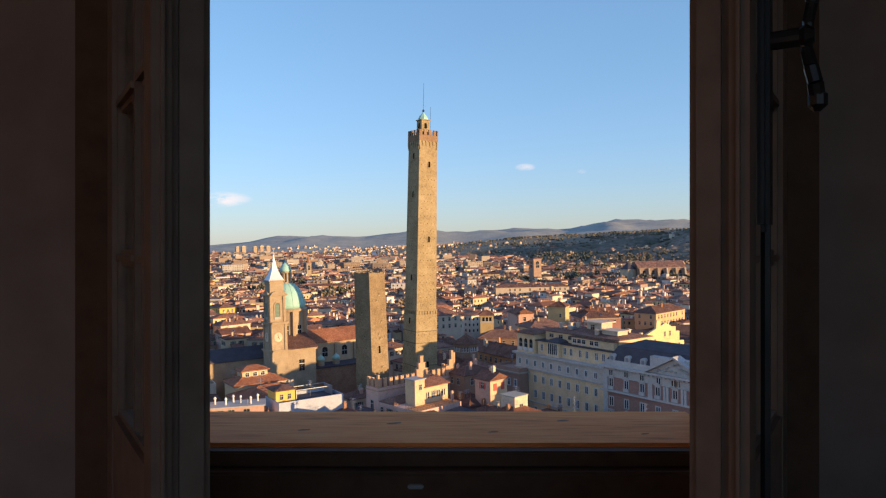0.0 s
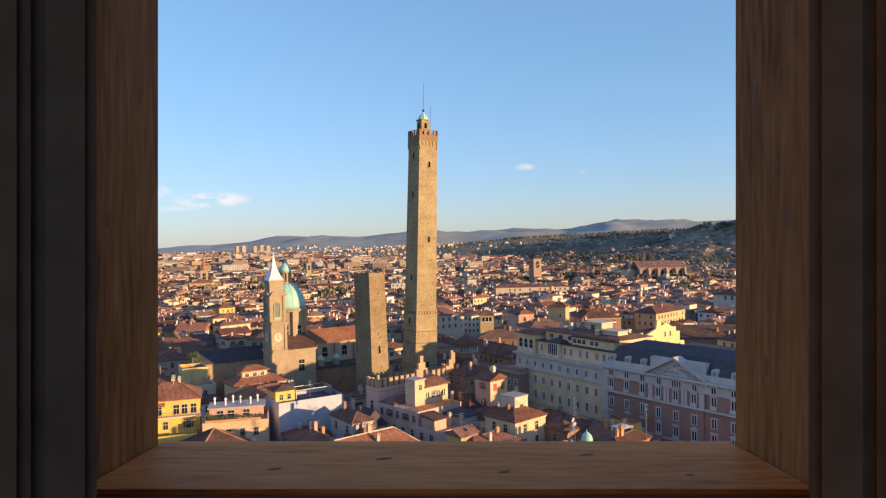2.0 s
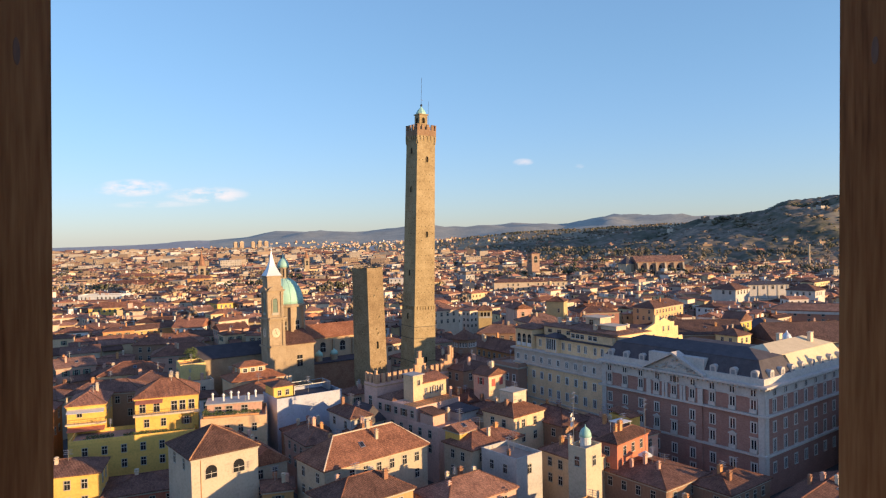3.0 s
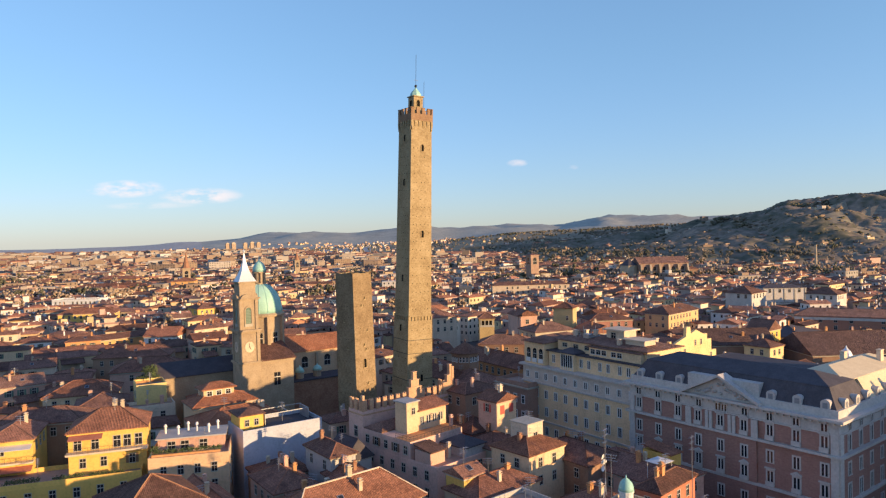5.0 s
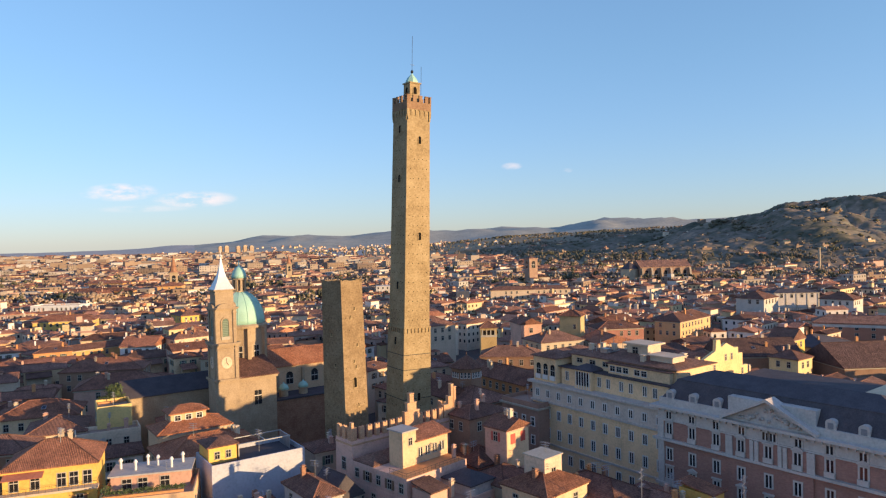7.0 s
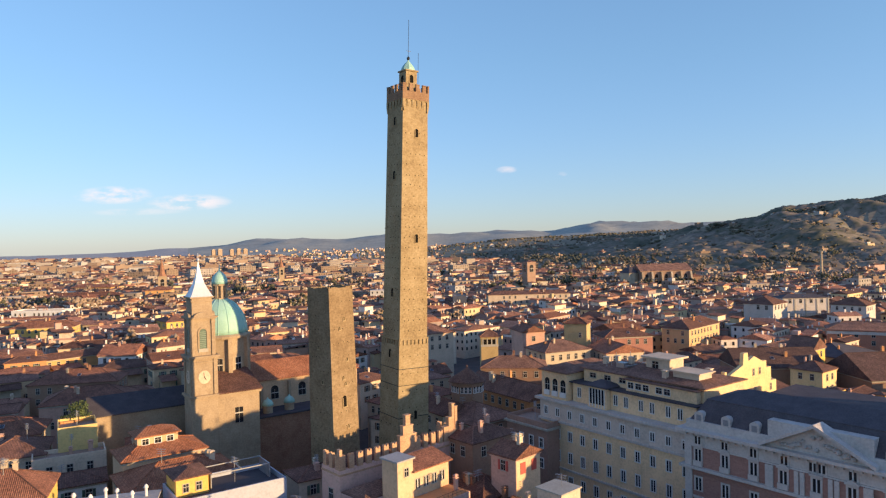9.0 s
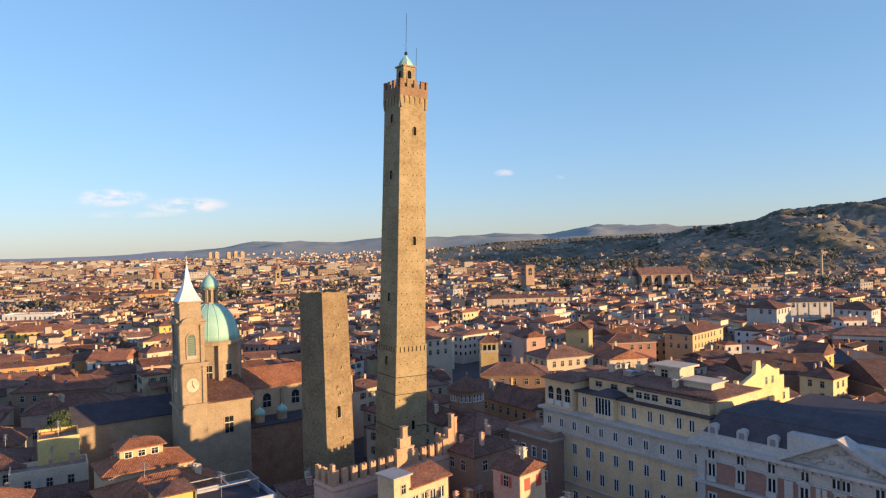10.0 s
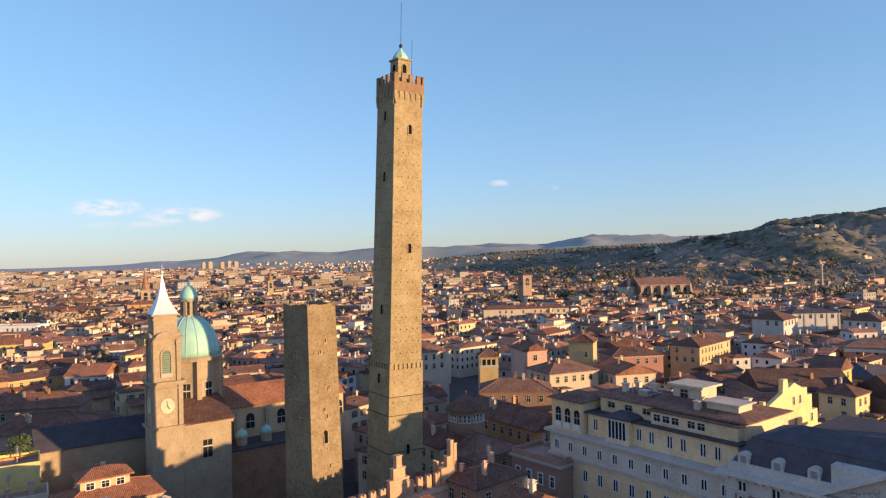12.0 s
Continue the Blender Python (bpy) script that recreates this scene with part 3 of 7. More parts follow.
FAR_RIDGE = [(-0.75, 18), (-0.50, 28), (-0.38, 48), (-0.23, 92), (-0.14, 90), (-0.07, 108), (0.0, 98), (0.09, 112), (0.16, 104), (0.24, 152), (0.30, 150), (0.36, 128), (0.5, 140), (0.9, 150), (1.3, 150)]


def ground_z(x, y):
    far = y + 180
    if far < 400:
        return 0.0
    s = (x - 8) / far
    wide = smooth(0.74, 1.0, s)
    rough = noise.fractal(Vector((x / 420, y / 420, 3.1)), 1.0, 2.0, 4)
    spurs = noise.fractal(Vector((x / 210 + y / 900, y / 330, 6.6)), 1.0, 2.0, 3)
    rise = smooth(800 - 380 * wide, 1650 - 650 * wide, far)
    near = along_ridge(NEAR_RIDGE, s) * rise * (1 + 0.08 * rough + 0.50 * spurs * (1 - 0.85 * smooth(0.75, 1.0, rise)))
    mid = along_ridge(MID_RIDGE, s) * smooth(1300, 2500, far) * (1 + 0.16 * rough)
    back = along_ridge(FAR_RIDGE, s) * smooth(2600, 4000, far) * (1 + 0.08 * rough + 0.22 * noise.fractal(Vector((x / 170, y / 500, 8.4)), 1.0, 2.0, 3)) if far < 4700 else 0
    return max(near, mid, back, 0.0)


# Distance haze is painted in: these ground tones are lifted, the far two most.
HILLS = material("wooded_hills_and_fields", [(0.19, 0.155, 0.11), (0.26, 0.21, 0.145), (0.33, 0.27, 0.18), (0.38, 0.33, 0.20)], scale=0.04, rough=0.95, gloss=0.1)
PLAIN = material("hazed_built_up_plain", [(0.28, 0.27, 0.25), (0.40, 0.375, 0.35), (0.52, 0.48, 0.44)], scale=0.25, rough=0.95)
FAR_HILLS = material("hazed_far_hills", [(0.24, 0.25, 0.22), (0.34, 0.34, 0.29), (0.46, 0.43, 0.34)], scale=0.045, rough=0.95)
g = Shape()
reach = [-1500, -900, -500, -300] + [-200 + 100 * k for k in range(9)] + [700 + 60 * k for k in range(34)] + [2750 + 130 * k for k in range(16)]
spread = [(-1.15 + 2.5 * k / 150) for k in range(151)]
for far in reach:
    for s in spread:
        x = 8 + s * max(abs(far), 1300 if far < 600 else far)
        y = far - 180
        g.v.append((x, y, ground_z(x, y)))
n = len(spread)
for j in range(len(reach) - 1):
    for i in range(n - 1):
        a = j * n + i
        g.f.append((a, a + 1, a + n + 1, a + n))
        # Farther faces take the tones with haze in them.
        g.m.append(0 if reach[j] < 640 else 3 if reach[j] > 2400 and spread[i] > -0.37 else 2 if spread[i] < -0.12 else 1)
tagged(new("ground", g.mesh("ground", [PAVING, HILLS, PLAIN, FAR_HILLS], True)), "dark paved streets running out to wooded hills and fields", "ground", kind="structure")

# ---- landmark towers ----
def tower_holes(parent, half, z0, z1, rows, across, size=0.16):
    """Rows of small square scaffold holes on all four faces of a tapering shaft; half gives the half width at a height."""
    # Each hole is a dark plate on the face, its inner shade painted.
    hole = Shape().box(-size, size, -0.012, 0.05, 0, 2 * size).mesh("putlog_hole", [DARK_HOLE])
    for r in range(rows):
        z = z0 + (z1 - z0) * r / max(1, rows - 1)
        e = half(z)
        for k in range(across):
            for face in (0, 3):
                if random.random() < 0.15:
                    continue
                u = (-0.72 + 1.44 * k / (across - 1)) * e + random.uniform(-0.22, 0.22)
                part("putlog_hole", hole, None, parent, m=Matrix.Rotation(radians(90 * face), 4, "Z") @ pose(u, -e, z + random.uniform(-0.12, 0.12)))


def slit_mesh(w, h, key={}):
    if (w, h) not in key:
        s = Shape()
        arch = [(w / 2 * math.cos(math.pi * i / 8), h + w / 2 * math.sin(math.pi * i / 8)) for i in range(9)]
        s.prism([(-w / 2, 0), (w / 2, 0)] + arch, -0.03, 0.15, 1)
        s.box(-w / 2 - 0.18, -w / 2, -0.09, 0.15, 0, h)
        s.box(w / 2, w / 2 + 0.18, -0.09, 0.15, 0, h)
        s.box(-w / 2 - 0.25, w / 2 + 0.25, -0.12, 0.15, -0.15, 0)
        key[w, h] = s.mesh("slit_window", [TOWER_BRICK, DARK_HOLE])
    return key[w, h]


def tall_tower():
    m = Matrix.Translation((-2.55, 0.0, 0)) @ Matrix.Rotation(radians(1.95), 4, "Y") @ Matrix.Rotation(radians(ANG), 4, "Z")
    t = thing("brick_tower", m, "very tall slender medieval brick tower with a crenellated top", "tower")
    low = lambda z: 4.15 - 0.33 * z / 33.5
    high = lambda z: 3.62 - 0.36 * (z - 33.5) / 50
    ring = lambda half, heights: Shape().lathe([(half(z) * math.sqrt(2), z) for z in heights], 4, turn=math.pi / 4)
    part("lower_shaft", ring(low, (0, 8, 16, 25, 33.5)), TOWER_BRICK, t)
    part("shaft", ring(high, (33.5, 46, 60, 72, 88.2)), TOWER_BRICK, t)
    # the ledge: corbels at the top of the lower shaft
    for face in range(4):
        for k in range(8):
            u = -3.55 + 7.1 * k / 7
            part("ledge_corbel", Shape().box(u - 0.17, u + 0.17, -3.84, -3.40, 33.5, 34.6), TOWER_BRICK, t, m=Matrix.Rotation(radians(90 * face), 4, "Z"))
    s = Shape()
    for f in range(4):
        b = Shape().box(-3.86, 3.86, -3.86, -3.42, 34.6, 34.95).moved(Matrix.Rotation(radians(90 * f), 4, "Z"))
        s.add(b.v, b.f)
    part("ledge_band", s, TOWER_BRICK, t)
    e = high(59) + 0.05
    part("string_course", Shape().box(-e, e, -e, e, 59, 59.22), TOWER_BRICK, t)
    for z in (28.2, 24.6, 17.5):
        e = low(z) + 0.03
        part("iron_tie", Shape().box(-e, e, -e, e, z, z + 0.16), DARK_METAL, t, "dark iron belt round the shaft")
    # machicolation: brackets that carry the parapet
    for face in range(4):
        for k in range(6):
            u = -3.2 + 6.4 * k / 5
            b = Shape().frustum((u - 0.3, u + 0.3, -3.08, -2.9, 84.9), (u - 0.3, u + 0.3, -3.42, -2.9, 86.4)).box(u - 0.3, u + 0.3, -3.42, -2.9, 86.4, 87.5)
            part("bracket", b, TOWER_BRICK, t, m=Matrix.Rotation(radians(90 * face), 4, "Z"))
    for face in range(4):
        for k in range(5):
            u = -2.56 + 1.28 * k
            arch = [(u + 0.345 * math.cos(math.pi * i / 6), 87.05 + 0.345 * math.sin(math.pi * i / 6)) for i in range(7)]
            part("bracket_arch", Shape().prism([(u + 0.345, 87.05), (u + 0.345, 87.5), (u - 0.345, 87.5), (u - 0.345, 87.05)] + [p for p in reversed(arch)][1:-1], -3.4, -3.0), TOWER_BRICK, t, m=Matrix.Rotation(radians(90 * face), 4, "Z"))
    s = Shape().box(-3.45, 3.45, -3.45, 3.45, 87.5, 88.3)
    for f in range(4):
        b = Shape().box(-3.45, 3.05, -3.45, -3.05, 88.3, 89.3).moved(Matrix.Rotation(radians(90 * f), 4, "Z"))
        s.add(b.v, b.f)
    part("parapet", s, PARAPET_BRICK, t)
    for face in range(4):
        for k in range(4):
            u = -2.95 + 1.72 * k
            part("merlon", Shape().box(u - 0.5, u + 0.42, -3.45, -3.05, 89.3, 90.8).box(u - 0.54, u + 0.46, -3.49, -3.01, 90.8, 90.95), PARAPET_BRICK, t, m=Matrix.Rotation(radians(90 * face), 4, "Z"))
    s = Shape().box(-1.45, 1.45, -1.45, 1.45, 88.3, 94.2).box(-1.7, 1.7, -1.7, 1.7, 94.2, 94.5)
    lantern = part("lantern", s, TOWER_BRICK, t)
    for face in range(4):
        part("opening", slit_mesh(0.95, 1.3), None, lantern, m=Matrix.Rotation(radians(90 * face), 4, "Z") @ pose(0, -1.45, 91.6))
    part("cupola", Shape().lathe([(1.62, 94.5), (1.5, 95.1), (1.15, 95.7), (0.7, 96.2), (0.35, 96.6), (0.16, 96.9)], 8, turn=0.39), COPPER, t, "small green copper cupola")
    part("finial", Shape().lathe([(0.10, 96.9), (0.36, 97.2), (0.36, 97.5), (0.08, 97.8)], 8).rod((0, 0, 97.7), (0, 0, 106), 0.05).rod((-0.5, 0, 99), (0.6, 0, 99), 0.04), DARK_METAL, t)
    part("mast", Shape().rod((1.9, -1.2, 88.3), (1.9, -1.2, 98.6), 0.045), DARK_METAL, t)
    for z, along, face in ((79.3, 0.35, 0), (56.0, 0.55, 0), (17.0, 0.5, 0), (70.0, 0.1, 3), (82.0, 0.0, 3), (30.5, 0.0, 3), (44.0, 0.2, 3)):
        e = high(z + 1) if z > 33 else low(z + 1)
        part("slit_window", slit_mesh(0.75, 1.5), None, t, m=Matrix.Rotation(radians(90 * face), 4, "Z") @ pose(along, -e - 0.03, z))
    tower_holes(t, high, 36.5, 80, 20, 5, 0.10)
    tower_holes(t, low, 8, 31, 7, 4, 0.10)


def short_tower():
    m = Matrix.Translation((-13.9, -21.5, 0)) @ Matrix.Rotation(radians(-0.75), 4, "Y") @ Matrix.Rotation(radians(51), 4, "Z")
    t = thing("leaning_tower", m, "short leaning medieval brick tower cut off flat", "tower")
    half = lambda z: 3.45 - 0.42 * z / 48
    part("shaft", Shape().lathe([(half(z) * math.sqrt(2), z) for z in (3.5, 14, 25, 37, 47.2)], 4, turn=math.pi / 4), LEANING_BRICK, t)
    part("base", Shape().box(-3.55, 3.55, -3.55, 3.55, -0.3, 3.5), PALE_STONE, t, "pale selenite stone base")
    s = Shape()
    e = half(47.2)
    for f in range(4):
        x = -e
        while x < e - 0.3:
            w = random.uniform(0.5, 1.1)
            b = Shape().box(x, min(e - 0.002, x + w), -e, -e + 0.6, 47.2, 47.75 + random.uniform(-0.18, 0.2)).moved(Matrix.Rotation(radians(90 * f), 4, "Z"))
            s.add(b.v, b.f)
            x += w + 0.003
    part("broken_rim", s, LEANING_BRICK, t)
    s = Shape()
    for f in range(4):
        b = Shape().rod((-e + 0.1, -e + 0.15, 48.6), (e - 0.1, -e + 0.15, 48.6), 0.03)
        for k in range(5):
            b.rod((-e + 0.1 + k * (2 * e - 0.2) / 4, -e + 0.15, 47.6), (-e + 0.1 + k * (2 * e - 0.2) / 4, -e + 0.15, 48.6), 0.03)
        b.moved(Matrix.Rotation(radians(90 * f), 4, "Z"))
        s.add(b.v, b.f)
    part("railing", s, DARK_METAL, t)
    part("slit_window", slit_mesh(0.8, 1.7), None, t, m=pose(-0.15, -half(25.6) - 0.03, 24.9))
    for u, z, side in ((0.5, 41.3, 0), (-0.7, 39.6, 0), (0.9, 33.5, 0), (-0.2, 30.1, 0), (0.3, 28.9, 0), (0.6, 20.7, 0), (-0.3, 36.0, -90), (0.7, 29.5, -90)):
        part("slit_window", slit_mesh(0.22, 0.5), None, t, m=Matrix.Rotation(radians(side), 4, "Z") @ pose(u, -half(z) - 0.02, z))
    tower_holes(t, half, 8, 45, 15, 5, 0.07)


tall_tower()
short_tower()

# ---- the church: bell tower, dome, nave ----
FOOT = []  # x, y, angle, width, depth of what stands already


def foot(x, y, w, d, ang=ANG):
    FOOT.append((x, y, ang, w, d))


foot(-3 + 0.0, -7.5, 11, 11)
foot(-10.0, -28.5, 11, 11, 45)


VERDIGRIS = material("dull_green_louvre", [(0.17, 0.24, 0.19), (0.25, 0.31, 0.25)], scale=3, rough=0.7)


def bell_tower():
    t = thing("bell_tower", pose(-48.5, 2.8, 0, 0, 0, ANG) @ Matrix.Diagonal((0.9, 0.9, 1, 1)), "baroque brick bell tower with a clock and a white spire", "bell tower")
    s = Shape().box(-3.3, 3.3, -3.3, 3.3, 0, 22)
    part("shaft", s, CHURCH_BRICK, t)
    part("shaft", Shape().box(-3.05, 3.05, -3.05, 3.05, 22.5, 30.6), CHURCH_BRICK, t)
    part("shaft", Shape().box(-2.75, 2.75, -2.75, 2.75, 31.4, 39.6), CHURCH_BRICK, t)
    part("shaft", Shape().box(-2.5, 2.5, -2.5, 2.5, 40.2, 44.4), CHURCH_BRICK, t)
    for z, e, h in ((21.6, 3.45, 0.4), (22.0, 3.8, 0.5), (29.8, 3.4, 0.25), (30.6, 3.55, 0.4), (31.0, 3.85, 0.4), (39.6, 3.3, 0.3), (39.9, 3.6, 0.3), (43.6, 2.75, 0.3), (44.4, 3.0, 0.3)):
        part("cornice", Shape().box(-e, e, -e, e, z, z + h), CHURCH_BRICK, t)
    for face in range(4):
        r = Matrix.Rotation(radians(90 * face), 4, "Z")
        for u in (-2.75, 2.75):
            part("pilaster", Shape().box(u - 0.42, u + 0.42, -3.36, -3.0, 22.5, 30.6), CHURCH_BRICK, t, m=r)
            part("pilaster", Shape().box(u * 0.9 - 0.38, u * 0.9 + 0.38, -3.06, -2.7, 31.4, 39.6).box(u * 0.9 - 0.46, u * 0.9 + 0.46, -3.14, -2.7, 38.6, 39.2), CHURCH_BRICK, t, m=r)
        arc = [(2.3 * math.cos(math.pi * k / 10), 40.2 + 1.1 * math.sin(math.pi * k / 10)) for k in range(11)]
        part("curved_pediment", Shape().prism(arc, -3.3, -2.4), CHURCH_BRICK, t, m=r)
        bell = part("bell_opening", Shape().prism([(-0.85, 33.0), (0.85, 33.0)] + [(0.85 * math.cos(math.pi * k / 8), 36.6 + 0.85 * math.sin(math.pi * k / 8)) for k in range(9)], -2.80, -2.6), SHUTTER_GREEN, t, "arched opening with pale green louvres", m=r)
        for k in range(9):
            part("louvre", Shape().box(-0.78, 0.78, -2.86, -2.8, 33.3 + 0.42 * k, 33.44 + 0.42 * k), VERDIGRIS, bell)
        hood = [(1.3 * math.cos(math.pi * k / 10), 36.6 + 1.3 * math.sin(math.pi * k / 10)) for k in range(11)]
        part("arch_surround", Shape().prism([(0.9, 33.0), (1.3, 33.0)] + hood + [(-1.3, 33.0), (-0.9, 33.0)] + [(0.9 * math.cos(math.pi - math.pi * k / 10), 36.6 + 0.9 * math.sin(math.pi * k / 10)) for k in range(11)], -2.95, -2.74), CHURCH_BRICK, t, m=r)
        part("balustrade", Shape().box(-1.2, 1.2, -3.0, -2.78, 32.2, 33.0), PALE_STONE, t, m=r)
        dial = part("clock_dial", Shape().lathe([(1.5, 0), (1.5, 0.08), (1.4, 0.12)], 28), CREAM, t, "round cream clock dial", m=r @ pose(0, -3.06, 26.5, 90))
        part("clock_hand", Shape().box(-0.07, 0.07, -0.1, 1.1, 0.12, 0.16), DARK_METAL, dial, m=pose(0, 0, 0, 0, 0, 8))
        part("clock_hand", Shape().box(-0.09, 0.09, -0.1, 0.75, 0.16, 0.2), DARK_METAL, dial, m=pose(0, 0, 0, 0, 0, -145))
    prof = [(3.9, 44.7), (3.2, 45.5), (2.35, 46.6), (1.6, 47.8), (1.0, 49.2), (0.6, 50.6), (0.3, 51.8), (0.12, 52.6)]
    spire = part("spire", Shape().lathe([(r * 1.0, z) for r, z in prof], 4, turn=math.pi / 4), LEAD, t, "white concave metal spire")
    part("finial", Shape().lathe([(0.1, 52.6), (0.35, 52.9), (0.35, 53.2), (0.05, 53.5)], 8).rod((0, 0, 53.4), (0, 0, 54.6), 0.05), LEAD, spire)
    foot(-49.5, -2.5, 9, 9)


NAVE = plaster("tan_plaster", (0.62, 0.43, 0.27))


def church():
    t = thing("church", pose(-48.6, 18.0, 0, 0, 0, ANG), "brick church with a green copper dome and tiled nave", "church")
    part("drum", Shape().lathe([(6.6, 14), (6.6, 33.4)], 8), CHURCH_BRICK, t)
    part("drum_cornice", Shape().lathe([(7.0, 33.4), (7.2, 34.0), (6.6, 34.4)], 24), CHURCH_BRICK, t)
    dome = [(6.45 * math.cos(a), 34.4 + 8.8 * math.sin(a)) for a in [math.pi / 2 * k / 10 * 0.88 for k in range(11)]]
    d = part("dome", Shape().lathe(dome, 32), COPPER, t, "tall green copper dome", smooth=True)
    for k in range(16):
        a = 2 * math.pi * k / 16
        s = Shape()
        for (r0, z0), (r1, z1) in zip(dome, dome[1:]):
            s.rod(((r0 + 0.02) * math.cos(a), (r0 + 0.02) * math.sin(a), z0), ((r1 + 0.02) * math.cos(a), (r1 + 0.02) * math.sin(a), z1), 0.09, 4)
        part("rib", s, COPPER, d)
    lantern = part("lantern", Shape().lathe([(1.9, 42.6), (1.9, 43.2), (1.35, 43.2), (1.35, 46.2), (2.0, 46.2), (2.0, 46.6)], 8, turn=0.39), CHURCH_BRICK, t, "brick lantern on the dome")
    for k in range(8):
        a = 2 * math.pi * k / 8
        part("pier", Shape().box(-0.22, 0.22, -0.3, 0.3, 43.2, 46.2), CHURCH_BRICK, lantern, m=pose(1.6 * math.cos(a), 1.6 * math.sin(a), 0, 0, 0, math.degrees(a)))
    part("lantern_dome", Shape().lathe([(2.0, 46.6), (1.95, 47.4), (1.6, 48.5), (1.0, 49.3), (0.3, 49.8), (0.15, 50.4), (0.05, 51.6)], 20), COPPER, t, "small green copper dome", smooth=True)
    for k in range(8):
        a = 2 * math.pi * (k + 0.5) / 8 + 0.0
        r = 6.6 * math.cos(math.pi / 8) + 0.03
        part("drum_window", window_mesh(1.7, 4.2), None, t, m=pose(r * math.cos(a - 0.39 + 0.39), r * math.sin(a), 24.5, 0, 0, math.degrees(a) + 90))
        c = a + math.pi / 8
        part("buttress", Shape().box(-0.5, 0.5, -0.5, 0.5, 14, 33.4), CHURCH_BRICK, t, m=pose(6.75 * math.cos(c), 6.75 * math.sin(c), 0, 0, 0, math.degrees(c)))
    # nave to the right, with buttressed wall
    part("nave_wall", Shape().box(5, 36, -4, 9, 0, 21.5), NAVE, t, "sunlit tan plastered nave wall")
    part("nave_roof", Shape().hip(5, 36, -4, 9, 21.5, 4.0, gable=True, ridge="x"), FRESH_TILES, t)
    for k in range(4):
        x = 8.5 + 7.5 * k
        part("buttress", Shape().box(x - 0.35, x + 0.35, -4.8, -4.0, 0, 20.8), CHURCH_BRICK, t)
        part("nave_window", window_mesh(2.0, 2.4, None, True), None, t, m=pose(x + 3.7, -4.0, 16.6))
    # chapel block in front of the dome
    part("chapel_wall", Shape().box(-5.6, 4.0, -15.3, -4.2, 0, 21.6), CHURCH_BRICK, t)
    part("chapel_cornice", Shape().box(-5.6, 4.4, -15.7, -4.2, 21.6, 22.2), CHURCH_BRICK, t)
    part("chapel_roof", Shape().shed(-5.6, 4.7, -16.0, -4.2, 22.2, 26.0), TILES, t)
    part("chapel_window", window_mesh(1.9, 3.6, None, False, 0.3, CHURCH_BRICK), None, t, m=pose(-0.9, -15.3, 15.0))
    # low aisle with two little domes
    part("aisle_wall", Shape().box(4.0, 30, -13, -4.85, 0, 14.4), RED_BRICK, t)
    part("aisle_roof", Shape().box(4.65, 30.3, -13.4, -4.85, 14.4, 14.8), SLATE, t)
    for x in (8.0, 13.6):
        k = part("little_drum", Shape().lathe([(1.2, 14.8), (1.2, 16.3), (1.4, 16.3), (1.4, 16.6)], 12, x, -10), CHURCH_BRICK, t)
        part("little_dome", Shape().lathe([(1.4, 16.6), (1.3, 17.2), (0.9, 17.8), (0.3, 18.1), (0.06, 18.6)], 14, x, -10), COPPER, k, smooth=True)
    # body to the left, under a dark roof
    part("choir_wall", Shape().box(-30, -7.2, -4, 8, 0, 18.5), CHURCH_BRICK, t)
    part("choir_roof", Shape().hip(-30, -7.2, -4, 8, 18.5, 3.4, gable=True, ridge="x"), SLATE, t)
    foot(-52, -2, 46, 34)
    foot(-78, 0, 30, 18)


bell_tower()
church()
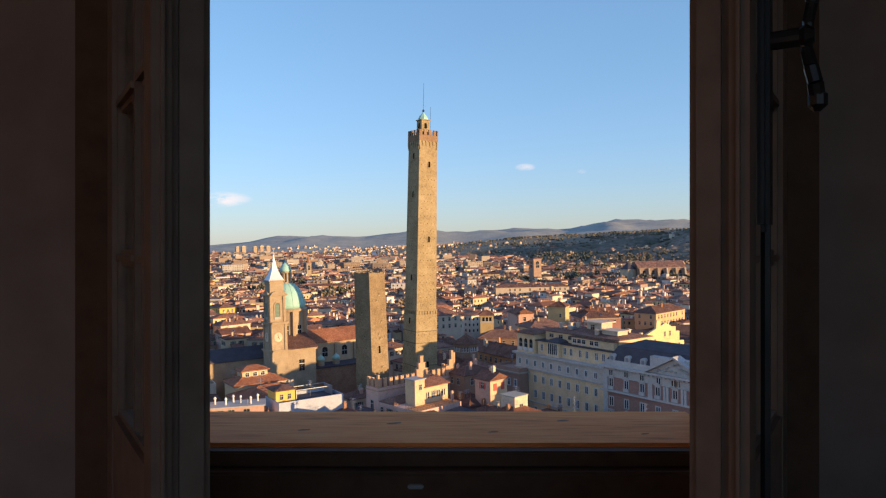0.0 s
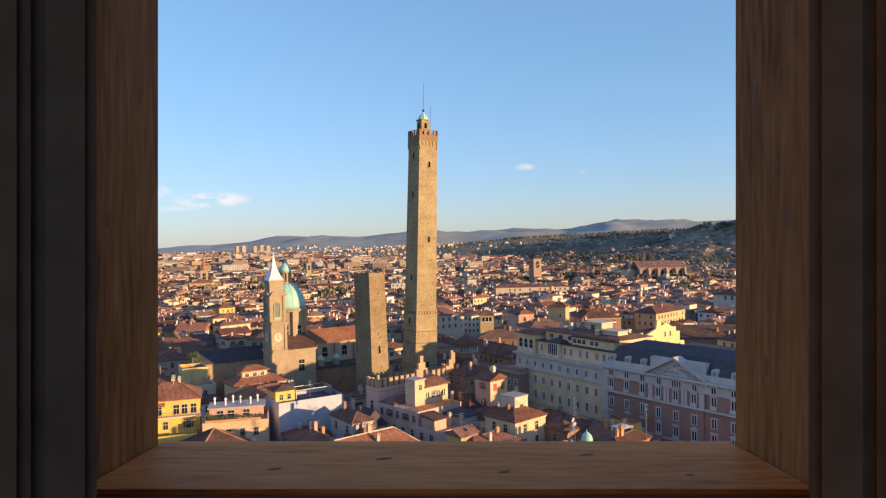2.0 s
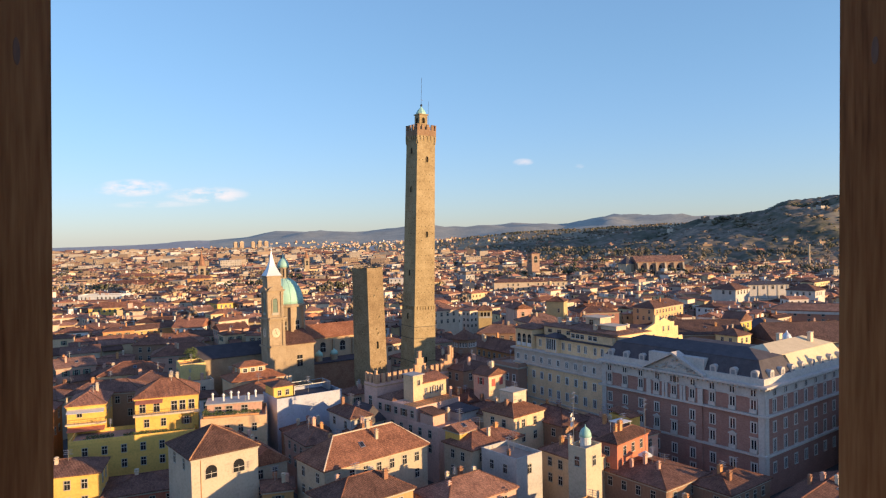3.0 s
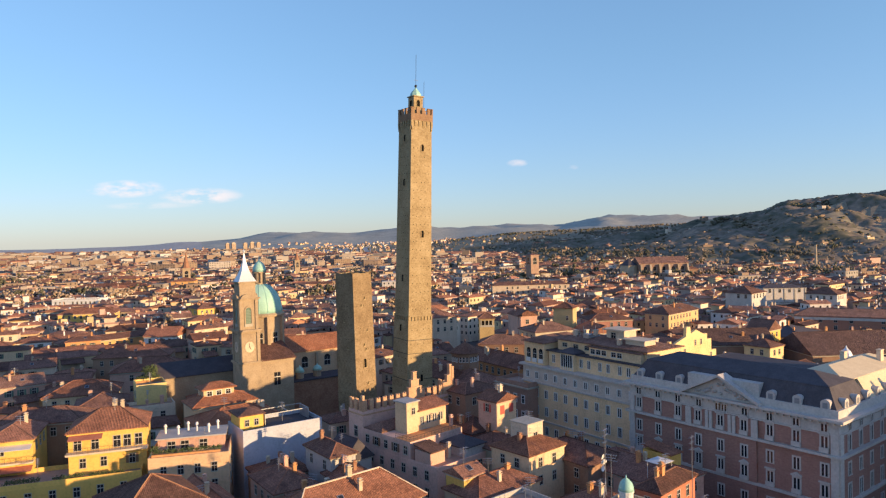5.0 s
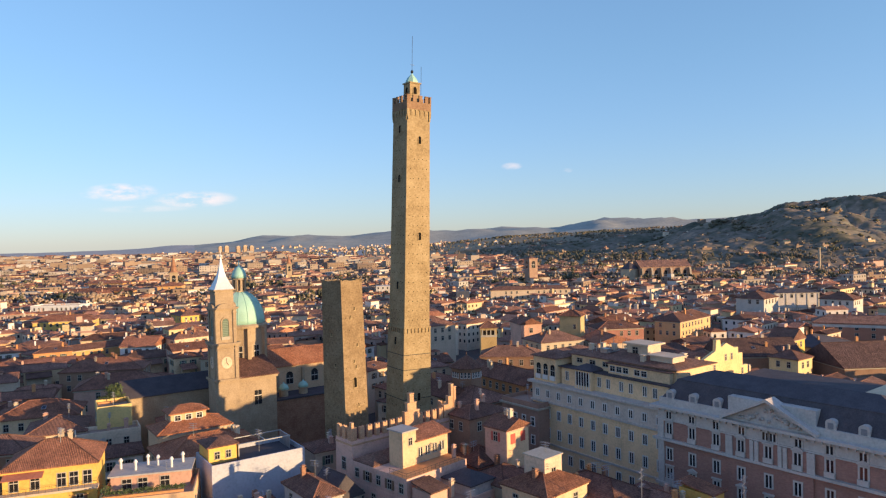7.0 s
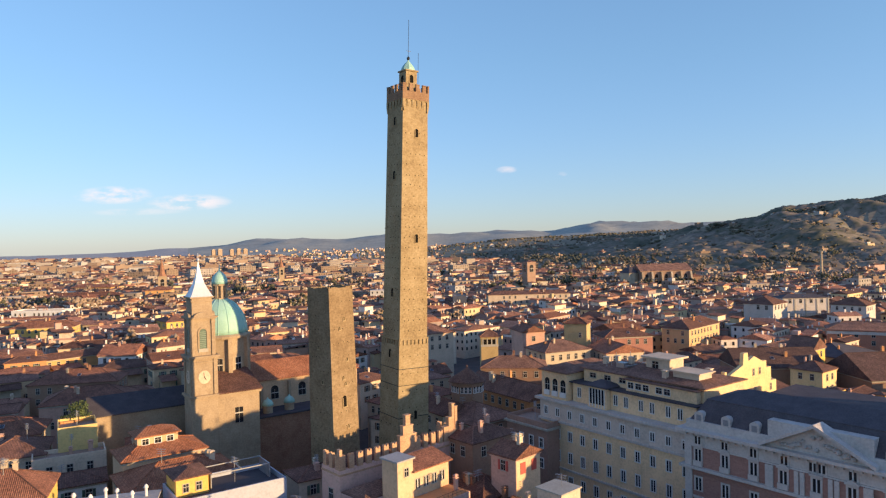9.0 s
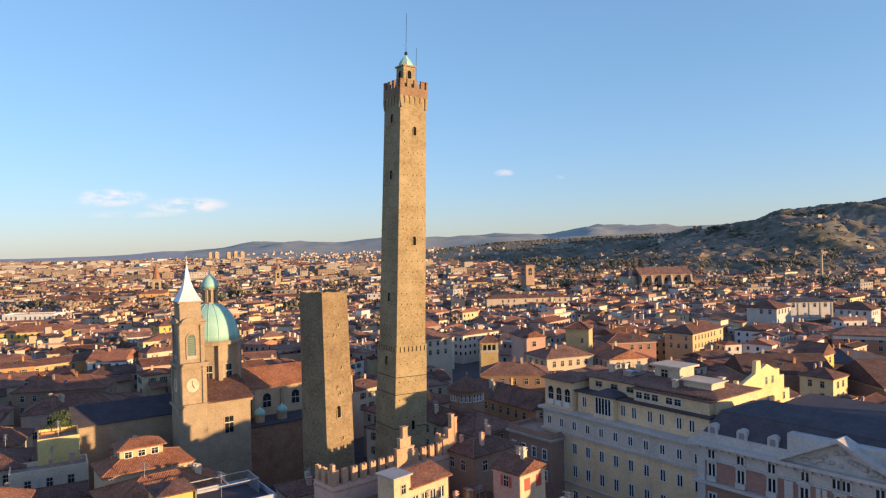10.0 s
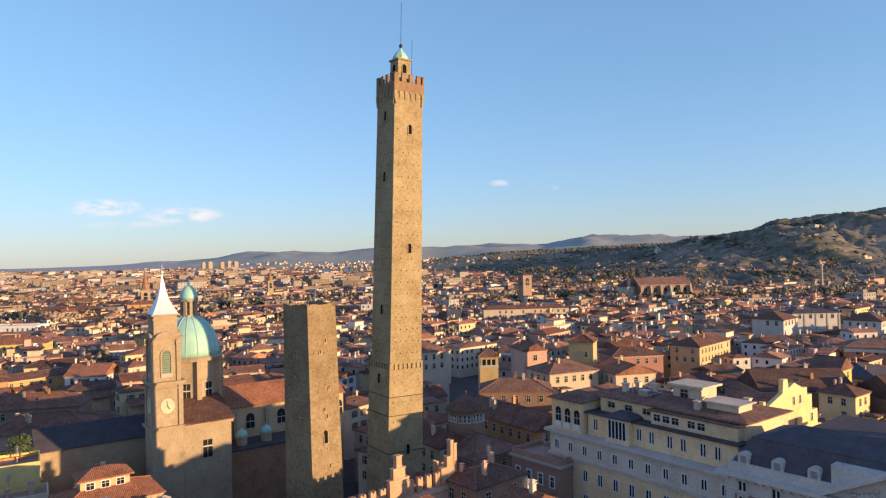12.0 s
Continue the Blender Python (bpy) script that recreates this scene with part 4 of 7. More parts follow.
# ---- the grand palace and its yellow neighbour ----
def palace():
    t = thing("palace", pose(74.6, -71.6, 0, 0, 0, 38), "grey stone and brick palace with pilasters, pediment and slate mansard", "palace")
    L, W, H = 43.0, 40.0, 22.6  # facade towards -x, flank towards -y
    body = part("wall", Shape().box(0, W, 0, L, 0, H), PALACE_BRICK, t, "brick wall panels")
    for z, e, h in ((8.4, 0.5, 0.5), (16.9, 0.8, 0.45), (20.7, 0.25, 0.25), (22.6, 0.45, 0.45), (23.05, 1.15, 0.5)):
        part("cornice", Shape().box(-e, W + e, -e, L + e, z, z + h), PALACE_STONE, t)
    part("attic_wall", Shape().box(0.15, W - 0.15, 0.15, L - 0.15, 23.55, 24.9), PALACE_STONE, t)
    part("frieze", Shape().box(-0.06, W + 0.06, -0.06, L + 0.06, 20.95, 22.6), PALACE_STONE, t)
    zinc = material("pale_zinc_roof", [(0.58, 0.47, 0.31), (0.70, 0.58, 0.40)], scale=1.5, rough=0.9, gloss=0.1)
    part("mansard", Shape().frustum((0.6, 14.0, 0.6, L - 0.6, 24.9), (2.6, 12.6, 2.6, L - 2.6, 28.2)), SLATE, t, "steep dark slate mansard roof")
    part("ridge_roof", Shape().hip(2.6, 12.6, 2.6, L - 2.6, 28.2, 1.7, over=0.05, thick=0.1, ridge="y"), SLATE, t)
    part("flank_mansard", Shape().frustum((14.003, W - 0.6, 0.6, 14.0, 24.9), (14.003, W - 2.6, 2.6, 12.6, 28.2)), zinc, t, "pale metal mansard over the flank")
    part("flank_ridge", Shape().hip(9.0, W - 2.6, 2.65, 12.55, 28.2, 1.75, over=0.0, thick=0.12, ridge="x"), zinc, t, "pale metal ridge roof")
    part("court_roof", Shape().box(14.0, W - 0.6, 14.0, L - 0.6, 24.9, 25.15), SLATE, t)
    bay = L / 9
    tall, low_, mid = (window_mesh(a, b, None, False, 0.3, PALACE_STONE, 0.09) for a, b in ((1.05, 2.6), (1.0, 1.3), (1.0, 2.1)))
    for k in range(9):
        along = bay * (k + 0.5)
        for z, mesh in ((21.1, low_), (17.6, tall), (13.3, mid), (9.1, tall), (4.6, mid), (0.7, tall)):
            proud = 0.35 if 3 <= k <= 5 and z < 21 else 0.0
            for off in ((-0.62, 0.62) if k == 4 and z > 21 else (0.0,)):
                w = part("window", mesh, None, t, m=on_face("-x", along + off, z, -proud - 0.0 - (0.07 if z > 21 else 0), W, 0, L))
            if z in (17.6, 9.1):
                part("window_hood", Shape().box(-0.95, 0.95, -0.34, 0, 3.0, 3.25).prism([(-0.95, 3.25), (0.95, 3.25), (0, 3.75)], -0.3, 0) if k % 2 else Shape().box(-0.95, 0.95, -0.34, 0, 3.0, 3.25), PALACE_STONE, w)
                part("balustrade", Shape().box(-0.8, 0.8, -0.42, -0.3, -0.15, 0.75), PALACE_STONE, w)
        if not 3 <= k <= 5:
            d = part("dormer", Shape().box(-0.8, 0.8, 0, 2.2, 0, 1.0).prism([(0.8 * math.cos(a), 1.0 + 0.6 * math.sin(a)) for a in [math.pi * i / 8 for i in range(9)]], 0.0, 2.2), PALACE_STONE, t, "stone dormer with a curved top",
                     m=on_face("-x", along, 24.9, 0.35, W, 0, L))
            part("dormer_shutter", Shape().box(-0.42, 0.42, -0.05, 0.02, 0.1, 1.05).box(-0.04, 0.04, -0.08, -0.05, 0.1, 1.05), DORMER_GREY, d, "closed grey shutter")
    for k in range(8):
        d = part("dormer", Shape().box(-0.8, 0.8, 0, 2.2, 0, 1.0).prism([(0.8 * math.cos(a), 1.0 + 0.6 * math.sin(a)) for a in [math.pi * i / 8 for i in range(9)]], 0.0, 2.2), PALACE_STONE, t, "stone dormer with a curved top",
                 m=on_face("-y", 4 + 4.6 * k, 24.9, 0, W, 0.35, L))
        part("dormer_shutter", Shape().box(-0.42, 0.42, -0.05, 0.02, 0.1, 1.05).box(-0.04, 0.04, -0.08, -0.05, 0.1, 1.05), DORMER_GREY, d, "closed grey shutter")
        for z, mesh in ((21.1, low_), (17.6, tall), (13.3, mid), (9.1, tall), (4.6, mid)):
            part("window", mesh, None, t, m=on_face("-y", 4 + 4.6 * k, z, 0, W, -0.07 if z > 21 else 0, L))
    # the centre stands proud, with paired pilasters and a pediment
    centre = part("centre_wall", Shape().box(-0.35, 0, L / 2 - 1.5 * bay, L / 2 + 1.5 * bay, 0, 20.7), PALACE_BRICK, t)
    for k in (3, 3.12, 4, 5, 5.88, 6):
        for z0, z1 in ((17.35, 20.7),):
            for off in (-0.42, 0.42) if k in (4, 5) else (0,):
                part("pilaster", Shape().box(-0.32, 0.32, -0.28, 0.0, z0, z1), PALACE_STONE, centre, m=on_face("-x", bay * k + off, 0, -0.35, W, 0, L))
    for y in (0.65, L - 0.65):
        for z0, z1 in ((0, 8.4), (8.9, 16.9), (17.35, 20.7)):
            part("pilaster", Shape().box(-0.65, 0.65, -0.25, 0.0, z0, z1), PALACE_STONE, t, m=on_face("-x", L - y, 0, 0, W, 0, L))
    for x in (0.65, W - 0.65):
        for z0, z1 in ((0, 8.4), (8.9, 16.9), (17.35, 20.7)):
            part("pilaster", Shape().box(-0.65, 0.65, -0.25, 0.0, z0, z1), PALACE_STONE, t, m=on_face("-y", x, 0, 0, W, 0, L))
    bracket = Shape().box(-0.16, 0.16, -0.95, -0.46, 22.62, 23.03).mesh("bracket", [PALACE_STONE])
    for k in range(35):
        part("bracket", bracket, None, t, m=on_face("-x", 0.6 + k * (L - 1.2) / 34, 0, 0, W, 0, L))
        part("bracket", bracket, None, t, m=on_face("-y", 0.6 + k * (W - 1.2) / 34, 0, 0, W, 0, L))
    ped = part("pediment", Shape().prism([(-7.6, 23.55), (7.6, 23.55), (0, 27.6)], -0.02, 1.8), PALACE_STONE, t, "triangular stone pediment with relief", m=on_face("-x", L / 2, 0, 0, W, 0, L))
    for a, b in (((-8.1, 23.5), (0.0, 27.7)), ((8.1, 23.5), (0.0, 27.7))):
        sgn = 1 if a[0] < 0 else -1
        part("raking_cornice", Shape().prism([a, (a[0], a[1] + 0.55), (b[0], b[1] + 0.55), b] if sgn < 0 else [a, b, (b[0], b[1] + 0.55), (a[0], a[1] + 0.55)], -1.25, 1.8), PALACE_STONE, ped)
    carve = random.Random(8)
    for k in range(21):
        u = -5.0 + 0.5 * k
        big = carve.uniform(0.28, 0.5)
        part("relief", Shape().lathe([(big, 0), (big * 0.85, 0.35), (big * 0.3, 0.6)], 7), PALACE_STONE, ped, m=pose(u, -0.02, 24.1 + carve.uniform(0.0, 1.0) * max(0.0, 2.4 - abs(u) * 0.46), 90))
    part("attic_block", Shape().box(-7.4, 7.4, 0.3, 4.0, 24.9, 27.4), PALACE_STONE, t, m=on_face("-x", L / 2, 0, 0, W, 0, L))
    for x, y in ((24, 9), (31, 5)):
        s = Shape().box(x - 0.7, x + 0.7, y - 0.4, y + 0.4, 28.6, 31.2).box(x - 0.8, x + 0.8, y - 0.5, y + 0.5, 31.2, 31.35)
        part("chimney", s, CREAM, t)
    part("roof_cupola", Shape().lathe([(1.1, 23.9), (1.1, 26.6), (1.3, 26.6), (1.3, 26.9), (1.2, 27.6), (0.85, 28.3), (0.3, 28.8), (0.08, 29.4)], 14, 39.0, 14.6), LEAD, t, m=pose(0, 0, 0.6), smooth=False)
    foot(74.6, -71.6, W, L, 38)


def yellow_block():
    OFFICE = plaster("faded_yellow_plaster", (0.86, 0.61, 0.36))
    UPPER = plaster("greyed_yellow_plaster", (0.72, 0.60, 0.50))
    t = thing("office_block", pose(50.2, -36.0, 0, 0, 0, 36), "long yellow plastered block with stone bands and set-back top floors", "building")
    L, W = 37.5, 17.0
    part("wall", Shape().box(0, W, 0, L, 0, 21.6), OFFICE, t)
    for z, e, h in ((7.6, 0.25, 0.4), (17.3, 0.4, 0.4), (21.6, 0.9, 0.5)):
        part("cornice", Shape().box(-e, W + e, -e, L + e, z, z + h), PALACE_STONE, t)
    part("stone_storey", Shape().box(-0.06, W + 0.06, -0.06, L + 0.06, 17.7, 21.6), UPPER, t, "greyed top storey")
    part("setback_wall", Shape().box(1.6, W - 1.6, 0.4, 29.5, 22.1, 26.0), OFFICE, t)
    part("setback_roof", Shape().box(1.0, W - 1.0, -0.1, 30, 26.0, 26.25), SLATE, t)
    part("upper_wall", Shape().box(4.0, W - 0.3, 0.4, 28.5, 26.25, 28.8), OFFICE, t)
    part("upper_roof", Shape().hip(4.0, W - 0.3, 0.4, 28.5, 28.8, 1.3, over=0.6), AGED_TILES, t)
    part("loggia_wall", Shape().box(0.3, W - 1.0, 30.0, L - 0.2, 22.1, 27.8), OFFICE, t)
    part("loggia_roof", Shape().hip(0.3, W - 1.0, 30.0, L - 0.2, 27.8, 1.4, over=0.6), AGED_TILES, t)
    bay = part("bay_wall", Shape().box(0.4, 1.55, 19.5, 24.4, 22.1, 26.2), OFFICE, t, "yellow bay with a glazed front")
    part("bay_roof", Shape().hip(0.4, 4.4, 19.5, 24.4, 26.3, 1.1, over=0.4), SLATE, t)
    part("bay_window", Shape().box(0.36, 0.42, 20.0, 23.9, 22.9, 25.9), GLASS, bay)
    for k in range(6):
        part("bay_mullion", Shape().box(0.28, 0.37, 19.95 + 0.76 * k, 20.13 + 0.76 * k, 22.3, 26.0), FRAME_PALE, bay)
    for k in range(3):
        part("loggia_window", window_mesh(1.3, 2.1, None, True), None, t, m=on_face("-x", 1.7 + 2.3 * k, 23.6, 0.3, W, 30.0, L - 0.2))
    step = L / 11
    for k in range(11):
        for z, w, h in ((18.6, 0.85, 1.55), (13.9, 0.9, 1.9), (9.3, 0.9, 2.1), (4.4, 1.0, 2.0)):
            part("window", window_mesh(w, h, None, False, 0.22, FRAME_PALE, 0.09), None, t, m=on_face("-x", step * (k + 0.5), z, -0.06 if z > 17 else 0, W, 0, L))
    for k in range(9):
        part("window", window_mesh(0.85, 1.9, None, False, 0.1, FRAME_PALE, 0.1), None, t, m=on_face("-x", 1.8 + 3.0 * k + (0.5 if k % 2 else 0), 23.2, 1.6, W, 0.4, 29.5))
    for k in range(7):
        part("window", window_mesh(1.5, 0.9), None, t, m=on_face("-x", 2.5 + 3.8 * k, 27.2, 4.0, W, 0.4, 28.5))
    for k in range(5):
        for z in (18.6, 13.9, 9.3):
            part("window", window_mesh(1.0, 1.8), None, t, m=on_face("+y", 2 + 3.2 * k, z, 0, W, 0, L))
    for k in range(3):
        part("loggia_balcony", Shape().box(-0.8, 0.8, -0.35, -0.02, -0.9, 0.1), FRAME_PALE, t, m=on_face("-x", 1.7 + 2.3 * k, 23.6, 0.3, W, 30.0, L - 0.2))
    part("penthouse_wall", Shape().box(2.6, 4.0, 1.0, 16.5, 26.25, 28.4), OFFICE, t)
    part("penthouse_roof", Shape().box(2.2, 4.6, 0.6, 17.0, 28.4, 28.62), AGED_TILES, t)
    for k in range(5):
        part("penthouse_window", window_mesh(1.3, 1.1, None, False, 0.08, FRAME_PALE), None, t, m=on_face("-x", 1.2 + 1.75 * k + (1.2 if k > 2 else 0), 26.85, 2.6, W, 1.0, 16.5))
    for x, y, z in ((7.5, 25.5, 29.6), (9.5, 20.5, 29.9), (12.0, 26.0, 29.2), (5.5, 9.5, 29.2), (14.5, 6.0, 28.9)):
        part("chimney", Shape().box(x - 0.45, x + 0.45, y - 0.45, y + 0.45, z - 1.2, z + 1.4).box(x - 0.58, x + 0.58, y - 0.58, y + 0.58, z + 1.4, z + 1.6), CREAM, t)
    box = part("roof_hut", Shape().box(9, 13.5, 11, 16.5, 28.6, 32.0).box(8.3, 14.2, 10.3, 17.2, 32.0, 32.35), CREAM, t, "pale flat-roofed stair hut")
    part("hut_window", window_mesh(1.4, 1.4), None, box, m=on_face("-x", 2.2, 30.0, 9, 13.5, 11, 16.5))
    part("roof_hut", Shape().box(6.5, 10.5, 3, 8.5, 28.6, 30.7).box(6.0, 11, 2.5, 9, 30.7, 30.9), CREAM, t)
    s = Shape()
    for k in range(9):
        s.rod((6 + k * 0.9, 24 - k * 0.5, 28), (6 + k * 0.9, 24 - k * 0.5, 30.6 + (k % 3) * 0.9), 0.06)
    s.box(6, 14, 19, 19.4, 29.9, 30.2).box(6.5, 8, 20, 22, 28.6, 30.6)
    part("rooftop_plant", s, METAL, t, "pale metal rooftop pipes and units")
    foot(50.2, -36.0, W, L, 36)


LEMON = plaster("lemon_plaster", (0.82, 0.60, 0.30))


def stepped_house():
    t = thing("stepped_house", pose(59.4, -21.3, -1.6, 0, 0, 36), "tall sunlit yellow house with a stepped gable wall", "house")
    out = [(0, 0), (17, 0), (17, 23.5), (16, 23.5), (16, 26.5), (14.6, 26.5), (14.6, 29.5), (13.4, 29.5), (13.4, 31.0), (12.4, 31.0), (10.2, 32.4), (8.8, 31.6), (8.6, 33.4), (7.6, 33.4), (7.4, 31.0), (2.6, 28.8), (2.6, 27.2), (0, 26.0)]
    out = [(x * 1.5, z) for x, z in out]
    part("gable_wall", Shape().prism(out, 0, 0.8), LEMON, t)
    part("wall", Shape().box(0.2, 25.2, 0.8, 11, 0, 25.5), LEMON, t)
    part("roof", Shape().hip(0.3, 25.1, 0.8, 11, 25.5, 4.2, over=0.0, gable=True, ridge="y"), TILES, t)
    for x, z in ((5.2, 27.6), (7.0, 26.6), (10.0, 28.5), (11.6, 28.5), (10.4, 24.6), (14.5, 24.6), (3.5, 24.3)):
        part("window", window_mesh(0.55, 1.3), None, t, m=pose(x * 1.5, 0, z))
    part("canopy", Shape().hip(5.0, 10.0, -3.2, -0.02, 22.4, 0.9, over=0.2), TILES, t)
    part("annex_wall", Shape().box(5.2, 9.8, -3.0, -0.02, 0, 22.4), LEMON, t)
    part("dish", Shape().lathe([(0.05, 0), (0.35, 0.06), (0.5, 0.16)], 12), LEAD, t, m=pose(11, -0.25, 23, 70, 0, 10))
    for x in (1.0, 4.4):
        part("chimney_stack", Shape().box(x, x + 0.7, 0.0, 0.78, 28.3, 30.4), LEMON, t)
    foot(61.8, -23, 22, 15, 36)


palace()
yellow_block()
stepped_house()

# ---- houses that stand out, nearest the window first ----
RNG = random.Random(7)


def spot(x, y, w, d, h, wall=None, roof="hip", ang=ANG, **more):
    foot(x, y, w, d, ang)
    if "aerials" not in more and -92 < y < 30 and -90 < x < 60:
        more["aerials"] = 1 if h > 9 else 0
    return house(x, y, w, d, h, RNG, wall, roof, ang=ang, **more)


def local(t, x0, x1, y0, y1, z0, z1, name, mat, label=""):
    return part(name, Shape().box(x0, x1, y0, y1, z0, z1), mat, t, label)


def foliage(s, x, y, z, r, rng, leaves=60, flat=0.8, size=0.22):
    """Many small leaf clumps round a centre."""
    for _ in range(leaves):
        a, b = rng.uniform(0, 6.28), rng.uniform(-1, 1)
        k = r * rng.uniform(0.35, 1.0)
        c = Vector((x + k * math.cos(a) * math.sqrt(1 - b * b), y + k * math.sin(a) * math.sqrt(1 - b * b), z + k * b * flat))
        u = Vector((rng.uniform(-1, 1), rng.uniform(-1, 1), rng.uniform(-1, 1))).normalized() * size * rng.uniform(0.6, 1.4)
        v = u.orthogonal().normalized() * size * rng.uniform(0.5, 1.1)
        w = u.cross(v).normalized() * size * 0.35
        s.add([c + u, c + v, c - u, c - v, c + w], [(0, 1, 4), (1, 2, 4), (2, 3, 4), (3, 0, 4)])


def planter(t, x0, x1, y, z, rng, tall=0.7):
    s = Shape().box(x0, x1, y - 0.22, y + 0.22, z, z + 0.4)
    pot = part("planter", s, ORANGE, t, "terracotta planter with green shrubs")
    g_ = Shape()
    k = x0 + 0.2
    while k < x1:
        foliage(g_, k, y, z + 0.55 + tall * 0.4, 0.35 + 0.3 * rng.random() * tall, rng, 36, 1.0, 0.13)
        k += 0.45
    part("shrub", g_, LEAVES, pot)


def railing(t, x0, x1, y0, y1, z, h=1.0, gap=0.9):
    s = Shape()
    for (ax, ay), (bx, by) in (((x0, y0), (x1, y0)), ((x0, y0), (x0, y1)), ((x1, y0), (x1, y1))):
        s.rod((ax, ay, z + h), (bx, by, z + h), 0.03).rod((ax, ay, z + h * 0.5), (bx, by, z + h * 0.5), 0.02)
        n_ = max(1, int(math.hypot(bx - ax, by - ay) / gap))
        for k in range(n_ + 1):
            px, py = ax + (bx - ax) * k / n_, ay + (by - ay) * k / n_
            s.rod((px, py, z), (px, py, z + h), 0.022)
    part("railing", s, DARK_METAL, t)


# cream house with a pyramid roof and two arched windows
h1 = spot(-37.3, -94.4, 12.6, 13.0, 17.2, plaster("sand_plaster", (0.54, 0.45, 0.34)), ang=40, rise=3.7, faces=("-x",), storeys=1, chimneys=0, label="sand-coloured house with a pyramid tile roof and arched windows", step=6, win=(1.0, 2.0))
for x in (3.6, 8.8):
    part("arched_window", window_mesh(2.1, 1.3, None, True, 0.08), None, h1, m=pose(x, 0, 13.2))
part("downpipe", Shape().rod((1.7, -0.08, 0), (1.7, -0.08, 17), 0.07), ORANGE, h1)
part("ridge_cap", Shape().rod((-0.4, -0.4, 17.45), (6.2, 6.3, 21.2), 0.13).rod((13.0, -0.4, 17.45), (6.4, 6.3, 21.2), 0.13), ORANGE, h1)
# long low house with a hipped roof
h2 = spot(-13.6, -93.2, 23.6, 10.5, 14.3, BEIGE, ang=41, rise=4.2, storeys=2, chimneys=2, label="long beige house under a hipped tile roof")
part("ridge_cap", Shape().rod((-0.4, -0.4, 14.6), (5.0, 5.25, 18.75), 0.14).rod((5.0, 5.25, 18.75), (18.6, 5.25, 18.75), 0.14).rod((24.0, -0.4, 14.6), (18.6, 5.25, 18.75), 0.14), CREAM, h2)
local(h2, 8.5, 11.5, -1.4, 0.0, 0, 12.0, "annex", BEIGE)
# yellow house with balconies
h3 = spot(-63.6, -60.2, 13.6, 10.5, 20.2, YELLOW, ang=20, rise=3.2, storeys=0, chimneys=2, label="yellow house with balconies under a hipped tile roof")
part("balcony_slab", Shape().box(-0.3, 13.9, -1.7, 0.0, 16.4, 16.75), CREAM, h3)
railing(h3, -0.2, 13.8, -1.6, -0.05, 16.75, 0.95)
part("awning", Shape().shed(0.2, 6.0, -2.0, 0.0, 19.3, 19.9, thick=0.08), RED, h3, "faded red awning")
for k, x in enumerate((1.6, 4.6, 8.4, 10.2, 12.2)):
    part("balcony_door", window_mesh(1.2, 2.1), None, h3, m=pose(x, 0, 17.0))
for k, x in enumerate((2.4, 6.0, 11.0)):
    part("window", window_mesh(1.0, 1.7, SHUTTER_BROWN if k == 2 else None), None, h3, m=pose(x, 0, 13.6))
h4 = spot(-74.5, -68.5, 26.0, 9.5, 12.2, YELLOW, "flat", ang=20, storeys=2, chimneys=0, label="low yellow house with a planted roof terrace", step=4.0)
planter(h4, 3, 9, 1.0, 12.26, RNG, 1.4)
planter(h4, 11, 16, 1.0, 12.26, RNG, 0.8)
planter(h4, 17, 23, 0.9, 12.26, RNG, 0.5)
h5 = spot(-79.3, -60.5, 8.0, 12.0, 18.8, YELLOW, ang=20, rise=2.2, storeys=1, chimneys=1, label="narrow yellow house with a glazed balcony")
part("balcony_slab", Shape().box(-0.2, 8.2, -1.5, 0.0, 14.6, 14.9), CREAM, h5)
railing(h5, -0.1, 8.1, -1.4, -0.05, 14.9, 1.0)
part("awning", Shape().shed(0.1, 7.9, -1.9, 0.0, 17.4, 17.9, thick=0.08), LEAD, h5, "white striped awning")
part("awning", Shape().shed(0.1, 7.9, -1.9, 0.0, 13.2, 13.8, thick=0.08), RED, h5, "faded red awning")
h6 = spot(-86.0, -48.5, 17.0, 9.0, 18.6, BROWN, ang=14, rise=2.4, storeys=2, chimneys=1, label="brown plastered house under a low tile roof")
spot(-93.0, -66.0, 11.0, 12.0, 17.5, ORANGE, ang=16, rise=2.6)
spot(-73.5, -88.0, 14.5, 9.0, 11.4, YELLOW, ang=18, rise=2.0, label="low yellow house under a tile roof")
# house with a green roof terrace and the white-sheeted block
spot(-59.0, -84.5, 15.0, 12.0, 6.6, RED, ang=24, rise=1.8, storeys=1, chimneys=1, label="low red house under a plain tile roof")
h7 = spot(-48.4, -60.6, 14.6, 12.0, 14.6, plaster("apricot_wall_plaster", (0.68, 0.45, 0.27)), "flat", ang=15, storeys=2, chimneys=0, label="apricot house with a planted roof terrace")
local(h7, 1.0, 13.5, 5.5, 11.5, 14.66, 17.4, "penthouse_wall", PINK)
part("penthouse_roof", Shape().box(0.6, 13.9, 5.0, 11.9, 17.4, 17.65), GREY, h7)
for x in (3.5, 6.0, 9.5):
    part("penthouse_door", window_mesh(1.4, 1.9), None, h7, m=pose(x, 5.5, 14.9))
planter(h7, 0.6, 13.0, 0.6, 15.5, RNG, 1.0)
planter(h7, 0.4, 1.6, 2.0, 14.7, RNG, 3.4)
for x, y in ((2, 9), (4.6, 7.5), (6.2, 10), (8, 9), (10.4, 7.2), (12, 9.5)):
    part("vent_pipe", Shape().lathe([(0.22, 17.6), (0.22, 18.9), (0.36, 18.95), (0.36, 19.05), (0.2, 19.4), (0.05, 19.5)], 10, x, y), FRAME_PALE, h7, "pale round vent pipe with a cowl")
